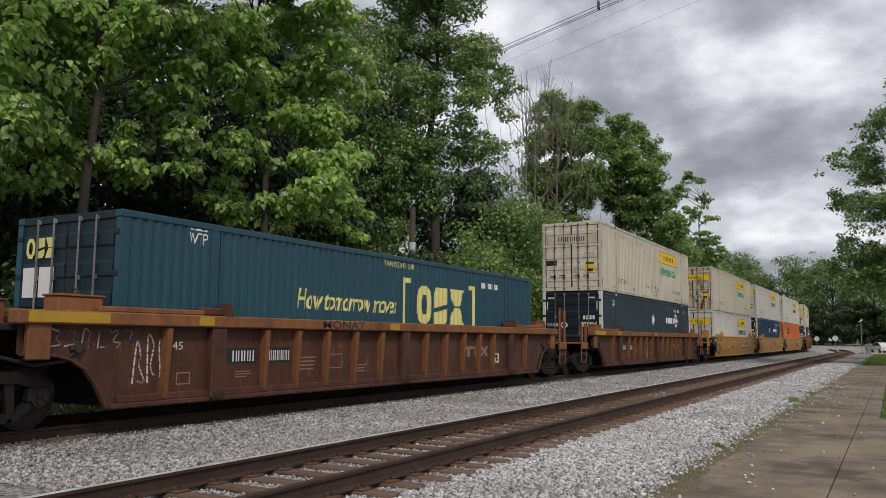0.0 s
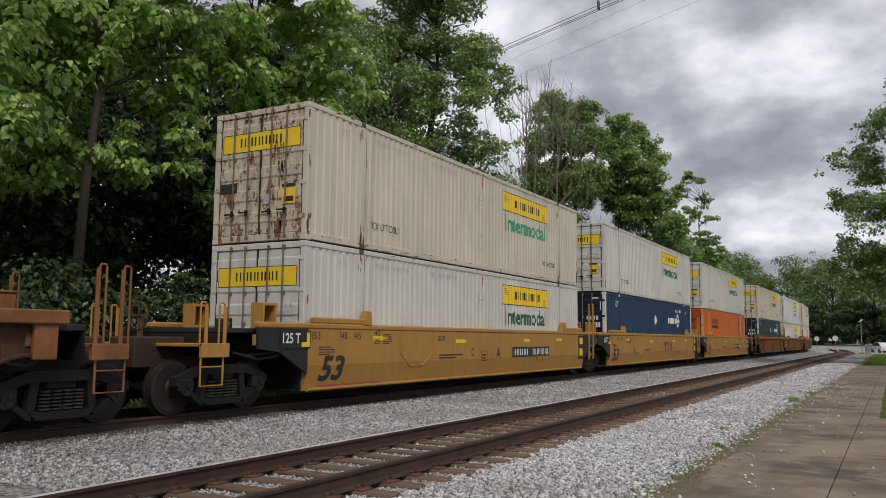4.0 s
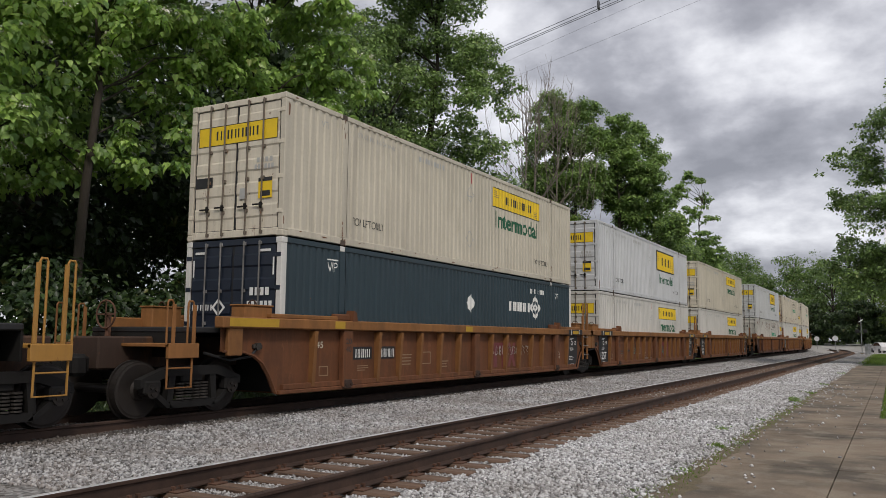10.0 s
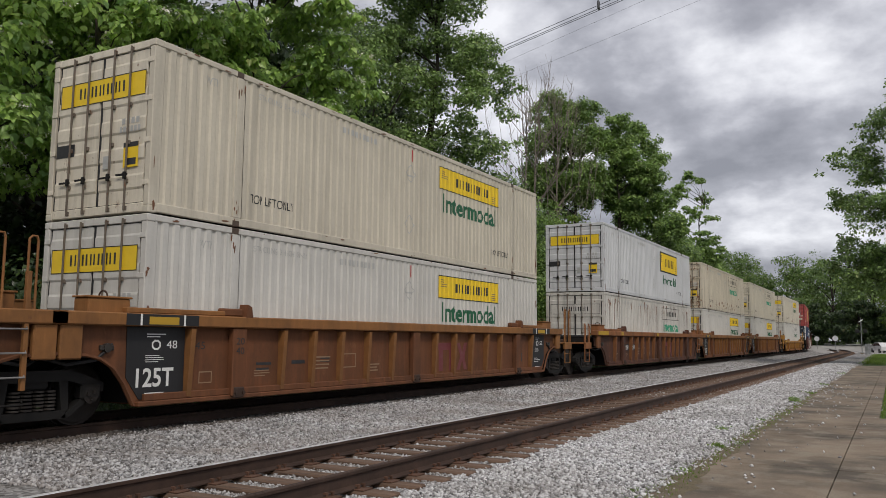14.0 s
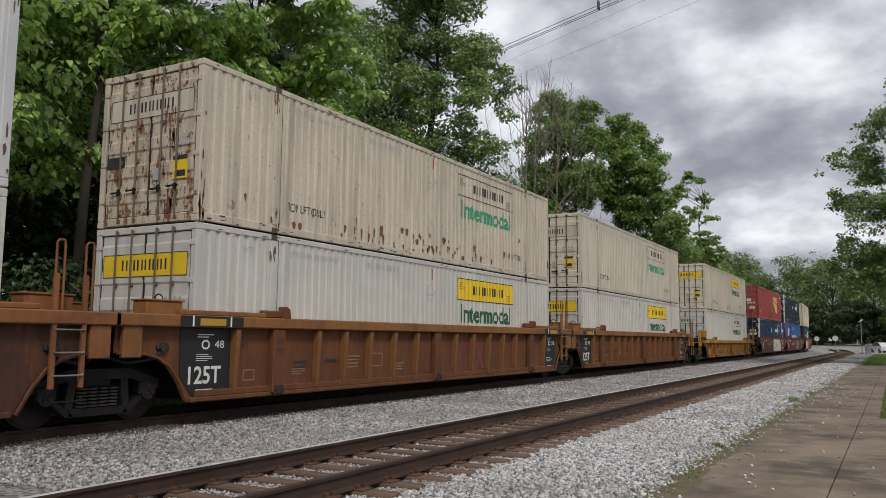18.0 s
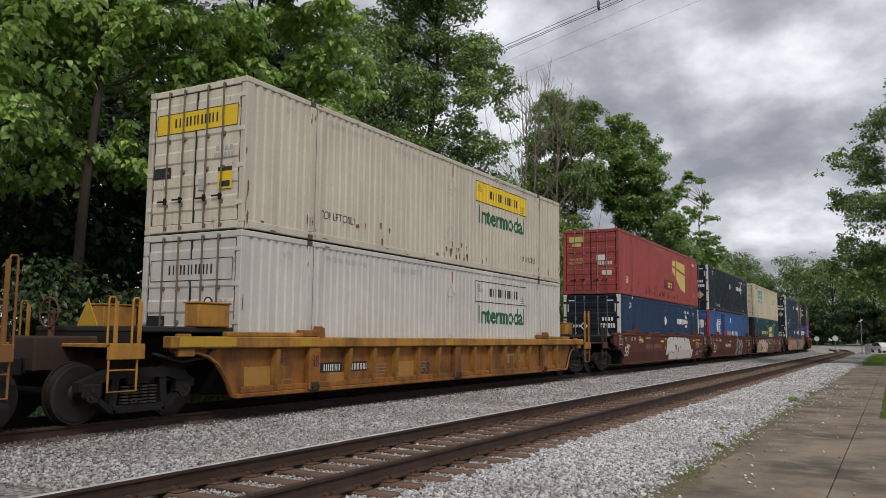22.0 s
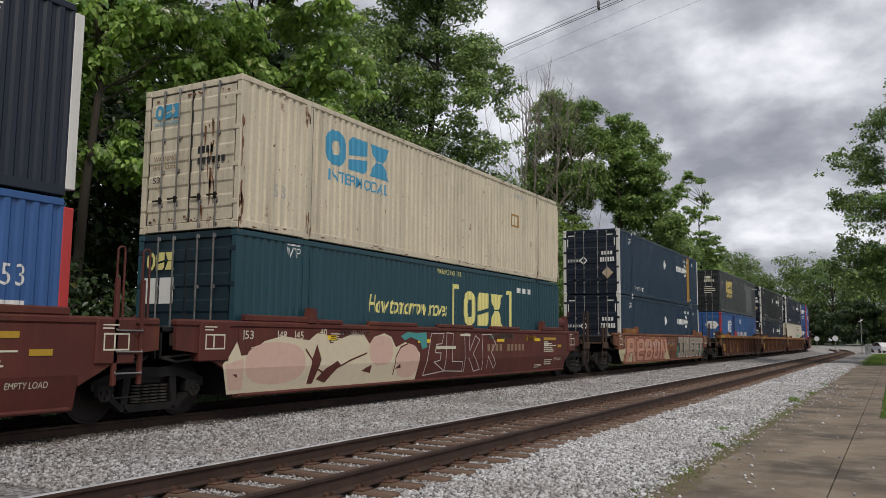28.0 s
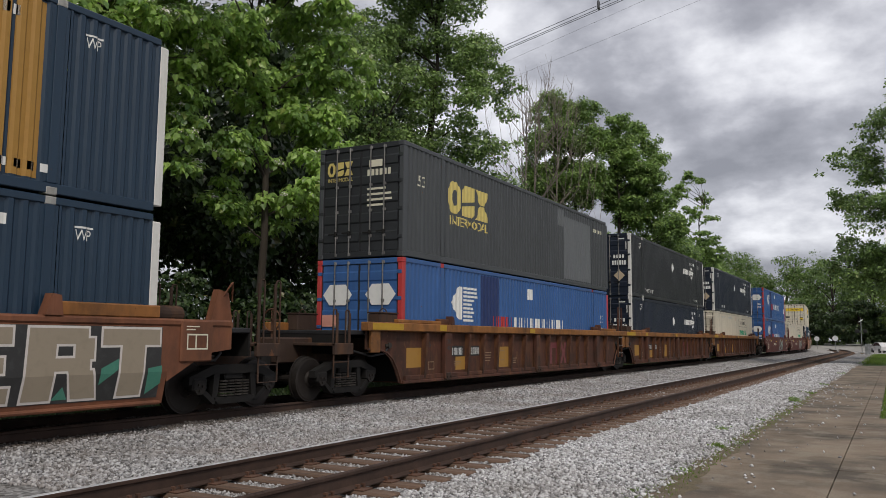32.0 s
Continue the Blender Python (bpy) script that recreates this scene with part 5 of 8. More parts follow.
def blue_box(label, mat, gold=False, diamond=None):
    """Dark container with white end posts and a white block mark."""
    post = M_WHITEPOST
    diamond = diamond or K_WHITE
    marks = [("block_mark", lambda: Flat().blocks(10.75, 1.80, 1.55, .29, 4, .2), K_WHITE, "white block mark"),
             ("mark_ring", lambda: Flat().diamond(12.8, 1.96, .43, .13).diamond(12.8, 1.96, .19, .09).rect(12.77, 2.1, 12.83, 2.28).rect(12.77, 1.64, 12.83, 1.82), K_WHITE, "white diamond ring"),
             ("number_mark", lambda: Flat().bars(12.4, 2.42, 1.15, .15, 8, .4, (3,)).rect(1.5, 2.56, 1.85, 2.59).text("WP", 1.52, 2.32, .3, .2).rect(14.6, 2.5, 14.9, 2.53).text("WP", 14.62, 2.32, .26, .16), K_WHITE, ""),
             ("placard_holder", lambda: Flat().diamond(8.1, 1.92, .27), diamond, "diamond placard"),
             ("lift_lettering", lambda: Flat().text("TOP LIFT ONLY", 2.4, .3, 1.6, .17).bars(13.2, .3, .9, .12, 5, .4), K_WHITE, "small white lettering")]
    if gold:
        marks.append(("gold_stripe", lambda: Flat().rect(13.2, .2, 13.42, 2.75).rect(13.5, .2, 13.95, 2.75), K_OCHRE, "faded ochre stripe"))
    dm = [("door_mark_over", lambda: Flat().blocks(.22, 1.46, .55, .12, 4, .2).diamond(.95, 1.52, .19, .07), K_WHITE, "white block mark"),
          ("number_mark_over", lambda: Flat().bars(1.78, 1.75, .5, .16, 4, .3).bars(1.72, 1.44, .64, .2, 6, .3), K_WHITE, ""),
          ("placard_over", lambda: Flat().diamond(2.05, .95, .26), K_TANP, "tan diamond placard"),
          ("reflector_over", lambda: Flat().rect(.25, 2.62, .55, 2.67).rect(2.0, 2.62, 2.3, 2.67).rect(.2, 2.15, .24, 2.5).rect(2.36, 2.15, 2.4, 2.5), K_WHITE, "white reflector strips")]
    # doors take the dark navy whatever the side colour
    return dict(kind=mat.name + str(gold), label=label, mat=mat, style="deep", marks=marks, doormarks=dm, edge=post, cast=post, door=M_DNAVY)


K_TANP = ink("placard_tan", (0.50, 0.40, 0.28), 0.3)
K_RUST = ink("rust_brown", (0.155, 0.062, 0.026), 0.5)
K_RUSTDARK = ink("rust_dark_red", (0.085, 0.022, 0.014), 0.12)
K_FADED = ink("faded_pink_lettering", (0.46, 0.22, 0.19), 0.4)
K_PALE = ink("decal_faded_panel", (0.66, 0.63, 0.50), 0.2)
K_OCHRE = ink("decal_ochre", (0.36, 0.19, 0.035), 0.3)
M_WHITEPOST = paint("white_corner_post", (0.72, 0.71, 0.68), 0.25, 0.1)
K_PINK = ink("spray_pink", (0.62, 0.30, 0.24), 0.25)
K_CREAMSPRAY = ink("spray_cream", (0.66, 0.58, 0.42), 0.3)
K_AQUA = ink("spray_aqua", (0.06, 0.30, 0.29), 0.3)
K_BRICK = ink("spray_brick", (0.36, 0.07, 0.045), 0.3)
K_WHITESPRAY = ink("spray_white", (0.62, 0.58, 0.55), 0.35)
M_CREAMA = paint("cream_paint", CREAM, 0.28, 0.05)
M_CREAMR = paint("cream_paint_rusty", (0.62, 0.56, 0.455), 0.5, 0.45)
M_CREAMD = paint("cream_door_rusty", (0.70, 0.64, 0.53), 0.3, 0.4)
M_RUSTD = paint("cream_door_rust_eaten", (0.60, 0.52, 0.40), 0.6, 0.95)
M_WHITEA = paint("white_paint", WHITE, 0.22, 0.0)
M_WHITER = paint("white_paint_rusty", (0.60, 0.58, 0.54), 0.5, 0.4)
M_WHITEB = paint("bright_white_paint", (0.60, 0.61, 0.63), 0.2, 0.0)
M_NAVY = paint("navy_paint", (0.0135, 0.035, 0.066), 0.14, 0.05, 0.40, gloss=0.45)
M_BLUEN = paint("deep_blue_paint", (0.012, 0.036, 0.092), 0.16, 0.05, 0.40, gloss=0.45)
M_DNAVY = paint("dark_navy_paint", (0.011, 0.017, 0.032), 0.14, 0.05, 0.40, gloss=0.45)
M_TEALG = paint("dark_slate_teal_paint", (0.022, 0.042, 0.055), 0.18, 0.05, 0.40, gloss=0.45)
M_BLK = paint("charcoal_paint", (0.02, 0.022, 0.025), 0.14, 0.03, 0.40, gloss=0.45)
# door colour, darker than the teal sides
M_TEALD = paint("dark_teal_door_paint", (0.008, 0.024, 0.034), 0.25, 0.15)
M_TEAL = paint("teal_paint", (0.012, 0.064, 0.093), 0.2, 0.05, 0.40, gloss=0.45)
M_GTEAL = paint("green_teal_paint", (0.011, 0.055, 0.075), 0.2, 0.05, 0.40, gloss=0.45)
# door colour, darker than the orange sides
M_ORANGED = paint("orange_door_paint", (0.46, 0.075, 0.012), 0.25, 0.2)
M_ORANGE = paint("orange_paint", (0.66, 0.135, 0.008), 0.16, 0.05, 0.40, gloss=0.45)
M_TAN = paint("tan_post_paint", (0.62, 0.38, 0.16), 0.25, 0.1)
M_RED = paint("faded_red_paint", (0.33, 0.065, 0.06), 0.3, 0.25, 0.40, gloss=0.45)
M_PBLUE = paint("mid_blue_paint", (0.035, 0.105, 0.29), 0.25, 0.1, 0.40, gloss=0.45)
M_PRED = paint("red_post_paint", (0.5, 0.05, 0.05), 0.2, 0.1)
M_BONE = paint("bone_paint", (0.66, 0.585, 0.45), 0.4, 0.45)
M_GREYC = paint("charcoal_grey_paint", (0.055, 0.06, 0.065), 0.25, 0.1, 0.40, gloss=0.45)


def spec_teal(label, mat, words=K_WHITE):
    marks = [("block_mark", lambda: Flat().triple(8.9, 1.30, 2.55, .95), K_CREAMY, "large pale yellow block mark"),
             ("bracket", lambda: Flat().rect(8.25, 1.1, 8.4, 2.4).rect(8.4, 2.28, 8.65, 2.4).rect(11.95, 1.1, 12.1, 2.4).rect(11.7, 2.28, 11.95, 2.4), words, "pale bracket"),
             ("slogan_lettering", lambda: Flat().text("How tomorrow moves", 4.3, 1.5, 3.7, .42, .25, .012), words, "pale slanted slogan lettering"),
             ("warning_lettering", lambda: Flat().text("WARNING HIGH CUBE", 7.4, 2.62, 1.4, .13), words, ""),
             ("number_mark", lambda: Flat().bars(12.5, 2.38, 1.1, .16, 8, .4).text("WTP", 1.4, 2.5, .42, .2).rect(1.42, 2.74, 1.8, 2.77), K_WHITE, "")]
    dm = [("door_mark_over", lambda: Flat().triple(.25, 2.2, .75, .34), K_CREAMY, "yellow block mark"),
          ("white_label_over", lambda: Flat().rect(.2, 1.55, .58, 2.05).rect(.62, 1.55, 1.0, 2.05), K_WHITE, "white paper label"),
          ("print_over", lambda: Flat().lines(1.5, .6, .8, .3, 4), K_WHITE, "")]
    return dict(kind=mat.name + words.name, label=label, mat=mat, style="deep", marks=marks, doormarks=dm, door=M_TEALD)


def spec_orange():
    marks = [("block_mark", lambda: Flat().blocks(3.0, 2.02, 2.1, .30, 9, .2).rect(2.9, 1.72, 5.05, 1.92), K_BLACK, "black block mark"),
             ("number_mark", lambda: Flat().bars(13.1, .9, .08, 1.5, 1).bars(13.3, .9, .08, 1.5, 1).rect(14.55, 2.2, 14.85, 2.3).text("WTP", .9, 2.2, .35, .16), K_BRICK, "")]
    dm = [("door_mark_over", lambda: Flat().blocks(.3, 1.62, 1.6, .26, 9, .2).rect(.25, 1.36, 1.9, 1.54), K_BLACK, "black block mark"),
          ("number_mark_over", lambda: Flat().bars(1.5, 2.1, .6, .16, 7, .3), K_BLACK, "")]
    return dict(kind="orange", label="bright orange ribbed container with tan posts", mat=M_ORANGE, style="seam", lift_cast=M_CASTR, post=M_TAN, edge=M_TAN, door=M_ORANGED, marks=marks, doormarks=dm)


def spec_red():
    marks = [("sail_mark", lambda: Flat().poly([(9.8, 2.3), (10.55, 2.36), (10.55, 2.02), (9.8, 2.05)]).poly([(10.65, 2.37), (12.75, 2.3), (12.75, 1.78), (10.65, 1.98)][::-1])
              .poly([(9.8, 1.95), (10.55, 1.9), (10.55, 1.45), (9.8, 1.72)][::-1]).poly([(10.65, 1.86), (12.75, 1.66), (12.75, .72), (11.7, .85), (10.65, 1.38)][::-1]), K_GOLD, "gold sail-like panels"),
             ("dark_patch", lambda: Flat().rect(8.0, .66, 10.1, 1.16), K_WINE, "darker patch"),
             ("gold_mark_over", lambda: Flat().triple(8.7, .78, .9, .28), K_GOLD, "gold block mark"),
             ("number_mark", lambda: Flat().bars(14.6, 2.4, .9, .14, 7, .4).text("53", 1.05, .55, .35, .3).text("53", 14.9, .55, .35, .3), K_PALE, ""),
             ("warning_lettering", lambda: Flat().text("WARNING HIGH CUBE", 6.3, 2.58, 2.1, .13), K_FADED, "faded lettering")]
    dm = [("door_mark_over", lambda: Flat().rect(.3, 2.35, 1.0, 2.6).rect(.45, 2.15, .85, 2.3), K_GOLD, "gold block mark"),
          ("number_plate_over", lambda: Flat().rect(1.55, 1.5, 1.95, 1.75), K_WHITE, "white label"),
          ("number_mark_over_over", lambda: Flat().bars(1.58, 1.3, .7, .16, 6, .3).rect(1.8, .85, 2.25, 1.05), K_PALE, ""),
          ("warning_over", lambda: Flat().text("WARNING", .3, 1.52, .62, .11).text("HIGH CUBE", .3, 1.36, .62, .11), K_GOLD, "")]
    return dict(kind="red", label="faded red corrugated container with a gold panel mark", mat=M_RED, style="deep", marks=marks, doormarks=dm)


def spec_cream():
    marks = [("block_mark", lambda: Flat().triple(2.55, 1.72, 2.5, .76), K_SKY, "large sky blue block mark"),
             ("word_lettering", lambda: Flat().text("INTERMODAL", 2.7, 1.36, 2.3, .25, 0, .01), K_SKY, "sky blue word"),
             ("number_lettering", lambda: Flat().text("53", .95, .72, .4, .26), K_GREY, ""),
             ("patch", lambda: Flat().border(12.1, 1.55, 12.7, 1.95, .05).rect(12.35, 1.58, 12.42, 1.9), K_OCHRE, "ochre framed patch"),
             ("number_mark", lambda: Flat().bars(12.3, 2.5, .9, .12, 8, .4), K_GREY, "")]
    dm = [("door_mark_over", lambda: Flat().triple(.3, 2.28, .7, .28).text("INTERMODAL", .3, 2.14, .7, .09), K_SKY, "sky blue block mark"),
          ("warning_over", lambda: Flat().text("WARNING", .3, 1.42, .62, .11).text("HIGH CUBE", .3, 1.26, .62, .11), K_BROWN, ""),
          ("number_mark_over", lambda: Flat().bars(1.5, 1.48, .4, .14, 4, .3).bars(1.5, 1.28, .7, .12, 6, .3).text("53", .3, 1.0, .2, .12), K_BLACK, ""),
          ("door_rust_stain_over", lambda: door_rust(9), K_RUST, "brown rust runs down the door")]
    return dict(kind="cream", label="cream corrugated container with a sky blue block mark", mat=M_BONE, style="deep", marks=marks, doormarks=dm)


def spec_grey():
    marks = [("block_mark", lambda: Flat().triple(2.3, 1.42, 2.5, .88), K_GOLD, "large gold block mark"),
             ("word_lettering", lambda: Flat().text("INTERMODAL", 2.45, 1.1, 2.3, .26, 0, .01), K_GOLD, "gold word"),
             ("light_panel", lambda: Flat().rect(11.1, .22, 14.0, 2.5).rect(10.5, 2.1, 11.1, 2.7), K_STEEL, "lighter grey repainted panel"),
             ("number_mark", lambda: Flat().bars(14.4, 2.3, 1.0, .14, 8, .4).text("53", .72, 1.85, .36, .28), K_PALE, "")]
    dm = [("door_mark_over", lambda: Flat().triple(.25, 2.15, .8, .36).text("INTERMODAL", .27, 2.0, .78, .1), K_GOLD, "gold block mark"),
          ("number_mark_over", lambda: Flat().rect(1.55, 2.3, 1.95, 2.48).bars(1.5, 2.08, .7, .16, 6, .3).lines(1.5, 1.3, .8, .55, 4, .4), K_PALE, "")]
    # doors charcoal, darker than the grey sides
    return dict(kind="grey", label="charcoal grey corrugated container with a gold block mark", mat=M_GREYC, style="deep", marks=marks, doormarks=dm, door=M_BLK)


def spec_pacer():
    marks = [("hexagon", lambda: Flat().poly([(2.5, 1.9), (2.95, 1.45), (3.15, 1.45), (3.15, 2.35), (2.95, 2.35)]).lines(3.2, 1.4, .9, 1.0, 9, .55, 4), K_WHITE, "white striped arrow mark"),
             ("dark_panel", lambda: Flat().rect(4.35, .22, 5.5, 2.75), M_DBLUE, "dark blue panel"),
             ("red_mark_over", lambda: Flat().blocks(5.1, 1.0, 1.4, .6, 4, .2), K_RED, "red block mark"),
             ("white_mark", lambda: Flat().blocks(6.7, 1.1, 4.2, .5, 9, .2), K_WHITE, "white block mark"),
             ("label", lambda: Flat().rect(7.7, 2.2, 8.2, 2.55).rect(15.1, .9, 15.5, 1.4).text("53", 15.12, 1.6, .36, .3), K_WHITE, "white label")]
    hexa = lambda u: [(u, 2.0), (u + .2, 1.74), (u + .7, 1.74), (u + .9, 2.0), (u + .7, 2.26), (u + .2, 2.26)]
    dm = [("hexagon_over", lambda: Flat().poly(hexa(.2)).poly(hexa(1.5)), K_WHITE, "white hexagon"),
          ("label_over", lambda: Flat().rect(.18, 1.2, .62, 1.5), K_PINK, "orange label"),
          ("number_mark_over", lambda: Flat().bars(2.0, 1.3, .3, .14, 4, .3).bars(2.0, 1.05, .3, .12, 3, .3), K_WHITE, "")]
    return dict(kind="pacer", label="mid blue corrugated container with white arrow mark and red posts", mat=M_PBLUE, style="deep", marks=marks, doormarks=dm, edge=M_PRED, cast=M_PRED)


K_STEEL = ink("repaint_grey", (0.12, 0.13, 0.14), 0.3)
M_DBLUE = ink("panel_dark_blue", (0.012, 0.03, 0.12), 0.2)

# ---- well cars; origin at rail height, middle of the well ----
WHEEL_R = 0.46
M_CAR = {
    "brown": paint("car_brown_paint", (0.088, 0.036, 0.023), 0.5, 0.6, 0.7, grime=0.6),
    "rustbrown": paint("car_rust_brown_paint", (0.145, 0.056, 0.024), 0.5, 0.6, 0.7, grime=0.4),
    "yellow": paint("car_yellow_paint", (0.42, 0.215, 0.048), 0.28, 0.08, 0.5, grime=0.12),
    "amber": paint("car_amber_paint", (0.29, 0.115, 0.022), 0.45, 0.5, 0.6, grime=0.75),
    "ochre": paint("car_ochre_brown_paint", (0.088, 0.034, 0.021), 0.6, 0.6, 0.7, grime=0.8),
    "maroon": paint("car_maroon_paint", (0.105, 0.027, 0.021), 0.3, 0.15, 0.65, grime=0.35),
    "rose": paint("car_faded_brown_paint", (0.19, 0.075, 0.04), 0.35, 0.25, 0.7, grime=0.5),
}
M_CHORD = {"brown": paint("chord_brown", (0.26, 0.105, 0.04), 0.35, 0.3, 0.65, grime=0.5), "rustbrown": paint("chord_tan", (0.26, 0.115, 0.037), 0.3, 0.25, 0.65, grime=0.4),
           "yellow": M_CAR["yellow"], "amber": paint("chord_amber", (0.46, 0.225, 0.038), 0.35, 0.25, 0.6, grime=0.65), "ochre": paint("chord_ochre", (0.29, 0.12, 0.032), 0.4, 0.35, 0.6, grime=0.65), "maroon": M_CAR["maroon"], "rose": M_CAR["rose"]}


def wheelset(parent, y):
    w = part("wheelset", shared(CACHE, ("wheelset",), lambda: wheel_mesh(), M_WHEEL, False), None, parent, "steel wheelset with bolted axle caps", pose(0, y, WHEEL_R))
    return w


def wheel_mesh():
    mb = MB().cyl((-1.06, 0, 0), (1.06, 0, 0), .075, n=12)
    for sx in (-1, 1):
        a, b = sx * .70, sx * .835
        mb.cyl((a, 0, 0), (b, 0, 0), WHEEL_R, n=36)
        mb.cyl((a - sx * .03, 0, 0), (a, 0, 0), WHEEL_R + .028, n=36)
        mb.cyl((b, 0, 0), (b + sx * .012, 0, 0), WHEEL_R - .02, WHEEL_R - .05, n=36)
        mb.cyl((b, 0, 0), (b + sx * .05, 0, 0), .19, .14, n=20)
        mb.cyl((sx * .99, 0, 0), (sx * 1.19, 0, 0), .125, n=18)
        for k in range(3):
            t = 2 * math.pi * k / 3
            mb.box((min(sx * 1.19, sx * 1.215), .06 * math.cos(t) - .022, .06 * math.sin(t) - .022), (max(sx * 1.19, sx * 1.215), .06 * math.cos(t) + .022, .06 * math.sin(t) + .022))
    return mb


def truck(parent, y):
    """Three-piece freight truck under one end."""
    def frame_mesh(sides):
        mb = MB()
        for sx in sides:
            x0, x1 = (1.0, 1.16) if sx > 0 else (-1.16, -1.0)
            # frame as bars round two windows and the spring opening
            mb.prism([(-1.12, .50), (-.55, .68), (.55, .68), (1.12, .50), (1.12, .64), (.95, .70), (.55, .84), (-.55, .84), (-.95, .70), (-1.12, .64)], x0, x1)
            mb.prism([(-.5, .15), (.5, .15), (.5, .27), (-.5, .27)], x0, x1)
            for q in (-1, 1):
                pts = [(q * 1.02, .52), (q * .86, .50), (q * .42, .16), (q * .56, .16)]
                mb.prism(pts if q > 0 else pts[::-1], x0, x1)
                pts = [(q * .44, .25), (q * .56, .25), (q * .52, .72), (q * .38, .72)]
                mb.prism(pts if q > 0 else pts[::-1], x0 + .02, x1 - .02)
                c = q * .89
                mb.box((x0 + .01, c - .17, .40), (x1 + (.03 if sx > 0 else 0), c + .17, .62), .03)
        return mb
    t = part("truck", shared(CACHE, ("truck",), lambda: MB().box((-1.12, -.24, .56), (1.12, .24, .80), .03), M_TRUCK), None, parent, "dark iron freight truck with coil springs", pose(0, y, 0))
    for side in (-1, 1):
        part("side_frame", shared(CACHE, ("side_frame", side), lambda: frame_mesh((side,)), M_TRUCK), None, t, "cast iron side frame")

    def springs(sx):
        mb = MB()
        for j in range(4):
            yc = -.27 + j * .18
            for k in range(6):
                z = .285 + k * .05
                mb.cyl((sx * 1.1, yc, z), (sx * 1.1, yc, z + .026), .085, n=12)
        return mb
    for sx in (-1, 1):
        tagged(part("spring_nest", shared(CACHE, ("spring_nest", sx), lambda: springs(sx), M_SPRING), None, t, "greasy coil springs"), kind="stuff")
    for q in (-.39, .39):
        part("brake_beam", shared(CACHE, ("brake_beam", q), lambda: MB().box((-.95, q - .03, .30), (.95, q + .03, .42), .01), M_TRUCK), None, t)
    return [(wheelset(t, -.89)), (wheelset(t, .89))]


M_SPRING = rusty_metal("spring_steel", (0.06, 0.052, 0.046), 0.5, 0.5)
M_GRIME = paint("grimy_underframe", (0.05, 0.03, 0.022), 0.4, 0.5, 0.75, grime=0.5)
WHEELS = []


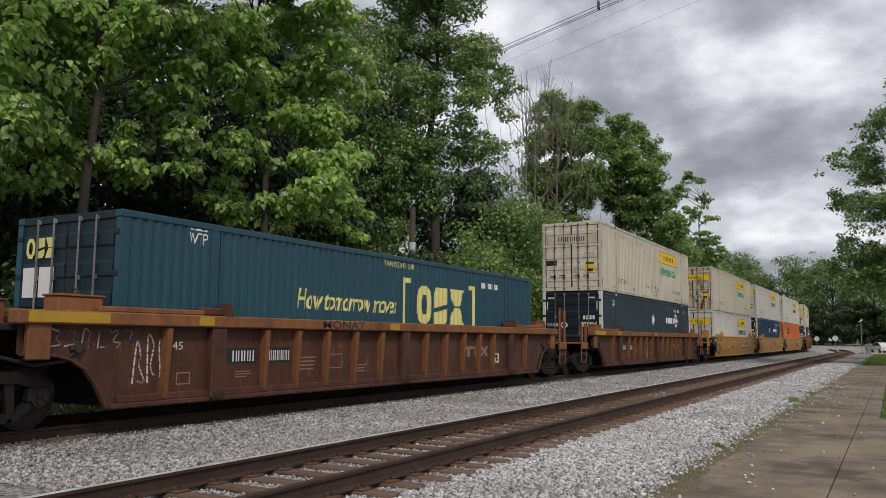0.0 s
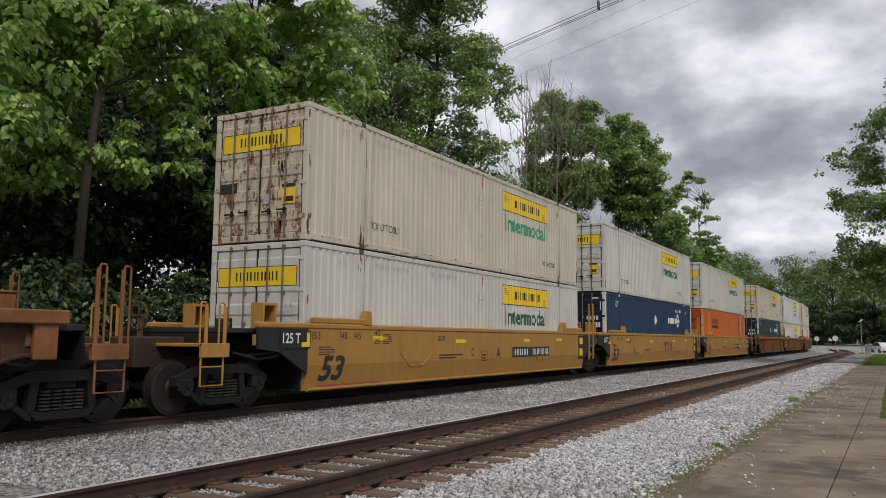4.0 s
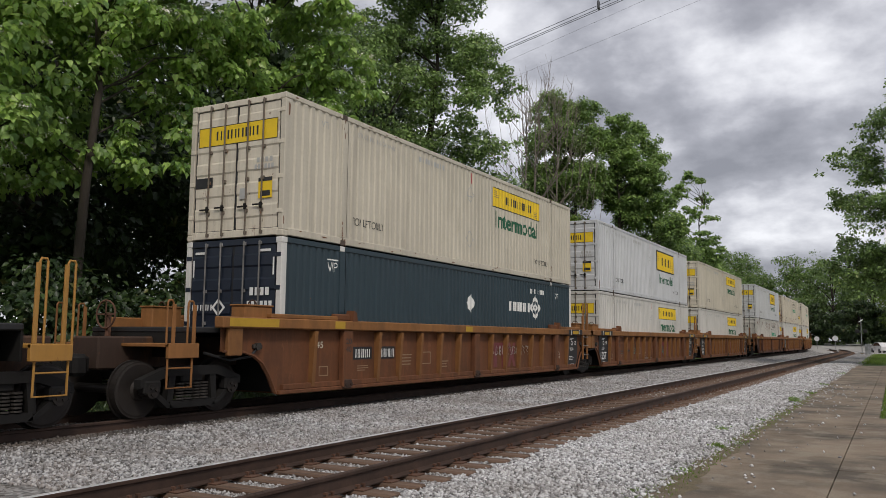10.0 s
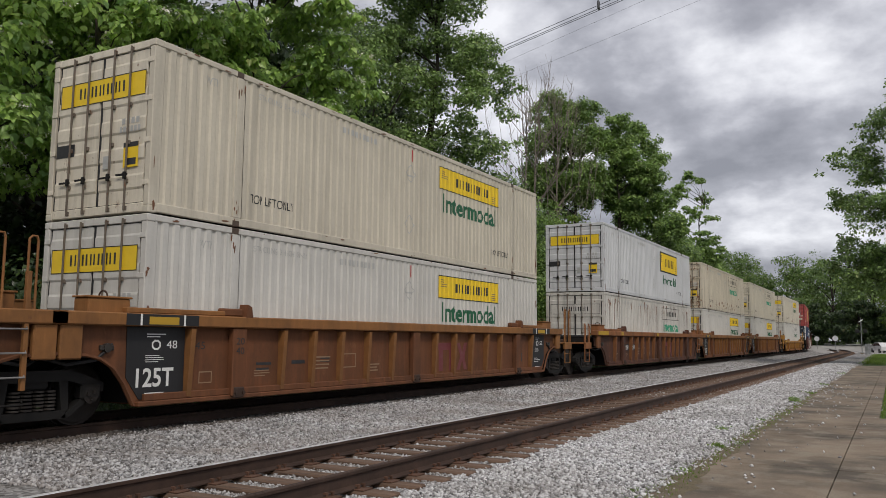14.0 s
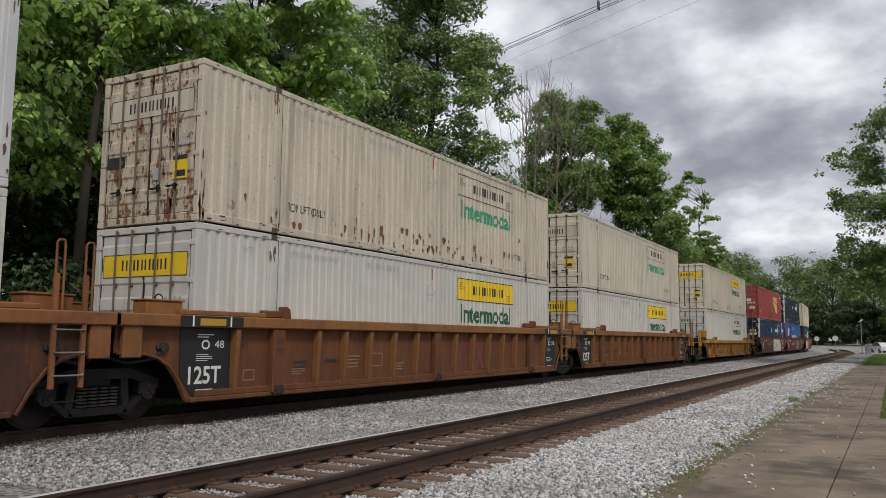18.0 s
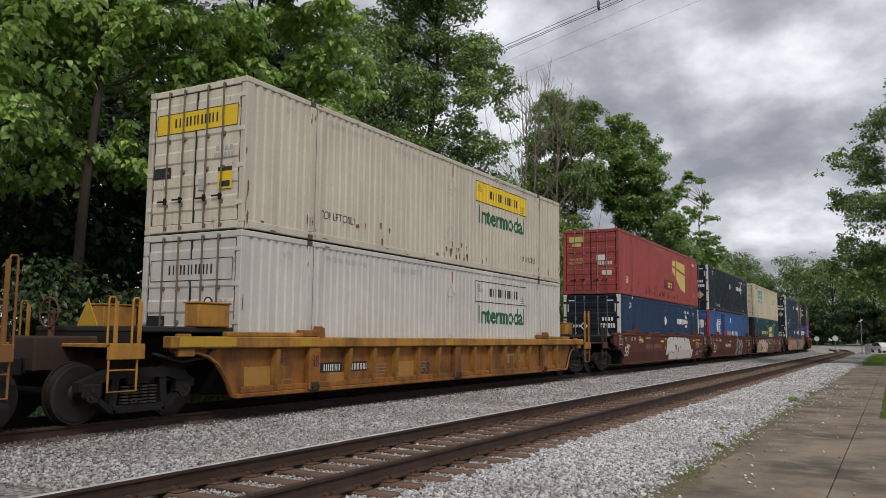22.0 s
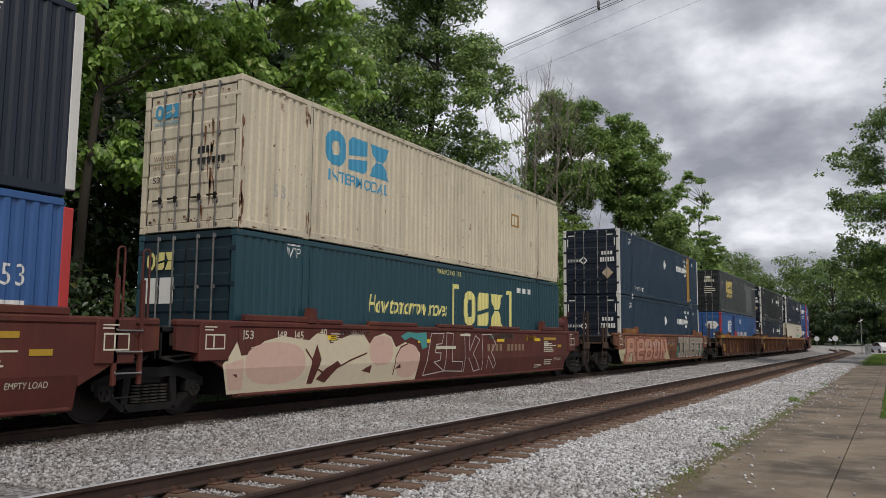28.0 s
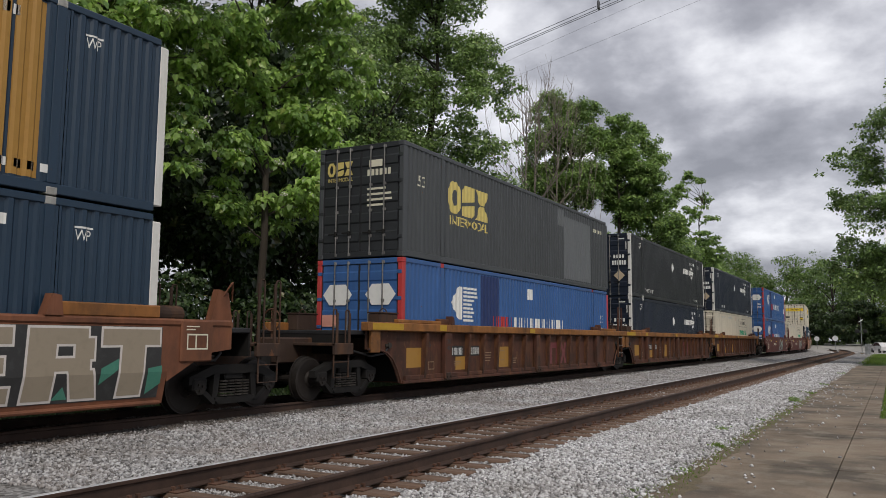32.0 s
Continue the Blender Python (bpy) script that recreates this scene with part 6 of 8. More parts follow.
def end_fittings(car, sy, kind, mat, ladder, joined, paint_m):
    """Platform, sill, guides, ladder and hand rails of one end (sy = -1 near, 1 far)."""
    e = sy * A
    reach = 1.55 if joined else 3.3
    lo, hi = sorted((e + sy * .12, e + sy * (1.75 if joined else 2.2)))
    deck_z = 1.50
    part("end_platform", MB().box((-1.30, lo, 1.40), (1.30, hi, deck_z), .02), M_DARK, car)
    # dark plates added over the truck to stand for shade between cars
    for y0 in (lo, hi - .04):
        part("drip_panel", MB().box((-1.28, y0, .98), (1.28, y0 + .04, 1.40)), M_TRUCK, car)
    lo, hi = sorted((e - sy * .3, e + sy * reach))
    part("centre_sill", MB().box((-.33, lo, .78), (.33, hi, 1.33), .03), M_TRUCK if joined else M_GRIME, car)
    rail_m = mat if mat in (M_CAR["yellow"], M_CHORD["amber"], M_CHORD["rustbrown"], M_CHORD["brown"]) else M_GRIME
    # bulkhead coloured near-black in place of the shade inside the arch
    part("bulkhead", MB().box((-1.34, min(e + sy * .06, e + sy * .12), .3), (1.34, max(e + sy * .06, e + sy * .12), 1.34), .01), M_TRUCK, car)
    for sx in (() if kind == "smooth" and paint_m is not M_CAR["yellow"] else (-.92, .92)):
        b0, b1 = sorted((e + sy * .55, e + sy * .95))
        if kind == "smooth":
            # upright pressed box, open towards the well
            part("stack_guide", MB().box((sx - .16, b0, deck_z), (sx + .16, b1, deck_z + .06), .01).box((sx - .16, b0, deck_z + .06), (sx + .16, b0 + .05, deck_z + .5), .008).box((sx - .16, b0 + .05, deck_z + .06), (sx - .12, b1 - .05, deck_z + .44))
                 .box((sx - .16, b1 - .05, deck_z + .06), (sx + .16, b1, deck_z + .5), .008).box((sx - .16, b0 + .05, deck_z + .44), (sx + .16, b1 - .05, deck_z + .5), .008), mat, car, "upright folded steel guide")
        else:
            c0, c1 = sorted((e + sy * .30, e + sy * 1.05))
            bx = 1.2 if sx > 0 else -1.2
            part("stack_guide", MB().box((bx - .17, c0, deck_z), (bx + .17, c1, deck_z + .40), .02).box((bx - .19, c0 - .02, deck_z + .40), (bx + .19, c1 + .02, deck_z + .43), .008), rail_m, car, "low steel box on the end platform")
            part("lift_ring", MB().tube([(bx + .1 * math.cos(k * math.pi / 6), (c0 + c1) / 2, deck_z + .42 + .1 * math.sin(k * math.pi / 6)) for k in range(7)], .014, 5), M_GRIME, car)
    # equipment hung on the end: hose, valve, brackets, cut lever
    for sx in (-1, 1):
        part("hose", MB().tube([(sx * 1.1, e + sy * .5, 1.36), (sx * 1.38, e + sy * .62, 1.2), (sx * 1.40, e + sy * .9, .98), (sx * 1.30, e + sy * 1.3, .92), (sx * 1.05, e + sy * 1.7, 1.05)], .026, 6), M_DARK, car, "black air hose")
        part("valve", MB().cyl((sx * 1.32, e + sy * .72, 1.16), (sx * 1.44, e + sy * .72, 1.16), .07, n=10).box((sx * 1.38 - .05, e + sy * .72 - .12, 1.12), (sx * 1.38 + .05, e + sy * .72 + .12, 1.2), .015), M_SPRING, car, "greasy brake valve")
        part("bracket", MB().box((sx * 1.36 - .04, min(e + sy * 1.2, e + sy * 1.5), 1.18), (sx * 1.36 + .04, max(e + sy * 1.2, e + sy * 1.5), 1.38), .012), rail_m, car)
    if kind == "smooth" and paint_m is not M_CAR["yellow"]:
        lo, hi = sorted((e + sy * .32, e + sy * 1.02))
        for sx in (-1, 1):
            part("control_box", MB().box((min(sx * 1.30, sx * 1.53), lo, .92), (max(sx * 1.30, sx * 1.53), hi, 1.60), .02), mat, car, "boxed end cover with a small label")
        small_print(part("box_print", car_marks(Flat().border(lo + A + .12, 1.12, hi + A - .12, 1.38, .025).rect(lo + A + .3, 1.15, lo + A + .33, 1.36).lines(lo + A + .1, 1.44, .3, .1, 2, .4), 1.534), K_PALE, car))
        if not joined and sy > 0:
            big = mat is M_CAR["maroon"]
            rx, rz, rr = (.75, 1.90, .22) if big else (.2, 1.72, .17)
            part("air_reservoir", MB().cyl((rx, e + .5, rz), (rx, e + 1.45, rz), rr, n=18).cyl((rx, e + .46, rz), (rx, e + .5, rz), rr * .7, rr, n=18).cyl((rx, e + 1.45, rz), (rx, e + 1.49, rz), rr, rr * .7, n=18), mat if big else M_GRIME, car, "rusty cylindrical air reservoir")
            part("valve_stand", MB().prism([(e + 1.6, 1.5), (e + 2.2, 1.5), (e + 2.05, 2.15), (e + 1.8, 2.2)], .7, .85).tube([(.8, e + 1.9, 2.0), (.95, e + 2.0, 2.3), (.8, e + 2.2, 2.35), (.7, e + 2.3, 2.0)], .02, 5), mat, car, "brake valve stand")
    # grab irons and pipe
    part("air_pipe", MB().tube([(1.2, e + sy * .2, 1.26), (1.32, e + sy * .5, 1.22), (1.3, e + sy * .9, 1.05), (1.1, e + sy * 1.5, .98)], .022, 6), M_SPRING, car)
    if not joined:
        lo, hi = sorted((e + sy * 2.9, e + sy * 3.45))
        part("coupler", MB().box((-.12, lo, .74), (.12, hi, 1.0), .03).box((-.22, min(e + sy * 3.35, e + sy * 3.62), .68), (.2, max(e + sy * 3.35, e + sy * 3.62), 1.04), .06), M_TRUCK, car, "dark iron knuckle coupler")
        lo, hi = sorted((e + sy * 2.2, e + sy * 2.85))
        part("end_step", MB().box((-1.45, lo, 1.16), (1.45, hi, 1.22), .01).box((1.38, lo, .98), (1.46, hi, 1.22), .01).box((-1.46, lo, .98), (-1.38, hi, 1.22), .01), rail_m, car, "end walkway")
        hr = 2.4 if sy > 0 else 1.92
        for sx in (-1.40, 1.40):
            part("hand_rail", MB().tube([(sx, e + sy * 2.3, 1.2), (sx, e + sy * 2.3, hr - .04), (sx, e + sy * 2.32, hr), (sx, e + sy * 2.40, hr), (sx, e + sy * 2.42, hr - .04), (sx, e + sy * 2.42, 1.2)], .018, 6)
                 .box((sx - .02, min(e + sy * 2.25, e + sy * 2.30), 1.0), (sx + .02, max(e + sy * 2.25, e + sy * 2.30), hr - .06), .006)
                 .tube([(sx, e + sy * 2.74, 1.2), (sx, e + sy * 2.74, hr - .04), (sx, e + sy * 2.76, hr), (sx, e + sy * 2.84, hr), (sx, e + sy * 2.86, hr - .04), (sx, e + sy * 2.86, 1.2)], .018, 6)
                 .box((sx - .02, min(e + sy * 2.69, e + sy * 2.74), 1.0), (sx + .02, max(e + sy * 2.69, e + sy * 2.74), hr - .06), .006), rail_m, car, "hand rail")
            part("sill_step", MB().tube([(sx, e + sy * 2.3, 1.2), (sx, e + sy * 2.3, .5), (sx, e + sy * 2.82, .5), (sx, e + sy * 2.82, 1.2)], .02, 6)
                 .cyl((sx, e + sy * 2.3, .82), (sx, e + sy * 2.82, .82), .014, n=6), rail_m, car, "step stirrup")
        if sy < 0 and paint_m is M_CAR["amber"]:
            part("warning_triangle", MB().add([(-.9, e - 1.7, 1.5), (-.35, e - 1.7, 1.5), (-.625, e - 1.7, 1.98), (-.9, e - 1.68, 1.5), (-.35, e - 1.68, 1.5), (-.625, e - 1.68, 1.98)], [(0, 1, 2), (5, 4, 3), (0, 3, 4, 1), (1, 4, 5, 2), (2, 5, 3, 0)]), K_AMB, car, "yellow triangular plate")
        if sy < 0:
            part("brake_wheel", MB().tube([(-.7 + .25 * math.cos(k * math.pi / 10), e - 2.38, 1.72 + .25 * math.sin(k * math.pi / 10)) for k in range(21)], .018, 5)
                 .box((-.94, e - 2.385, 1.705), (-.46, e - 2.375, 1.735)).box((-.715, e - 2.385, 1.48), (-.685, e - 2.375, 1.96)).box((-.74, e - 2.36, 1.2), (-.66, e - 2.28, 1.75), .01), M_PLATE, car, "rusty hand brake wheel")
    if ladder:
        la, lb = sorted((e + sy * .66, e + sy * 1.13))
        for sx in (-1.50, 1.50):
            for q in (la, lb):
                part("ladder_rail", MB().box((sx - .03, q - .035, .60), (sx + .03, q + .035, 2.2), .006)
                     .tube([(sx, q - .02, 2.0), (sx, q - .02, 2.64), (sx, q + .02, 2.68), (sx, q + .09, 2.68), (sx, q + .11, 2.62), (sx, q + .11, 1.55)], .018, 6), paint_m, car, "ladder rail with grab loop")
            for z in (.42, .78, 1.1, 1.42):
                part("rung", MB().tube([(sx, la, z + .05), (sx + .05 * (1 if sx > 0 else -1), la, z), (sx + .05 * (1 if sx > 0 else -1), lb, z), (sx, lb, z + .05)], .014, 6), M_RODS if z > .5 else M_TRUCK, car)


def arch(sy, e, joined, top):
    """Outline of one end of a ribbed side, from the sill up over the truck."""
    return [(e + sy * y, z) for y, z in ((.22, .28), (.42, .62), (.62, .86), (.86, 1.00), (1.1, 1.06), (1.62, 1.08), (1.62, top))]


def ribbed_car(name, label, mat, chord, joined, marks, plates, top=1.49):
    car = new(name)
    tagged(car, label, "well car", "well cars of the train")
    for sx in (1, -1):
        x0, x1 = sorted((sx * 1.35, sx * 1.375))
        pts = arch(1, A, 0, top) + arch(-1, -A, 0, top)[::-1]
        part("side_sheet", MB().prism(pts, x0, x1), mat, car)
        lo, hi = sorted((sx * 1.32, sx * 1.545))
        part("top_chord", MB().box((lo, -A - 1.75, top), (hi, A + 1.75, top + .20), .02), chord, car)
        lo, hi = sorted((sx * 1.36, sx * 1.47))
        part("side_sill", MB().box((lo, -A - .15, .25), (hi, A + .15, .33), .015).box((lo, -A - .02, .33), (hi - (.02 if sx > 0 else -.0), A + .02, .44), .012), mat, car)
        for q in (1, -1):
            # curved flange round the wheel arch
            a = arch(q, q * A, 0, top)[:6]
            part("arch_flange", MB().tube([(sx * 1.44, y, z) for y, z in a], .03, 5), mat, car)
        half = (.87, 3.2, 4.12, 5.06, 6.06, 7.08)
        for y in [v for h in half for v in (h, 2 * A - h)]:
            yy = y - A

            def rib():
                xa, xb, xc = sx * 1.375, sx * 1.46, sx * 1.53
                m = MB()
                for w0, w1 in ((-.05, -.036), (.036, .05)):
                    pts = [(xa, w0, .36), (xb, w0, .36), (xc, w0, top - .03), (xa, w0, top - .03)]
                    v = pts + [(p[0], w1, p[2]) for p in pts]
                    m.add(v, [(0, 1, 2, 3), (7, 6, 5, 4), (0, 4, 5, 1), (1, 5, 6, 2), (2, 6, 7, 3), (3, 7, 4, 0)])
                v = [(xb, -.036, .36), (xc, -.036, top - .03), (xc, .036, top - .03), (xb, .036, .36)]
                v += [(p[0] - sx * .012, p[1], p[2]) for p in v]
                m.add(v, [(0, 1, 2, 3), (7, 6, 5, 4), (0, 4, 5, 1), (1, 5, 6, 2), (2, 6, 7, 3), (3, 7, 4, 0)])
                return m
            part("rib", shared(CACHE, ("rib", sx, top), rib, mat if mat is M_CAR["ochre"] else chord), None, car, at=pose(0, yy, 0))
        for y in (1.98, A, 2 * A - 1.98):
            part("foot_bracket", MB().box((min(sx * 1.47, sx * 1.535), y - A - .13, .27), (max(sx * 1.47, sx * 1.535), y - A + .13, .46), .02).cyl((sx * 1.52, y - A - .09, .36), (sx * 1.56, y - A - .09, .36), .035, n=8).cyl((sx * 1.52, y - A + .09, .36), (sx * 1.56, y - A + .09, .36), .035, n=8), M_GRIME, car)
            w = .17 if y != A else .15
            part("main_post", MB().box((min(sx * 1.375, sx * 1.515), y - A - w, .30), (max(sx * 1.375, sx * 1.515), y - A + w, top - .005), .018), mat, car)
        for y in (1.98, 2 * A - 1.98):
            part("corner_guide", MB().box((min(sx * 1.33, sx * 1.47), y - A - .42, top + .20), (max(sx * 1.33, sx * 1.47), y - A + .10, top + .34), .025)
                 .prism([(y - A + .1, top + .19), (y - A + .28, top + .19), (y - A + .24, top + .38), (y - A + .14, top + .42)], *sorted((sx * 1.34, sx * 1.54))), mat, car, "hinged corner guide")
        for q in (-1, 1):
            lo, hi = sorted((q * (A + 1.2), q * (A + 1.62)))
            lo2, hi2 = sorted((q * (A + .45), q * (A - 1.62)))
            part("end_rail", MB().box((min(sx * 1.34, sx * 1.49), lo2, top + .20), (max(sx * 1.34, sx * 1.49), hi2, top + .285), .015), chord, car, "raised rail along the container's end")
            part("end_post", MB().box((min(sx * 1.40, sx * 1.50), lo + .06, 1.0), (max(sx * 1.40, sx * 1.50), hi, top + .01), .02), chord, car)
    if plates:
        for q in plates:
            pts = [(q * (A - .80), .36), (q * (A + .08), .36), (q * (A + .34), .70), (q * (A + .36), top - .01), (q * (A - .80), top - .01)]
            part("stencil_panel", MB().prism(pts if q < 0 else pts[::-1], 1.376, 1.392), M_DARK, car, "black stencilled panel")
            o = A + q * A
            mid = o - q * .22
            small_print(part("panel_print", car_marks(Flat().lines(mid - .22, .93, .4, .13, 4, .28).lines(mid - .2, 1.32, .4, .08, 2, .4).lines(mid - .2, .40, .4, .08, 2, .35).text("48" if q < 0 else "53", mid + .2, 1.14, .22, .13).octa(mid - .10, 1.12, .18, .16, .03), 1.397), K_WHITE, car))
            if q > 0:
                small_print(part("panel_print", car_marks(Flat().lines(mid - .3, .60, .5, .16, 3, .3, 8), 1.398), K_WHITE, car))
            else:
                small_print(part("load_lettering", car_marks(Flat().text("125T", mid - .38, .54, .74, .3, 0, .02), 1.398), K_WHITE, car, "white lettering"))
            part("chord_panel", car_marks(Flat().rect(mid - .73, top + .012, mid + .73, top + .188), 1.548), M_DARK, car, "black painted chord end")
            part("reflector_stripe", car_marks(Flat().rect(mid - .3, top + .03, mid + .3, top + .15), 1.551), K_AMB, car, "yellow reflector")
            small_print(part("chord_mark", car_marks(Flat().rect(mid - .47, top + .012, mid - .43, top + .188).rect(mid + .40, top + .012, mid + .44, top + .188), 1.551), K_WHITE, car, "white marker line"))
    part("well_floor", MB().box((-1.3, -A + .05, .26), (1.3, A - .05, .36), .01), mat, car)
    for (nm, flat, m, x, lab) in marks:
        small_print(part(nm, car_marks(flat(), x), m, car, lab))
    return car


FOLD = .78                     # height of the fold along a smooth side


def fold_marks(flat, x):
    """Marks on a smooth side: cut along the fold and bent in below it."""
    mb = MB()
    for k, f in enumerate(flat.f):
        p = [flat.v[i] for i in f]
        xk = x + (k % 24) * .00012
        for low in (False, True):
            out = []
            for a, b in zip(p, p[1:] + p[:1]):
                ia, ib = (a[1] <= FOLD) == low, (b[1] <= FOLD) == low
                if ia:
                    out.append(a)
                if ia != ib:
                    t = (FOLD - a[1]) / (b[1] - a[1])
                    out.append((a[0] + (b[0] - a[0]) * t, FOLD))
            if len(out) > 2:
                mb.add([(xk - max(0, FOLD - v) * .2, u - A, v) for u, v in out], [tuple(range(len(out)))])
    return mb


def car_marks(flat, x):
    if 1.5 < x < 1.53 and min(v for u, v in flat.v) < FOLD:
        return fold_marks(flat, x)
    mb = MB()
    if len(flat.f) > 60:
        mb.v = [(x, u - A, v) for u, v in flat.v]
        mb.f = list(flat.f)
    else:
        # strokes that cross lie a hair above one another
        for k, f in enumerate(flat.f):
            mb.add([(x + (k % 24) * .00012, flat.v[i][0] - A, flat.v[i][1]) for i in f], [tuple(range(len(f)))])
    return mb


def smooth_car(name, label, mat, joined, marks, black_ends):
    car = new(name)
    tagged(car, label, "well car", "well cars of the train")
    for sx in (1, -1):
        # plain side, folded in along its foot
        sec = [(1.50, 1.50), (1.50, FOLD), (1.40, .28), (1.32, .28), (1.32, 1.50)]
        ya, yb = -A - .08, A + .08
        mb = MB()
        vs = [(sx * x, y, z) for y in (ya, yb) for x, z in sec]
        mb.add(vs, [(0, 1, 6, 5), (1, 2, 7, 6), (2, 3, 8, 7), (3, 4, 9, 8), (4, 0, 5, 9), (4, 3, 2, 1, 0), (5, 6, 7, 8, 9)])
        part("side_sheet", mb, mat, car)
        lo, hi = sorted((sx * 1.34, sx * 1.515))
        part("top_chord", MB().box((lo, -A - 1.5, 1.5), (hi, A + 1.5, 1.62), .03), mat, car)
        for q in (-1, 1):
            e = q * A
            pts = [(e + q * .08, .62), (e + q * .9, 1.05), (e + q * 1.5, 1.12), (e + q * 1.5, 1.5), (e + q * .08, 1.5)]
            part("end_gusset", MB().prism(pts if q > 0 else pts[::-1], *sorted((sx * 1.42, sx * 1.49))), M_DARK if black_ends else mat, car, "end gusset plate over the truck")
            part("side_flap", MB().box((min(sx * 1.36, sx * 1.5), min(e - q * .1, e - q * 1.95), 1.62), (max(sx * 1.36, sx * 1.5), max(e - q * .1, e - q * 1.95), 1.74 if mat is not M_CAR["rose"] else 1.82), .02), M_CHORD["ochre"] if mat is M_CAR["rose"] else mat, car, "raised chord at the container end")
            part("corner_guide", MB().prism([(e - q * 1.98 - .14, 1.62), (e - q * 1.98 + .14, 1.62), (e - q * 1.98 + .10, 1.9), (e - q * 1.98 - .04, 1.92)], *sorted((sx * 1.36, sx * 1.53))), mat, car, "hinged corner guide")
        part("foot_rail", MB().cyl((sx * 1.42, -A, .3), (sx * 1.42, A, .3), .035, n=8), mat, car)
        for y in (4.1, 2 * A - 4.1) if mat is M_CAR["yellow"] else ():
            for q in (-1, 1):
                part("lifting_strap", MB().tube([(sx * 1.5, y - A + q * .75, .98), (sx * 1.49, y - A + q * .3, .68), (sx * 1.49, y - A + q * .1, .68), (sx * 1.5, y - A + q * .08, .8)], .02, 5), mat, car)
        if mat is M_CAR["maroon"]:
            for y0, y1 in ((2.2, 3.0), (4.0, 6.05), (7.1, 9.07), (10.2, 12.2)):
                part("chord_flap", MB().box((min(sx * 1.40, sx * 1.525), y0 - A, 1.60), (max(sx * 1.40, sx * 1.525), y1 - A, 1.70), .025), mat, car, "raised flap on the chord")
    part("well_floor", MB().box((-1.3, -A + .05, .28), (1.3, A - .05, .36), .01), mat, car)
    small_print(part("reflector", car_marks(Flat().rect(2.2, 1.28, 2.8, 1.38).rect(6.1, 1.22, 6.7, 1.31).rect(10.6, 1.25, 11.1, 1.33).rect(13.4, 1.27, 13.9, 1.36), 1.504), K_YEL, car, "yellow reflector"))
    small_print(part("size_print", car_marks(Flat().text("53", .08, 1.30, .22, .15).text("48", 1.0, 1.30, .22, .15).text("45", 1.5, 1.30, .22, .15).text("40", 2.25, 1.38, .22, .13).text("20", 2.25, 1.2, .22, .13)
         .rect(.04, 1.28, .06, 1.46).rect(.96, 1.28, .98, 1.46).rect(1.46, 1.28, 1.48, 1.46).lines(.25, .98, .6, .2, 4, .4).lines(2.6, 1.2, .4, .25, 5, .4), 1.504), K_BLACK if mat is M_CAR["yellow"] else K_PALE, car))
    if mat is M_CAR["maroon"]:
        small_print(part("notice_print", car_marks(Flat().lines(14.2, .92, 1.15, .32, 5, .42, 9).lines(14.3, .50, .9, .2, 3, .45, 4).text("EMPTY LOAD", 15.15, .62, .62, .09), 1.508), K_PALE, car, "pale stencilled notices"))
        part("notice_reflector", car_marks(Flat().rect(14.2, 1.30, 15.3, 1.39).rect(15.45, 1.06, 15.8, 1.15), 1.508), K_AMB, car, "yellow reflector")
    if black_ends:
        part("end_panel", car_marks(Flat().rect(-.92, 1.12, -.02, 1.46), 1.508), M_DARK, car, "black end panel")
        part("end_panel", car_marks(Flat().poly([(15.62, .62), (16.22, .62), (16.22, 1.48), (15.62, 1.48)]), 1.508), M_DARK, car, "black end panel")
        small_print(part("load_lettering", car_marks(Flat().text("125 T", -.86, 1.22, .52, .2, 0, .02), 1.512), K_WHITE, car, "white lettering"))
        small_print(part("end_reflector", car_marks(Flat().rect(-.3, 1.15, -.05, 1.24).rect(-.14, 1.24, -.05, 1.43).rect(15.72, 1.16, 16.05, 1.40).rect(15.70, .74, 16.03, 1.0), 1.512), K_YEL, car, "yellow reflector"))
    for (nm, flat, m, x, lab) in marks:
        small_print(part(nm, car_marks(flat(), x), m, car, lab))
    return car


def _pts(flat):
    return flat.v, flat.f


X_B, X_A = 1.506, 1.379
NUM = lambda u, v, w=1.2, n=9: (lambda: Flat().bars(u, v, w, .2, n, .35, (4,)))
K_AMB = ink("decal_amber", (0.45, 0.27, 0.02), 0.4)
CHORD_YEL = lambda tp: ("chord_patch", lambda: Flat().rect(-1.6, tp + .03, -.3, tp + .18).rect(1.45, tp + .03, 1.8, tp + .18).rect(7.3, tp + .03, 7.7, tp + .17), K_AMB, 1.549, "yellow patch")
MARKS_YEL = [("size_lettering", lambda: Flat().text("53", .3, .45, .85, .52, .2, .03), K_BLACK, X_B, "large black lettering"),
             ("red_mark", lambda: Flat().portal(8.75, .75, 1.75, .48), K_WINE, X_B, "wine red block mark"),
             ("print", lambda: Flat().lines(5.2, .82, 1.4, .14, 2, .5).text("C", 7.0, .86, .16, .22).lines(2.6, 1.25, .4, .2, 4, .4), K_BLACK, X_B, ""),
             ("foot_stripe", lambda: Flat().rect(.3, .345, 2.6, .375), K_BRICK, 1.43, "red foot stripe")]

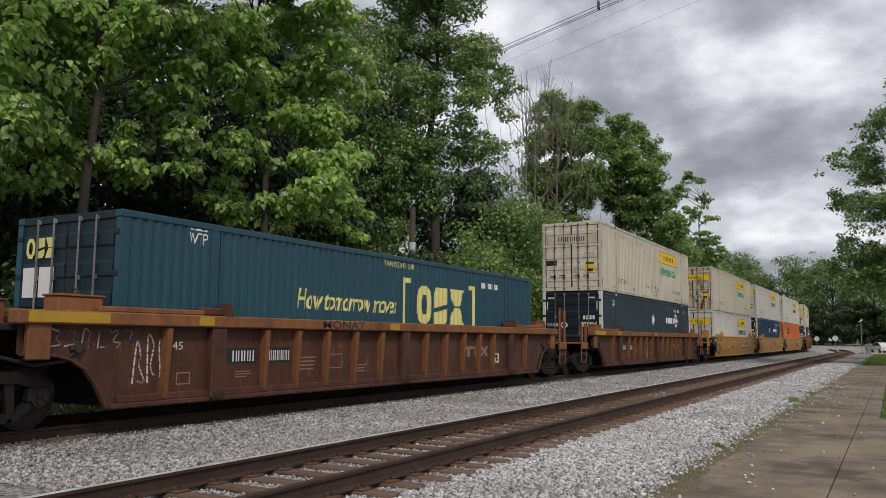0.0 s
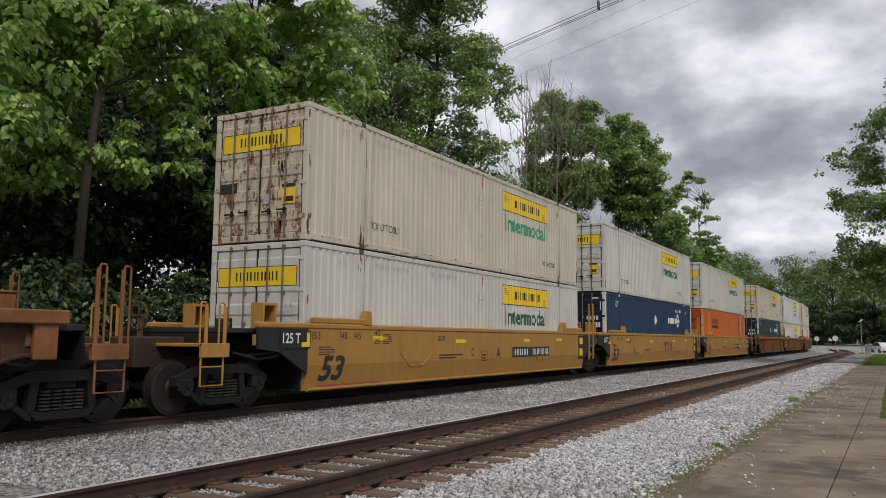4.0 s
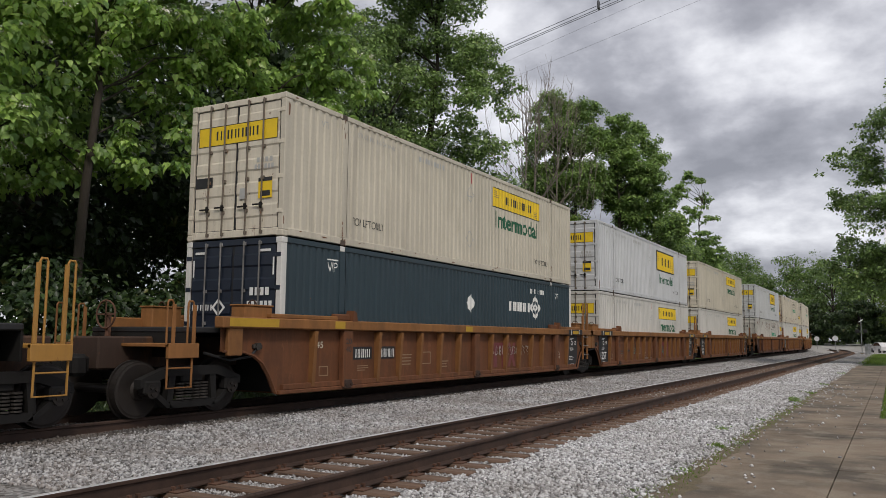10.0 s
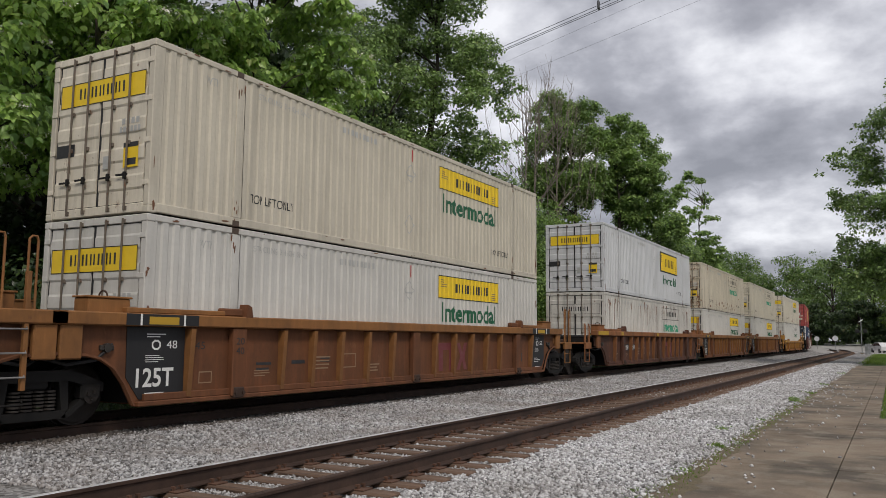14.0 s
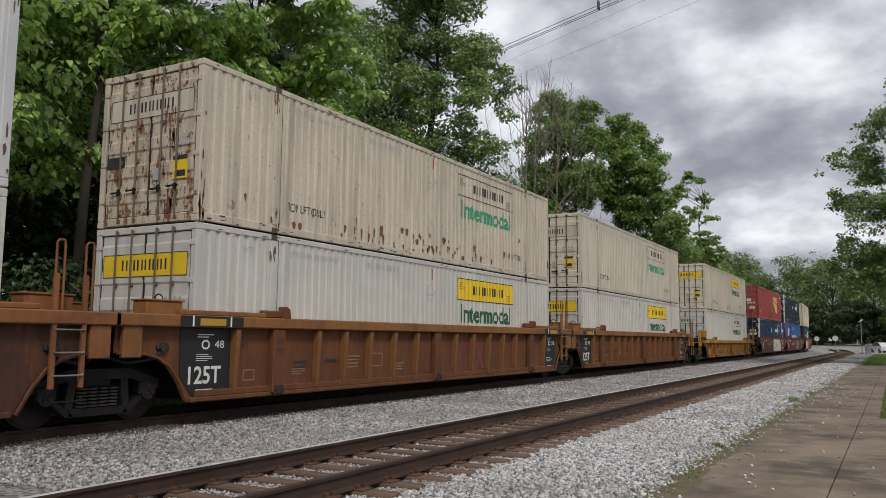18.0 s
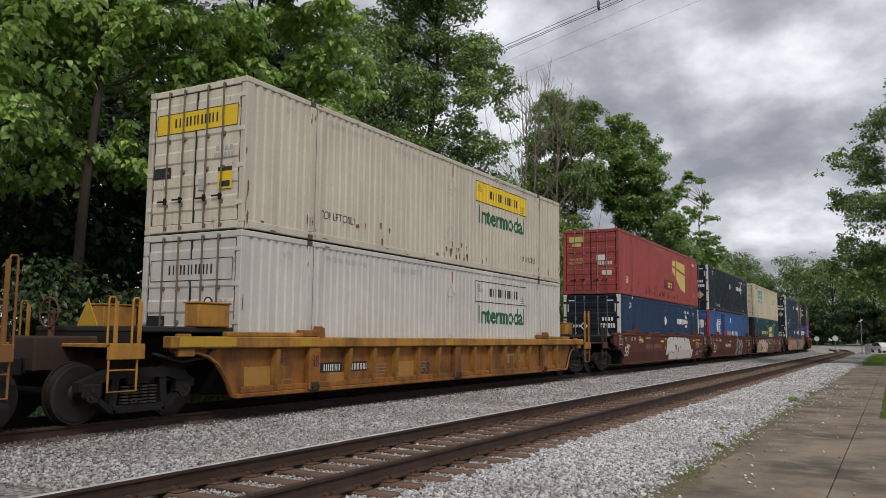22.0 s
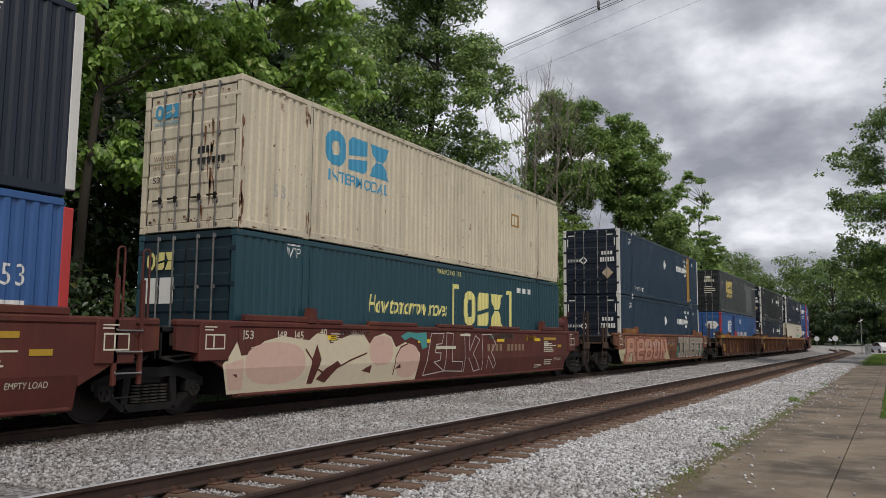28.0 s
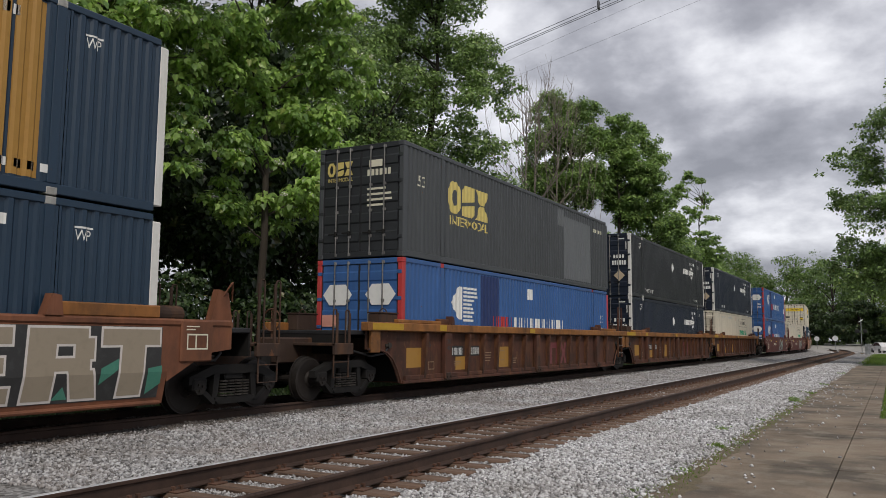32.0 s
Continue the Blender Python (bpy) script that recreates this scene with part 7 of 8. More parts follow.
MARKS_YEL_NUM = [m for m in MARKS_YEL if m[0] != "red_mark"] + [
    ("number_plate", lambda: Flat().rect(9.73, .78, 12.73, 1.09), K_BLACK, X_B, "black number panel"),
    ("number_mark", lambda: Flat().blocks(9.9, .84, 1.0, .19, 4, .24).blocks(11.3, .84, 1.3, .19, 6, .24), K_WHITE, X_B + .004, "white bars of a number"),
    ("letter_mark", lambda: Flat().text("A", 8.6, .78, .28, .3, 0, .02).text("20", 5.1, 1.28, .4, .12), K_BLACK, X_B, "black lettering"),
    ("panel_border", lambda: Flat().border(7.6, .72, 8.0, 1.0, .02).lines(7.66, .78, .28, .16, 2, .5), K_BLACK, X_B, "")]




def strokes(width, *runs):
    """Sprayed lines through the given points."""
    f = Flat()
    for pts in runs:
        for (a, b), (c, d) in zip(pts, pts[1:]):
            ln = math.hypot(c - a, d - b) or 1
            ex, ey = (c - a) / ln * width * .4, (d - b) / ln * width * .4
            nx, ny = -(d - b) / ln * width / 2, (c - a) / ln * width / 2
            f.poly([(a - ex - nx, b - ey - ny), (c + ex - nx, d + ey - ny), (c + ex + nx, d + ey + ny), (a - ex + nx, b - ey + ny)])
    return f


GRAF_WHITE = [("graffiti", lambda: Flat().poly([(7.12, .64), (7.34, 1.01), (7.41, 1.37), (7.74, 1.46), (8.28, 1.49), (8.86, 1.49), (9.8, 1.48), (10.86, 1.46), (11.43, 1.49), (11.76, 1.44), (12.46, 1.38), (12.91, .85), (13.4, .8), (13.31, .33), (11.67, .30), (9.64, .31), (7.89, .33), (7.83, .61), (7.37, .57)]), K_WHITESPRAY, 1.508, "white sprayed letters"),
              ("graffiti_shade", lambda: Flat().poly([(9.13, 1.15), (9.45, 1.05), (9.40, .85), (9.30, .72), (9.15, .9)]).poly([(9.74, .98), (9.86, .96), (9.95, .7), (9.8, .72)]).poly([(10.18, 1.03), (10.3, 1.0), (10.52, .76), (10.4, .8)]).poly([(8.66, 1.49), (8.78, 1.49), (8.72, 1.24)])
               .poly([(9.5, 1.49), (9.64, 1.49), (9.62, 1.3)]).poly([(11.24, 1.49), (11.36, 1.49), (11.48, 1.1), (11.40, 1.12)]).poly([(8.2, .76), (8.27, .8), (8.25, .68)]).poly([(9.62, .32), (9.72, .32), (9.7, .52)]).poly([(12.9, .4), (12.96, .4), (13.02, .62)])
               .add(*_pts(strokes(.02, [(7.5, .6), (8.2, .72), (9.0, .66)], [(11.6, 1.2), (12.0, 1.24), (12.4, 1.18)], [(7.5, 1.3), (7.8, 1.1), (8.1, 1.36)], [(11.7, .75), (12.0, .72), (12.3, .8)])), 0, 0), M_CAR["maroon"], 1.512, ""),
              ("number_mark", lambda: Flat().blocks(3.37, .92, 1.25, .2, 4, .24).blocks(4.83, .92, 1.35, .2, 6, .24), K_BROWN, X_B, "tan bars of a number"),
              ("size_lettering", lambda: Flat().text("A", 7.0, .86, .14, .2, 0, .02).text("53", -.06, .62, .56, .42, 0, .02), K_PALE, X_B, "pale lettering"),
              ("load_print", lambda: Flat().lines(3.4, 1.4, 1.2, .05, 1, .8).lines(7.0, 1.36, .4, .08, 1, .8), K_PALE, X_B, "")]
GRAF_AQUA = [("graffiti", lambda: scrawl(8.7, .42, 2.9, 1.02, 31, .17), K_WHITESPRAY, 1.508, "pale sprayed letters"),
             ("graffiti_core", lambda: scrawl(8.7, .42, 2.9, 1.02, 31, .09), K_AQUA, 1.513, "aqua sprayed letters"),
             ("size_lettering", lambda: Flat().text("53", .3, .55, .75, .5, .15, .02), K_PALE, X_B, "pale lettering"),
             ("number_mark", NUM(4.4, .9, 1.9, 10), K_PALE, X_B, "")]
def rounded(u, v, w, h, n=22, lean=0.0):
    """A fat sprayed rounded shape."""
    pts = []
    for i in range(n):
        t = 2 * math.pi * i / n
        c, q = math.cos(t), math.sin(t)
        k = (abs(c) ** 2.6 + abs(q) ** 2.6) ** (-1 / 2.6)
        pts.append((u + w / 2 * c * k + lean * q * k * h / 2, v + h / 2 * q * k))
    return pts


def block_letters(grow, drop=0.0, shift=0.0):
    """Five fat sprayed letters out of convex pieces, reaching from chord to foot."""
    f = Flat()
    g = grow

    def bar(u0, u1, v0, v1, lean=0.0):
        f.poly([(u0 - g + shift, v0 - g * .5 - drop), (u1 + g + shift, v0 - g * .5 - drop), (u1 + lean + g + shift, v1 + g * .5 - drop), (u0 + lean - g + shift, v1 + g * .5 - drop)])
    # first letter: stem, head, leg
    bar(.10, .55, .40, 1.40, .06); bar(.5, 1.25, 1.2, 1.42); bar(1.0, 1.3, .95, 1.35); bar(.5, 1.25, .80, .98); bar(1.35, 1.8, .38, .80, -.45)
    # second: round with a cross bar
    bar(1.75, 2.1, .55, 1.3); bar(2.0, 2.75, 1.2, 1.40); bar(2.6, 2.95, .9, 1.35); bar(2.05, 2.9, .84, .98); bar(1.95, 2.85, .44, .62)
    # third
    bar(3.15, 3.5, .42, 1.40); bar(3.45, 4.15, 1.24, 1.40); bar(4.0, 4.3, .96, 1.3); bar(3.45, 4.2, .84, .98); bar(4.1, 4.4, .5, .9); bar(3.45, 4.25, .42, .56)
    # fourth: ring
    bar(4.65, 4.95, .5, 1.32); bar(4.85, 5.5, 1.22, 1.40); bar(5.4, 5.7, .5, 1.32); bar(4.85, 5.5, .42, .58)
    # fifth: three slanting strokes
    bar(6.0, 6.3, .40, 1.42); bar(6.75, 7.05, .40, 1.42, -.75); bar(7.15, 7.55, .38, 1.40, -.5)
    return f


def word_letters(g):
    """Five heavy block letters out of convex bars."""
    f = Flat()

    def bar(u0, u1, v0, v1, lean=0.0):
        f.poly([(u0 - g, v0 - g), (u1 + g, v0 - g), (u1 + lean + g, v1 + g), (u0 + lean - g, v1 + g)])
    bar(9.95, 11.0, 1.24, 1.44); bar(10.2, 10.7, .62, 1.24, .03); bar(9.9, 10.95, .44, .62)
    bar(11.2, 11.62, .44, 1.44, .04); bar(11.95, 12.35, .44, 1.44, -.5); bar(12.0, 12.38, .44, 1.44, .04)
    bar(12.6, 13.02, .44, 1.44, .04); bar(13.04, 13.6, 1.22, 1.44); bar(13.02, 13.5, .84, 1.04); bar(13.0, 13.6, .44, .64)
    bar(13.8, 14.22, .44, 1.44, .04); bar(14.2, 14.75, 1.22, 1.44); bar(14.55, 14.86, 1.0, 1.3); bar(14.2, 14.8, .84, 1.02); bar(14.55, 14.95, .44, .84, -.1)
    bar(15.0, 16.05, 1.2, 1.44); bar(15.32, 15.74, .44, 1.2, .03)
    return f


K_INKY = ink("spray_charcoal", (0.028, 0.028, 0.028), 0.3)
K_JADE = ink("spray_jade", (0.05, 0.20, 0.14), 0.35)
K_CLAY = ink("spray_clay", (0.40, 0.19, 0.115), 0.5)
K_OXIDE = ink("spray_oxide", (0.22, 0.058, 0.035), 0.6)
K_KHAKI = ink("spray_khaki", (0.30, 0.25, 0.185), 0.35)
K_BUFF = ink("spray_buff", (0.52, 0.45, 0.28), 0.35)
K_BLUSH = ink("spray_blush", (0.64, 0.43, 0.35), 0.3)
K_SHELL = ink("spray_shell", (0.52, 0.27, 0.18), 0.45)
CREAM_MASS = [(-.46, .85), (-.25, .33), (1.76, .31), (4.0, .33), (6.1, .34), (6.2, .97), (5.9, 1.16), (5.5, 1.24), (5.1, 1.12), (4.9, 1.36), (4.6, 1.44), (4.2, 1.36), (4.02, 1.2), (3.8, 1.4), (3.46, 1.44),
              (2.9, 1.3), (2.6, 1.2), (2.45, 1.4), (2.15, 1.42), (1.9, 1.28), (1.63, 1.3), (1.1, 1.36), (.59, 1.26), (.2, 1.02), (.0, 1.0), (-.12, 1.25), (-.3, 1.0)]
GRAF_PINK = [("sprayed_cream", lambda: Flat().poly(CREAM_MASS), K_CREAMSPRAY, 1.507, "cream sprayed letters"),
             ("sprayed_pink", lambda: Flat().poly(rounded(.95, .85, 1.7, .78)).poly(rounded(5.65, .80, 1.0, .80)).poly(rounded(4.5, 1.05, .95, .66)).poly([(-.4, .85), (-.22, .4), (.1, .4), (.05, .95)]), K_BLUSH, 1.510, "pink sprayed shading"),
             ("graffiti_shade", lambda: Flat().poly([(1.92, .42), (2.1, .42), (2.3, .9), (2.15, 1.2), (2.0, .9)]).poly([(2.2, .5), (2.5, .42), (2.95, .78), (2.85, .86), (2.45, .7)]).poly([(3.75, .62), (4.1, .56), (4.12, .74), (3.95, .7)]).poly([(5.1, .62), (5.35, .64), (5.3, .74)])
              .add(*_pts(strokes(.035, [(2.3, .55), (2.8, .7), (3.3, .86), (3.9, 1.0)], [(5.05, .5), (5.1, .9), (5.3, 1.12), (5.6, 1.2)], [(1.8, 1.1), (2.2, .7), (2.6, .55)])), 0, 0), M_CAR["maroon"], 1.513, ""),
             ("graffiti_patch", lambda: Flat().poly([(5.3, 1.38), (5.6, 1.48), (6.0, 1.46), (6.5, 1.48), (6.55, 1.12), (6.3, 1.06), (6.2, 1.26), (5.75, 1.36), (5.5, 1.28)]), K_AQUA, 1.508, "aqua sprayed patch"),
             ("graffiti_outline", lambda: strokes(.022, [(6.45, .42), (6.75, 1.45), (7.4, 1.46), (7.3, 1.2), (7.0, 1.18), (6.95, .98), (7.25, .96), (7.2, .78), (6.9, .74), (7.5, .5), (6.45, .42)],
                                                  [(7.55, 1.48), (7.5, .5), (8.5, .46), (8.45, .72), (7.85, .74), (7.9, 1.46), (7.55, 1.48)], [(8.6, .45), (8.55, 1.46), (8.8, 1.46), (8.85, 1.0), (9.2, 1.42), (9.45, 1.3), (9.05, .92), (9.55, .48), (9.2, .44), (8.8, .8)],
                                                  [(9.7, .46), (9.6, 1.44), (10.2, 1.46), (10.5, 1.2), (10.2, .95), (10.55, .62), (10.45, .48), (10.0, .84), (9.98, .5)]), K_WHITESPRAY, 1.508, "thin white sprayed outlines"),
             ("sprayed_tag", lambda: scrawl(9.95, 1.32, 1.8, .16, 21), K_AQUA, 1.508, "small aqua tag"),
             ("sprayed_tag", lambda: scrawl(12.6, 1.28, 1.0, .16, 22), K_YEL, 1.508, "small yellow tag"),
             ("sprayed_tag", lambda: scrawl(2.9, 1.40, 1.1, .09, 23), K_WHITESPRAY, 1.515, "white tag"),
             ("number_mark", lambda: Flat().bars(9.96, .98, 2.6, .2, 10, .4, (4,)), K_BROWN, 1.506, "tan bars of a number"),
             ("load_print", lambda: Flat().lines(7.0, 1.06, 1.6, .1, 1, .8).lines(8.3, 1.40, .9, .07, 1, .8).lines(13.5, .42, .6, .12, 3, .4).lines(14.2, 1.1, .5, .2, 4, .4), K_PALE, 1.510, ""),
             ("load_lettering", lambda: Flat().text("125 T", -1.02, 1.16, .5, .2, 0, .01), K_PALE, X_B, "")]
GRAF_INERT = [("graffiti_field", lambda: Flat().poly([(-.02, .34), (.0, 1.48), (7.1, 1.48), (7.3, 1.0), (8.2, .36)]), K_CLAY, 1.507, "clay-pink sprayed field"),
              ("graffiti_shade", lambda: block_letters(.11, .0, .06), K_OXIDE, 1.509, "dark red sprayed outline"),
              ("graffiti_lettering", lambda: block_letters(.0, .02, .08), K_SHELL, 1.513, "salmon sprayed letters"),
              ("graffiti_highlight", lambda: Flat().poly([(.62, .38), (.75, .75), (1.0, .75), (1.25, .38)])
               .poly([(7.1, .9), (8.15, .36), (7.3, .38), (6.9, .5)]), K_BUFF, 1.5165, "buff sprayed highlight"),
              ("graffiti_patch", lambda: Flat().poly([(-.95, .98), (-.98, .8), (-.42, .42), (-.1, .4), (.0, .96), (-.4, .95)]), K_BUFF, 1.508, "buff sprayed patch"),
              ("graffiti_back", lambda: Flat().poly([(9.35, .42), (9.6, 1.48), (16.1, 1.48), (16.1, .38)]), K_INKY, 1.507, "charcoal sprayed ground"),
              ("graffiti_edge", lambda: word_letters(.035), K_WHITESPRAY, 1.510, "pale sprayed outline"),
              ("graffiti_word", lambda: word_letters(.0), K_KHAKI, 1.5135, "khaki sprayed block letters"),
              ("graffiti_accent", lambda: Flat().poly([(9.4, .46), (9.55, 1.0), (9.85, 1.0), (9.8, .64)]).poly([(14.98, .62), (15.3, .84), (15.3, 1.0), (15.0, .86)]).poly([(15.85, .44), (15.85, .84), (16.12, .88), (16.12, .6)]).poly([(14.25, .44), (14.4, .62), (14.5, .44)]), K_JADE, 1.5095, "jade green sprayed accents"),
              ("number_mark", lambda: Flat().bars(3.15, 1.02, 2.95, .22, 11, .82, (4,)), K_WHITESPRAY, 1.5205, "white bars of a number"),
              ("reflector_stripe", lambda: Flat().rect(-.02, 1.13, .34, 1.23).rect(4.15, 1.34, 4.85, 1.42).rect(7.8, 1.02, 8.3, 1.1), K_OCHRE, 1.518, "yellow reflector"),
              ("sprayed_tag", lambda: scrawl(7.4, 1.08, 1.5, .3, 13), K_WHITESPRAY, 1.517, "thin white sprayed tag"),
              ("sprayed_tag", lambda: scrawl(-.6, 1.05, .5, .3, 12), K_WHITESPRAY, 1.517, "thin white sprayed tag")]

# arc position of each container's near end at 16 s, metres; speed and its change
SPEED, EASE = 10.4732, -0.00883
U_AT = [-160.38, -136.86, -113.52, -94.03, -74.51, -50.92, -31.53, -12.15, 11.25, 30.80, 50.29, 73.64, 96.99, 116.38, 135.88, 159.38, 182.95, 202.54, 222.07, 245.69, 265.2, 284.7, 308.2]
CARS = ["ribbed brown", "ribbed brown", "smooth yellow", "smooth yellow", "smooth yellow", "ribbed rustbrown", "ribbed rustbrown", "ribbed rustbrown", "ribbed brown", "ribbed rustbrown", "ribbed rustbrown",
        "ribbed amber", "smooth maroon", "smooth maroon", "smooth maroon", "smooth rose", "ribbed ochre", "ribbed ochre", "ribbed ochre", "smooth maroon", "smooth maroon", "smooth rose", "smooth maroon"]
MOVERS = []


def plain_door(spec):
    """The door sign is painted over in the container's own colour."""
    spec["doormarks"] = [(n, f, spec["mat"] if n == "door_sign" else m, lab) for n, f, m, lab in spec["doormarks"]]
    return spec


def load_specs():
    """Lower and upper container of every car, front to back."""
    W = white_box
    lab = "white 53-foot container with a %s haulier's sign and green lettering"
    yel = lab % "yellow"
    rows = [
        (spec_teal("teal corrugated container with pale slogan lettering", M_TEAL, K_CREAMY), None),
        (blue_box("dark slate container with white end posts", M_TEALG), plain_door(with_rust(W("cream 53-foot container with a faded sign, rust near its foot", M_CREAMA, "yellow", K_TEAL), "foot", 1))),
        (W(yel, M_WHITEA, "yellow", K_GREEN), W("cream 53-foot container with a yellow sign and rust-stained doors", M_CREAMA, "yellow", K_TEAL, False, M_RUSTD)),
        (blue_box("deep blue container with white end posts", M_BLUEN), W(yel, M_WHITEA)),
        (spec_orange(), W(yel, M_WHITEA)),
        (blue_box("dark slate container with white end posts", M_TEALG), W("cream 53-foot container with a yellow sign", M_CREAMA)),
        (W(yel, M_WHITEA), W("bright white 53-foot container with a large black-edged yellow sign", M_WHITEB, "black", K_GREEN, True)),
        (W(yel, M_WHITEA), W("cream 53-foot container with a yellow sign", M_CREAMA)),
        (with_rust(W("white 53-foot container streaked with rust, plain sign", M_WHITER, "plain", K_TEAL), "runs", 2), W("bright white 53-foot container with a large black-edged yellow sign", M_WHITEB, "black", K_GREEN, True)),
        (W(yel, M_WHITEA), with_rust(W("cream 53-foot container with rust spots and a plain sign", M_CREAMR, "plain", K_TEAL, False, M_RUSTD), "heavy", 3)),
        (W(yel, M_WHITEA), W("cream 53-foot container with a plain sign and green lettering", M_CREAMA, "plain", K_TEAL)),
        (W("white 53-foot container with a plain outlined sign", M_WHITEA, "plain", K_GREEN), with_rust(W("cream 53-foot container with a yellow sign", M_CREAMA), "foot", 4)),
        (blue_box("deep blue container with white end posts", M_BLUEN), with_rust(spec_red(), "heavy", 6, K_RUSTDARK)),
        (spec_pacer(), blue_box("dark navy container with white end posts", M_DNAVY)),
        (spec_teal("deep blue-teal corrugated container with yellow slogan lettering", M_GTEAL, K_CREAMY), spec_cream()),
        (blue_box("navy blue container with white end posts", M_NAVY), blue_box("navy blue container with white end posts and a faded ochre stripe", M_NAVY, True)),
        (spec_pacer(), spec_grey()),
        (blue_box("dark navy container with white end posts", M_DNAVY), blue_box("black container with white end posts", M_BLK)),
        (W("cream 53-foot container with a plain sign", M_CREAMA, "plain", K_TEAL), blue_box("dark navy container with white end posts", M_DNAVY)),
        (spec_pacer(), spec_pacer()),
        (W("cream 53-foot container with a plain sign", M_CREAMA, "plain", K_TEAL), None),
        (blue_box("navy blue container with white end posts", M_NAVY), W("cream 53-foot container with a yellow sign", M_CREAMA)),
        (W(yel, M_WHITEA), W(yel, M_WHITEA)),
    ]
    for k, pair in enumerate(rows):
        for q, spec in enumerate(pair):
            if spec and (spec["style"] == "bead" or spec["kind"] in ("cream", "orange") or spec["kind"].startswith("red")):
                worn(spec, 3 * k + q, 130 if "rust" in spec["kind"] or spec["kind"] == "cream" else 55)
    return rows


def unit_marks(i, tp):
    """Stencils, patches and sprayed tags of one ribbed car."""
    k = 1.0 if tp > 1.3 else 0.72
    num_m = K_WHITE
    out = [("number_plate", lambda: Flat().rect(2.3, .86 * k, 3.05, 1.14 * k).rect(3.28, .86 * k, 4.0, 1.14 * k), M_DARK, X_A, "black number panel"),
           ("number_mark", lambda: Flat().blocks(2.42, .90 * k, .55, .19 * k, 4, .24).blocks(3.32, .90 * k, .64, .19 * k, 6, .24), num_m, X_A + .004, "white bars of a number"),
           ("size_lettering", lambda: Flat().text("53", 14.3 if 0 < i != 11 else 13.1 if i == 0 else 6.35, .62 * k, .42, .3, 0, .02).text("45", 1.05, 1.12 * k, .22, .13), K_BLACK if i > 5 else K_PALE, X_A, "lettering"),
           ("print", lambda: Flat().lines(2.5, .62 * k, .45, .14, 3, .35).lines(4.3, .7 * k, .5, .3, 4, .35, 5).lines(6.2, .6, .5, .2, 3, .4, 7), K_BROWN, X_A, ""),
           ("post_lettering", lambda: Flat().text("20", 1.88, 1.2 * k, .2, .12).text("40", 1.88, 1.03 * k, .2, .12), K_BLACK, 1.519, ""),
           ("service_panel", lambda: Flat().border(5.2, .7 * k, 5.7, 1.0 * k, .02).border(1.15, .55 * k, 1.45, .75 * k, .02), K_BROWN, X_A, "small framed panel"),
           ] + ([] if i in (6, 7, 9, 10) else [CHORD_YEL(tp)])
    if i in (6, 7, 9, 10):
        out[:2] = [("load_print", lambda: Flat().lines(2.55, .72, .5, .2, 2, .5, 3).lines(3.55, .82, .62, .09, 1, .8).lines(4.45, .84, .5, .12, 2, .4, 4), K_BLACK, X_A, "small black stencilling")]
    if i in (0, 1, 11):
        out.append(("letter_mark", lambda: Flat().portal(11.3, .84 * k, 1.45, .28), K_BROWN, X_A, "faded block mark"))
    else:
        out.append(("letter_mark", lambda: Flat().portal(9.2, .5 * k, 1.75, .72 * k), K_WINE, X_A, "faded wine block mark"))
    if i == 0:
        out += [("sprayed_tag", lambda: scrawl(-1.2, 1.16, 1.5, .28, 3), K_WHITESPRAY, X_A + .002, "white sprayed tag"),
                ("sprayed_tag", lambda: scrawl(.25, .62, .75, .72, 4), K_WHITESPRAY, X_A + .002, "white sprayed tag"),
                ("chord_lettering", lambda: Flat().text("MONAT", 4.8, tp + .025, 1.5, .16, 0, .015), K_BLACK, 1.550, "black hand lettering")]
    if i == 1:
        out.append(("sprayed_tag", lambda: scrawl(6.25, .45, .35, .85, 5), K_WHITESPRAY, X_A + .002, "white sprayed tag"))
    if i == 5:
        out.append(("sprayed_tag", lambda: scrawl(9.2, .85, 3.0, .28, 6), K_WHITESPRAY, X_A + .002, "white sprayed tag"))
    if i == 6:
        out += [("sprayed_tag", lambda: scrawl(6.2, .38, 1.4, .16, 7), K_WHITESPRAY, X_A + .004, "white sprayed tag"),
                ("sprayed_tag", lambda: scrawl(4.2, .7, .8, .6, 8).add(*_pts(scrawl(9.3, .62, .7, .5, 3)), 0, 0), K_AQUA, X_A + .003, "faint aqua sprayed tag")]
    if i == 10:
        out.append(("sprayed_tag", lambda: scrawl(5.3, .8, .5, .3, 9), K_BLACK, X_A + .003, "black scrawl"))
    if i == 11 or i > 15:
        out.append(("grime_plate", lambda: Flat().rect(.1, .62 * k, .8, 1.1 * k).rect(2.6, .5 * k, 3.2, .85 * k).rect(5.3, .5 * k, 6.0, 1.1 * k), K_OCHRE, X_A - .001, "ochre patches"))
    return out


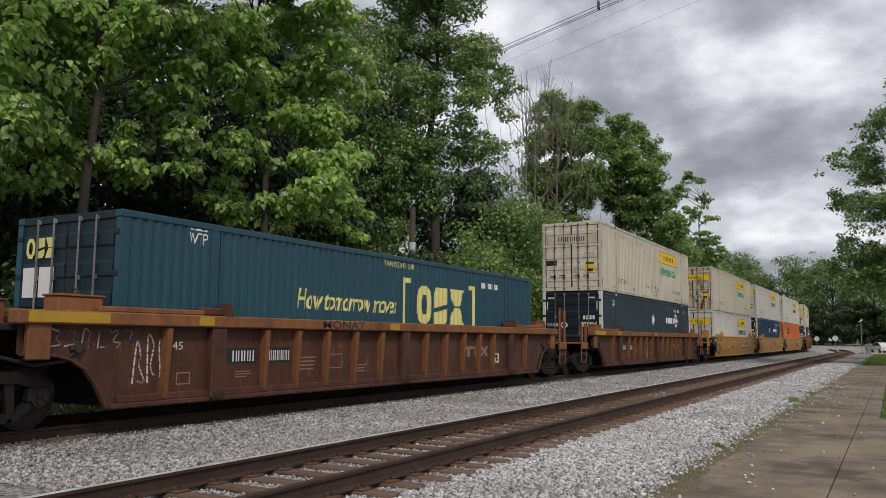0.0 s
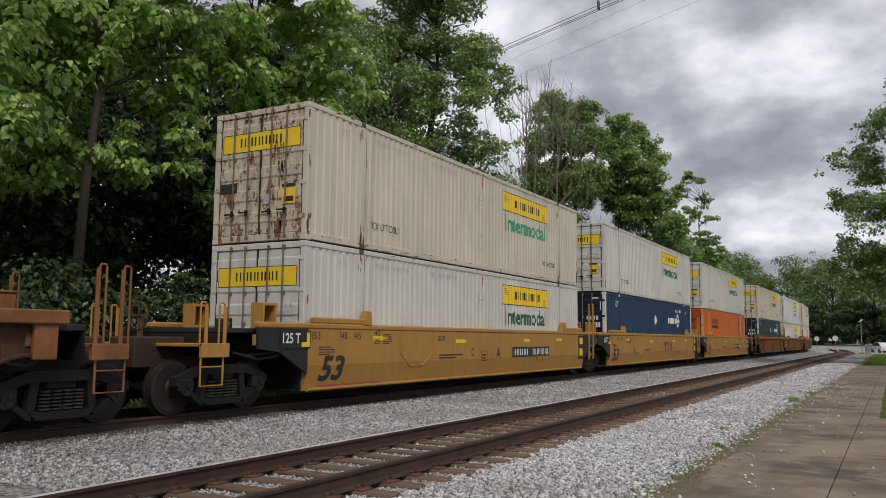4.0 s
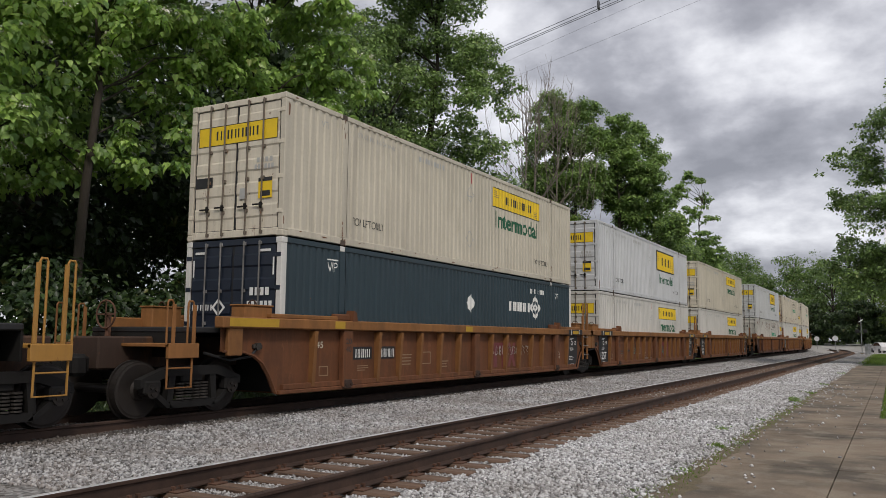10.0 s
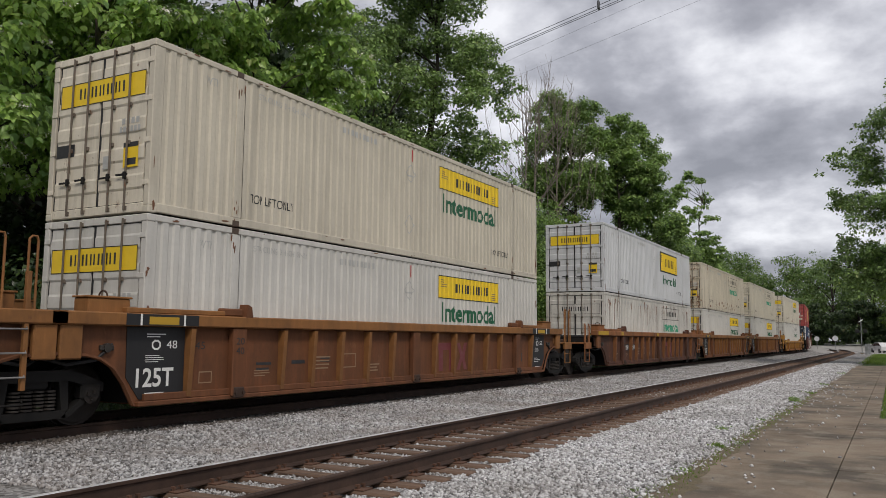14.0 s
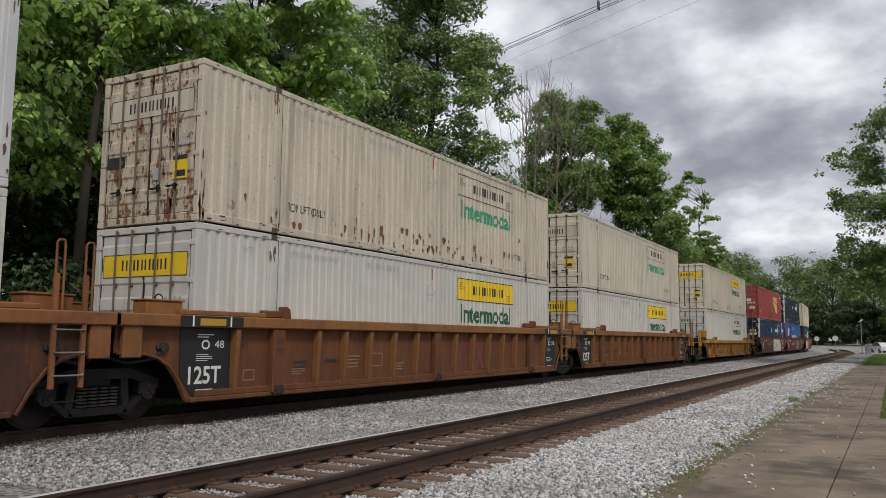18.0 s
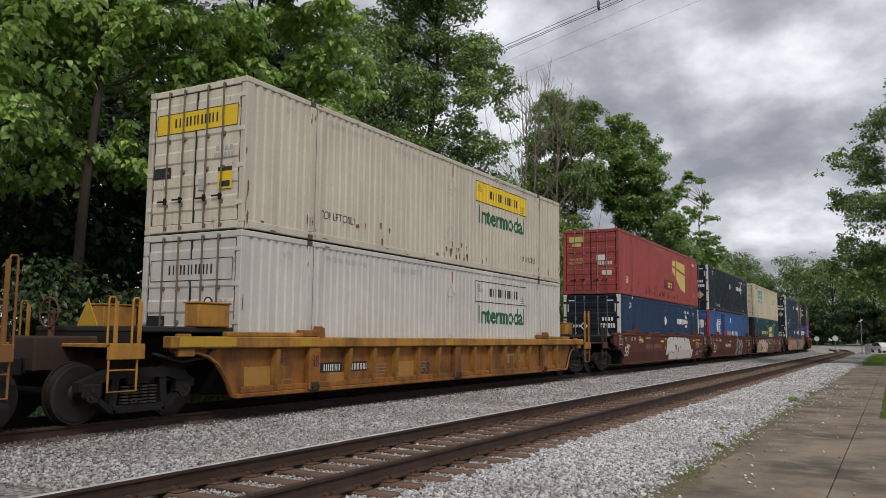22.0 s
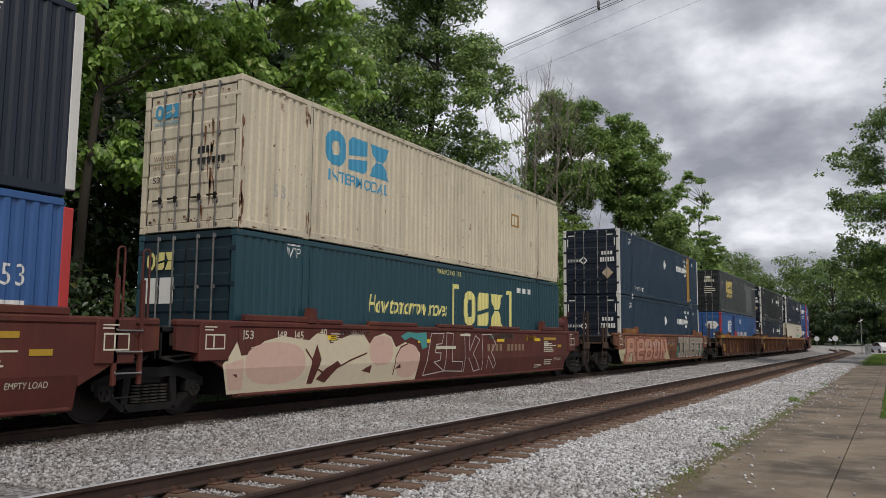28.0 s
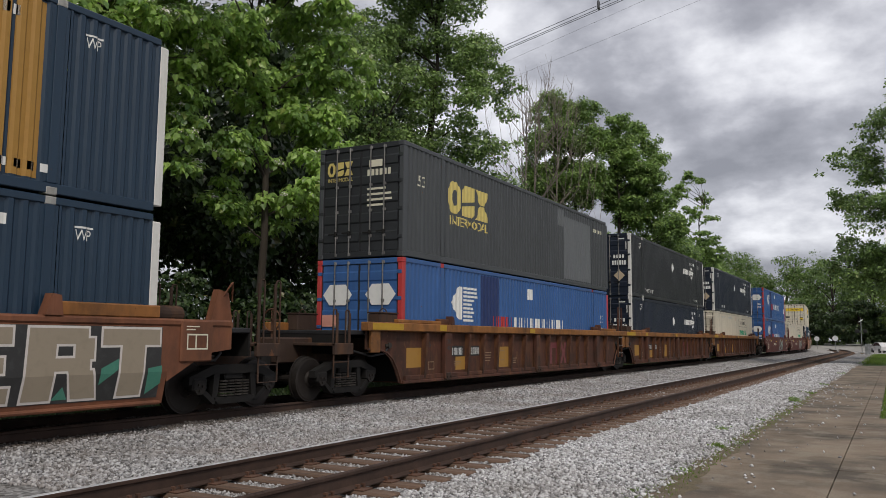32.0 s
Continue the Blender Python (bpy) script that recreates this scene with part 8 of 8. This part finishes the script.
def scrawl(u, v, w, h, seed, wide=None):
    """Hand-sprayed loops, one after another, ending in a flourish."""
    rng = random.Random(seed)
    n = max(3, round(w / h * 1.15))
    runs = []
    for i in range(n):
        c, k = u + w * (i + .1) / n, w / n * .92
        key = [(c + k * rng.uniform(-.05, .25), v + h * rng.choice((.0, .1, .95))), (c + k * rng.uniform(.0, .4), v + h * rng.uniform(.75, 1.0)), (c + k * rng.uniform(.6, .95), v + h * rng.uniform(.55, .95)),
               (c + k * rng.uniform(.3, .7), v + h * rng.uniform(.3, .5)), (c + k * rng.uniform(.7, 1.0), v + h * rng.uniform(.0, .35)), (c + k * rng.uniform(.0, .9), v + h * rng.uniform(-.05, .15))]
        run = []
        for j in range(len(key) - 1):
            p0, p1, p2, p3 = key[max(0, j - 1)], key[j], key[j + 1], key[min(len(key) - 1, j + 2)]
            for q in (0, .2, .4, .6, .8):
                run.append(tuple(.5 * (2 * b1 + (c1 - a1) * q + (2 * a1 - 5 * b1 + 4 * c1 - d1) * q * q + (3 * b1 - a1 - 3 * c1 + d1) * q ** 3) for a1, b1, c1, d1 in zip(p0, p1, p2, p3)))
        runs.append(run + [key[-1]])
    return strokes(wide or min(.03, .05 * h + .01), *runs)


def build_train():
    specs = load_specs()
    for i, at in enumerate(U_AT):
        near_joined = i > 0 and U_AT[i] - U_AT[i - 1] < 21.5
        far_joined = i + 1 < len(U_AT) and U_AT[i + 1] - U_AT[i] < 21.5
        shape, tone = CARS[i].split()
        mat = M_CAR[tone]
        if shape == "ribbed":
            plates = ((1,) if i == 5 else (-1, 1)) if tone == "rustbrown" else ()
            label = {"brown": "rusty brown ribbed well car", "rustbrown": "orange-brown ribbed well car with black stencil panels", "amber": "amber yellow ribbed well car with grimy posts", "ochre": "grimy brown ribbed well car with an amber chord"}[tone] + " on steel trucks"
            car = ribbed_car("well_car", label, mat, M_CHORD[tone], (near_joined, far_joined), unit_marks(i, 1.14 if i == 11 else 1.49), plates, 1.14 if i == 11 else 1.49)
        else:
            marks = {"yellow": MARKS_YEL if i == 3 else MARKS_YEL_NUM, "maroon": {12: GRAF_WHITE, 13: GRAF_AQUA, 14: GRAF_PINK}.get(i, GRAF_AQUA), "rose": GRAF_INERT}[tone]
            label = {"yellow": "smooth tan-yellow well car with large black numerals", "maroon": "dark maroon smooth-sided well car with sprayed graffiti", "rose": "faded brown smooth well car covered in sprayed letters"}[tone] + ""
            car = smooth_car("well_car", label, mat, (near_joined, far_joined), marks, tone == "yellow")
        grab = mat if tone in ("yellow", "amber", "ochre") else M_CHORD[tone]
        end_fittings(car, -1, shape, M_CHORD[tone], False, near_joined, grab)
        end_fittings(car, 1, shape, M_CHORD[tone], far_joined, far_joined, grab)
        WHEELS.append((i, truck(car, -A - (1.67 if near_joined else 2.0))))
        if not far_joined:
            WHEELS.append((i, truck(car, A + 2.0)))
        MOVERS.append((car, at, FAR_Z))
        low, up = specs[i]
        MOVERS.append((container(low), at, FAR_Z + .405))
        if up:
            MOVERS.append((container(up), at, FAR_Z + .405 + CH + .02))


def along(at, t):
    t -= 16.0
    return at - SPEED * t - EASE * t * t / 2


def thing_pose(at, z, t):
    x, y, th = on_line(along(at, t) + A, FAR_X)
    return pose(x, y, z, 0, 0, math.degrees(th))


def motions():
    """Everything on the train rolls along the line; its wheels turn while they pass."""
    for ob, at, z in MOVERS:
        walk(ob, [(float(t), thing_pose(at, z, t)) for t in range(0, 33)])
    step = 1 / 18.0
    for i, sets in WHEELS:
        t0 = max(0.0, 16 + (U_AT[i] - 48.0) / SPEED)
        t1 = min(32.0, 16 + (U_AT[i] + 24.0) / SPEED)
        times = [0.0]
        if t1 > t0:
            times += [t0 + k * step for k in range(1, int((t1 - t0) / step))]
        times = [t for k, t in enumerate(times) if k == 0 or t > 0.01]
        times.append(32.0 if times[-1] < 31.99 else 32.01)
        angle, rows = 0.0, {}
        for ws in sets:
            y = ws.matrix_basis.translation.y
            ang, prev, rows = 0.0, times[0], []
            for k, t in enumerate(times):
                if 0 < k < len(times) - 1 and k > 1:
                    ang += math.degrees((along(U_AT[i], prev) - along(U_AT[i], t)) / WHEEL_R)
                prev = t
                rows.append((t, pose(0, y, WHEEL_R) @ Euler((radians(ang % 360), 0, 0)).to_matrix().to_4x4()))
            walk(ws, rows)


build_train()

# ---- wires, pole, weeds ----
M_WIRE = rusty_metal("wire_metal", (0.16, 0.16, 0.17), 0.5, 0.5)
M_POLEWOOD = bark_material("pole_wood", (0.10, 0.08, 0.065))


def wire(points, r):
    return MB().tube(points, r, 5)


def build_wires():
    """A bundled power cable with a spacer and two thin wires, sagging slightly."""
    def span(a, b, sag, n=14):
        a, b = Vector(a), Vector(b)
        return [a.lerp(b, i / n) - Vector((0, 0, 4 * sag * (i / n) * (1 - i / n))) for i in range(n + 1)]
    line = new("power_line")
    tagged(line, "bundled dark power cable crossing high above the railway", "power line")
    d = Vector((-9.03, 4.06, 0)).normalized()
    a0, b0 = Vector((-11.21, 39.1, 19.0)) - d * 45, Vector((-20.24, 43.16, 19.0)) + d * 30
    for k, (dx, dz) in enumerate(((0, 0), (0.02, 0.30), (0.12, 0.16))):
        part("cable", wire(span(a0 + Vector((0, dx, dz)), b0 + Vector((0, dx, dz)), 0.0), 0.016), M_WIRE, line)
    c = Vector((-12.83, 39.53, 19.0))
    part("spacer", MB().box((c.x - .05, c.y - .08, c.z - .06), (c.x + .05, c.y + .16, c.z + .38), .015).cyl((c.x, c.y + .05, c.z - .12), (c.x, c.y + .05, c.z + .44), .035, n=8), M_WIRE, line, "dark cable spacer")
    thin = new("power_line")
    tagged(thin, "pair of thin pale wires crossing high above the railway", "power line")
    d = Vector((-11.36, 5.72, 0)).normalized()
    a1, b1 = Vector((-7.73, 40.95, 19.0)) - d * 45, Vector((-19.09, 46.67, 19.0)) + d * 30
    for dx, dz in ((0, 0), (-1.6, 0.5)):
        part("cable", wire(span(a1 + Vector((0, dx, dz)), b1 + Vector((0, dx, dz)), 0.0), 0.006), M_POST, thin)
    # the wires end on poles out of sight of the path
    for x, y in ((a0.x - 0.0, a0.y), (a1.x, a1.y)):
        pole = new("utility_pole")
        pole.matrix_basis = pose(x, y, -0.1)
        tagged(pole, "tall weathered wooden utility pole carrying power wires", "utility pole", "utility poles")
        part("shaft", MB().cyl((0, 0, -0.2), (0, 0, 20.6), .19, .12, n=12), M_POLEWOOD, pole)
        part("crossarm", MB().box((-.06, -1.9, 19.0), (.06, 1.2, 19.14), .01), M_POLEWOOD, pole)


def build_pole():
    pole = new("utility_pole")
    pole.matrix_basis = pose(-18.2, 29.8, -0.1)
    tagged(pole, "short dark wooden pole standing among the trees", "utility pole", "utility poles")
    part("shaft", MB().cyl((0, 0, -0.2), (0, 0, 7.4), .15, .13, n=12), M_POLEWOOD, pole)
    part("cap_band", MB().cyl((0, 0, 5.45), (0, 0, 5.85), .145, n=12), M_GREY, pole, "pale metal band")


def weed(x, y, h, w, n, seed, mat):
    rng = np.random.default_rng(seed)
    ob = new("weed_tuft")
    ob.matrix_basis = pose(x, y, 0.0)
    tagged(ob, "small green weed at the path's edge in gravel", "weed", "weeds by the path")
    c = rng.normal(0, 1, (9, 3)) * np.array([w, w * 1.3, 0]) * 0.4 + np.array([0, 0, h * 0.45])
    v = leaf_cloud(rng, c, np.full(9, h * 0.55), n, 0.04, 0.2)
    v[:, 2] = np.maximum(v[:, 2], -0.01)
    tagged(part("leaf_mass", quads_mesh("leaf_mass", v, 4, LEAF_FACES, mat), mat, ob), kind="stuff")
    st = MB()
    for k in range(5):
        st.tube([(0.0, 0.0, -0.02), tuple(c[k] * 0.5), tuple(c[k])], [.006, .004, .002], 4)
    tagged(part("stem", st, mat, ob), kind="stuff")


M_SOIL = Nodes("edge_soil")
_a, _b = M_SOIL.noise(4.0, 5, 0.7), M_SOIL.noise(45, 3, 0.7)
M_SOIL.bump(_b, 0.8, 0.02)
M_SOIL = M_SOIL.done(M_SOIL.mix(_b, M_SOIL.ramp(_a, (0.35, (0.13, 0.10, 0.06)), (0.65, (0.25, 0.20, 0.13))), (0.09, 0.075, 0.04)), 0.95)


def build_soil():
    """Dirt and leaf litter washed over the edge of the path, with a ragged outline."""
    rng = random.Random(17)
    for k in range(46):
        y = 7.2 + k * 0.62 + rng.uniform(-.2, .2)
        if rng.random() < .2:
            continue
        ob = new("soil_patch")
        ob.matrix_basis = pose(-2.28 + rng.uniform(-.08, .10), y, 0.0)
        tagged(ob, "thin brown dirt and litter on the path's edge", "soil", "dirt along the path's edge")
        n = 16
        ln, wd = rng.uniform(.35, .7), rng.uniform(.10, .30)
        v = [(0, 0, .008)]
        for ring, z in ((.6, .007), (1.0, -.004)):
            for i in range(n):
                t = 2 * math.pi * i / n
                q = ring * rng.uniform(.72, 1.2)
                v.append((math.cos(t) * wd * q, math.sin(t) * ln * q, z))
        f = [(0, 1 + i, 1 + (i + 1) % n) for i in range(n)] + [(1 + i, 1 + n + i, 1 + n + (i + 1) % n, 1 + (i + 1) % n) for i in range(n)]
        part("dirt", MB().add(v, f), M_SOIL, ob)


def build_weeds():
    fresh, mid = M_LEAF["fresh"], M_LEAF["mid"]
    for k, (x, y, h, w, n) in enumerate(((-2.42, 12.9, 0.08, 0.16, 150), (-2.75, 15.2, 0.12, 0.12, 120), (-2.36, 23.2, 0.22, 0.14, 240), (-2.5, 8.7, 0.035, 0.24, 110), (-2.4, 10.4, 0.03, 0.2, 70),
                                         (-2.45, 17.6, 0.05, 0.16, 70), (-2.4, 27.5, 0.09, 0.3, 140), (-2.35, 33, 0.08, 0.4, 120), (-2.5, 44.5, 0.12, 0.5, 160))):
        weed(x, y, h, w, n, 40 + k, mid if k % 3 else fresh)
    grass_blades("edge_grass", [(-2.6, -2.1, 7.0, 26, -0.005)], 260, 0.032, "thin yellow-green grass along the path's edge", M_LEAF["fresh"], 23)
    grass_blades("far_verge", [(-2.4, 4.0, 66, 118, -0.05)], 40, 0.13, "rough green grass beside the gravel apron", M_LEAF["fresh"], 24)


build_wires()
build_pole()
build_soil()
build_weeds()

motions()
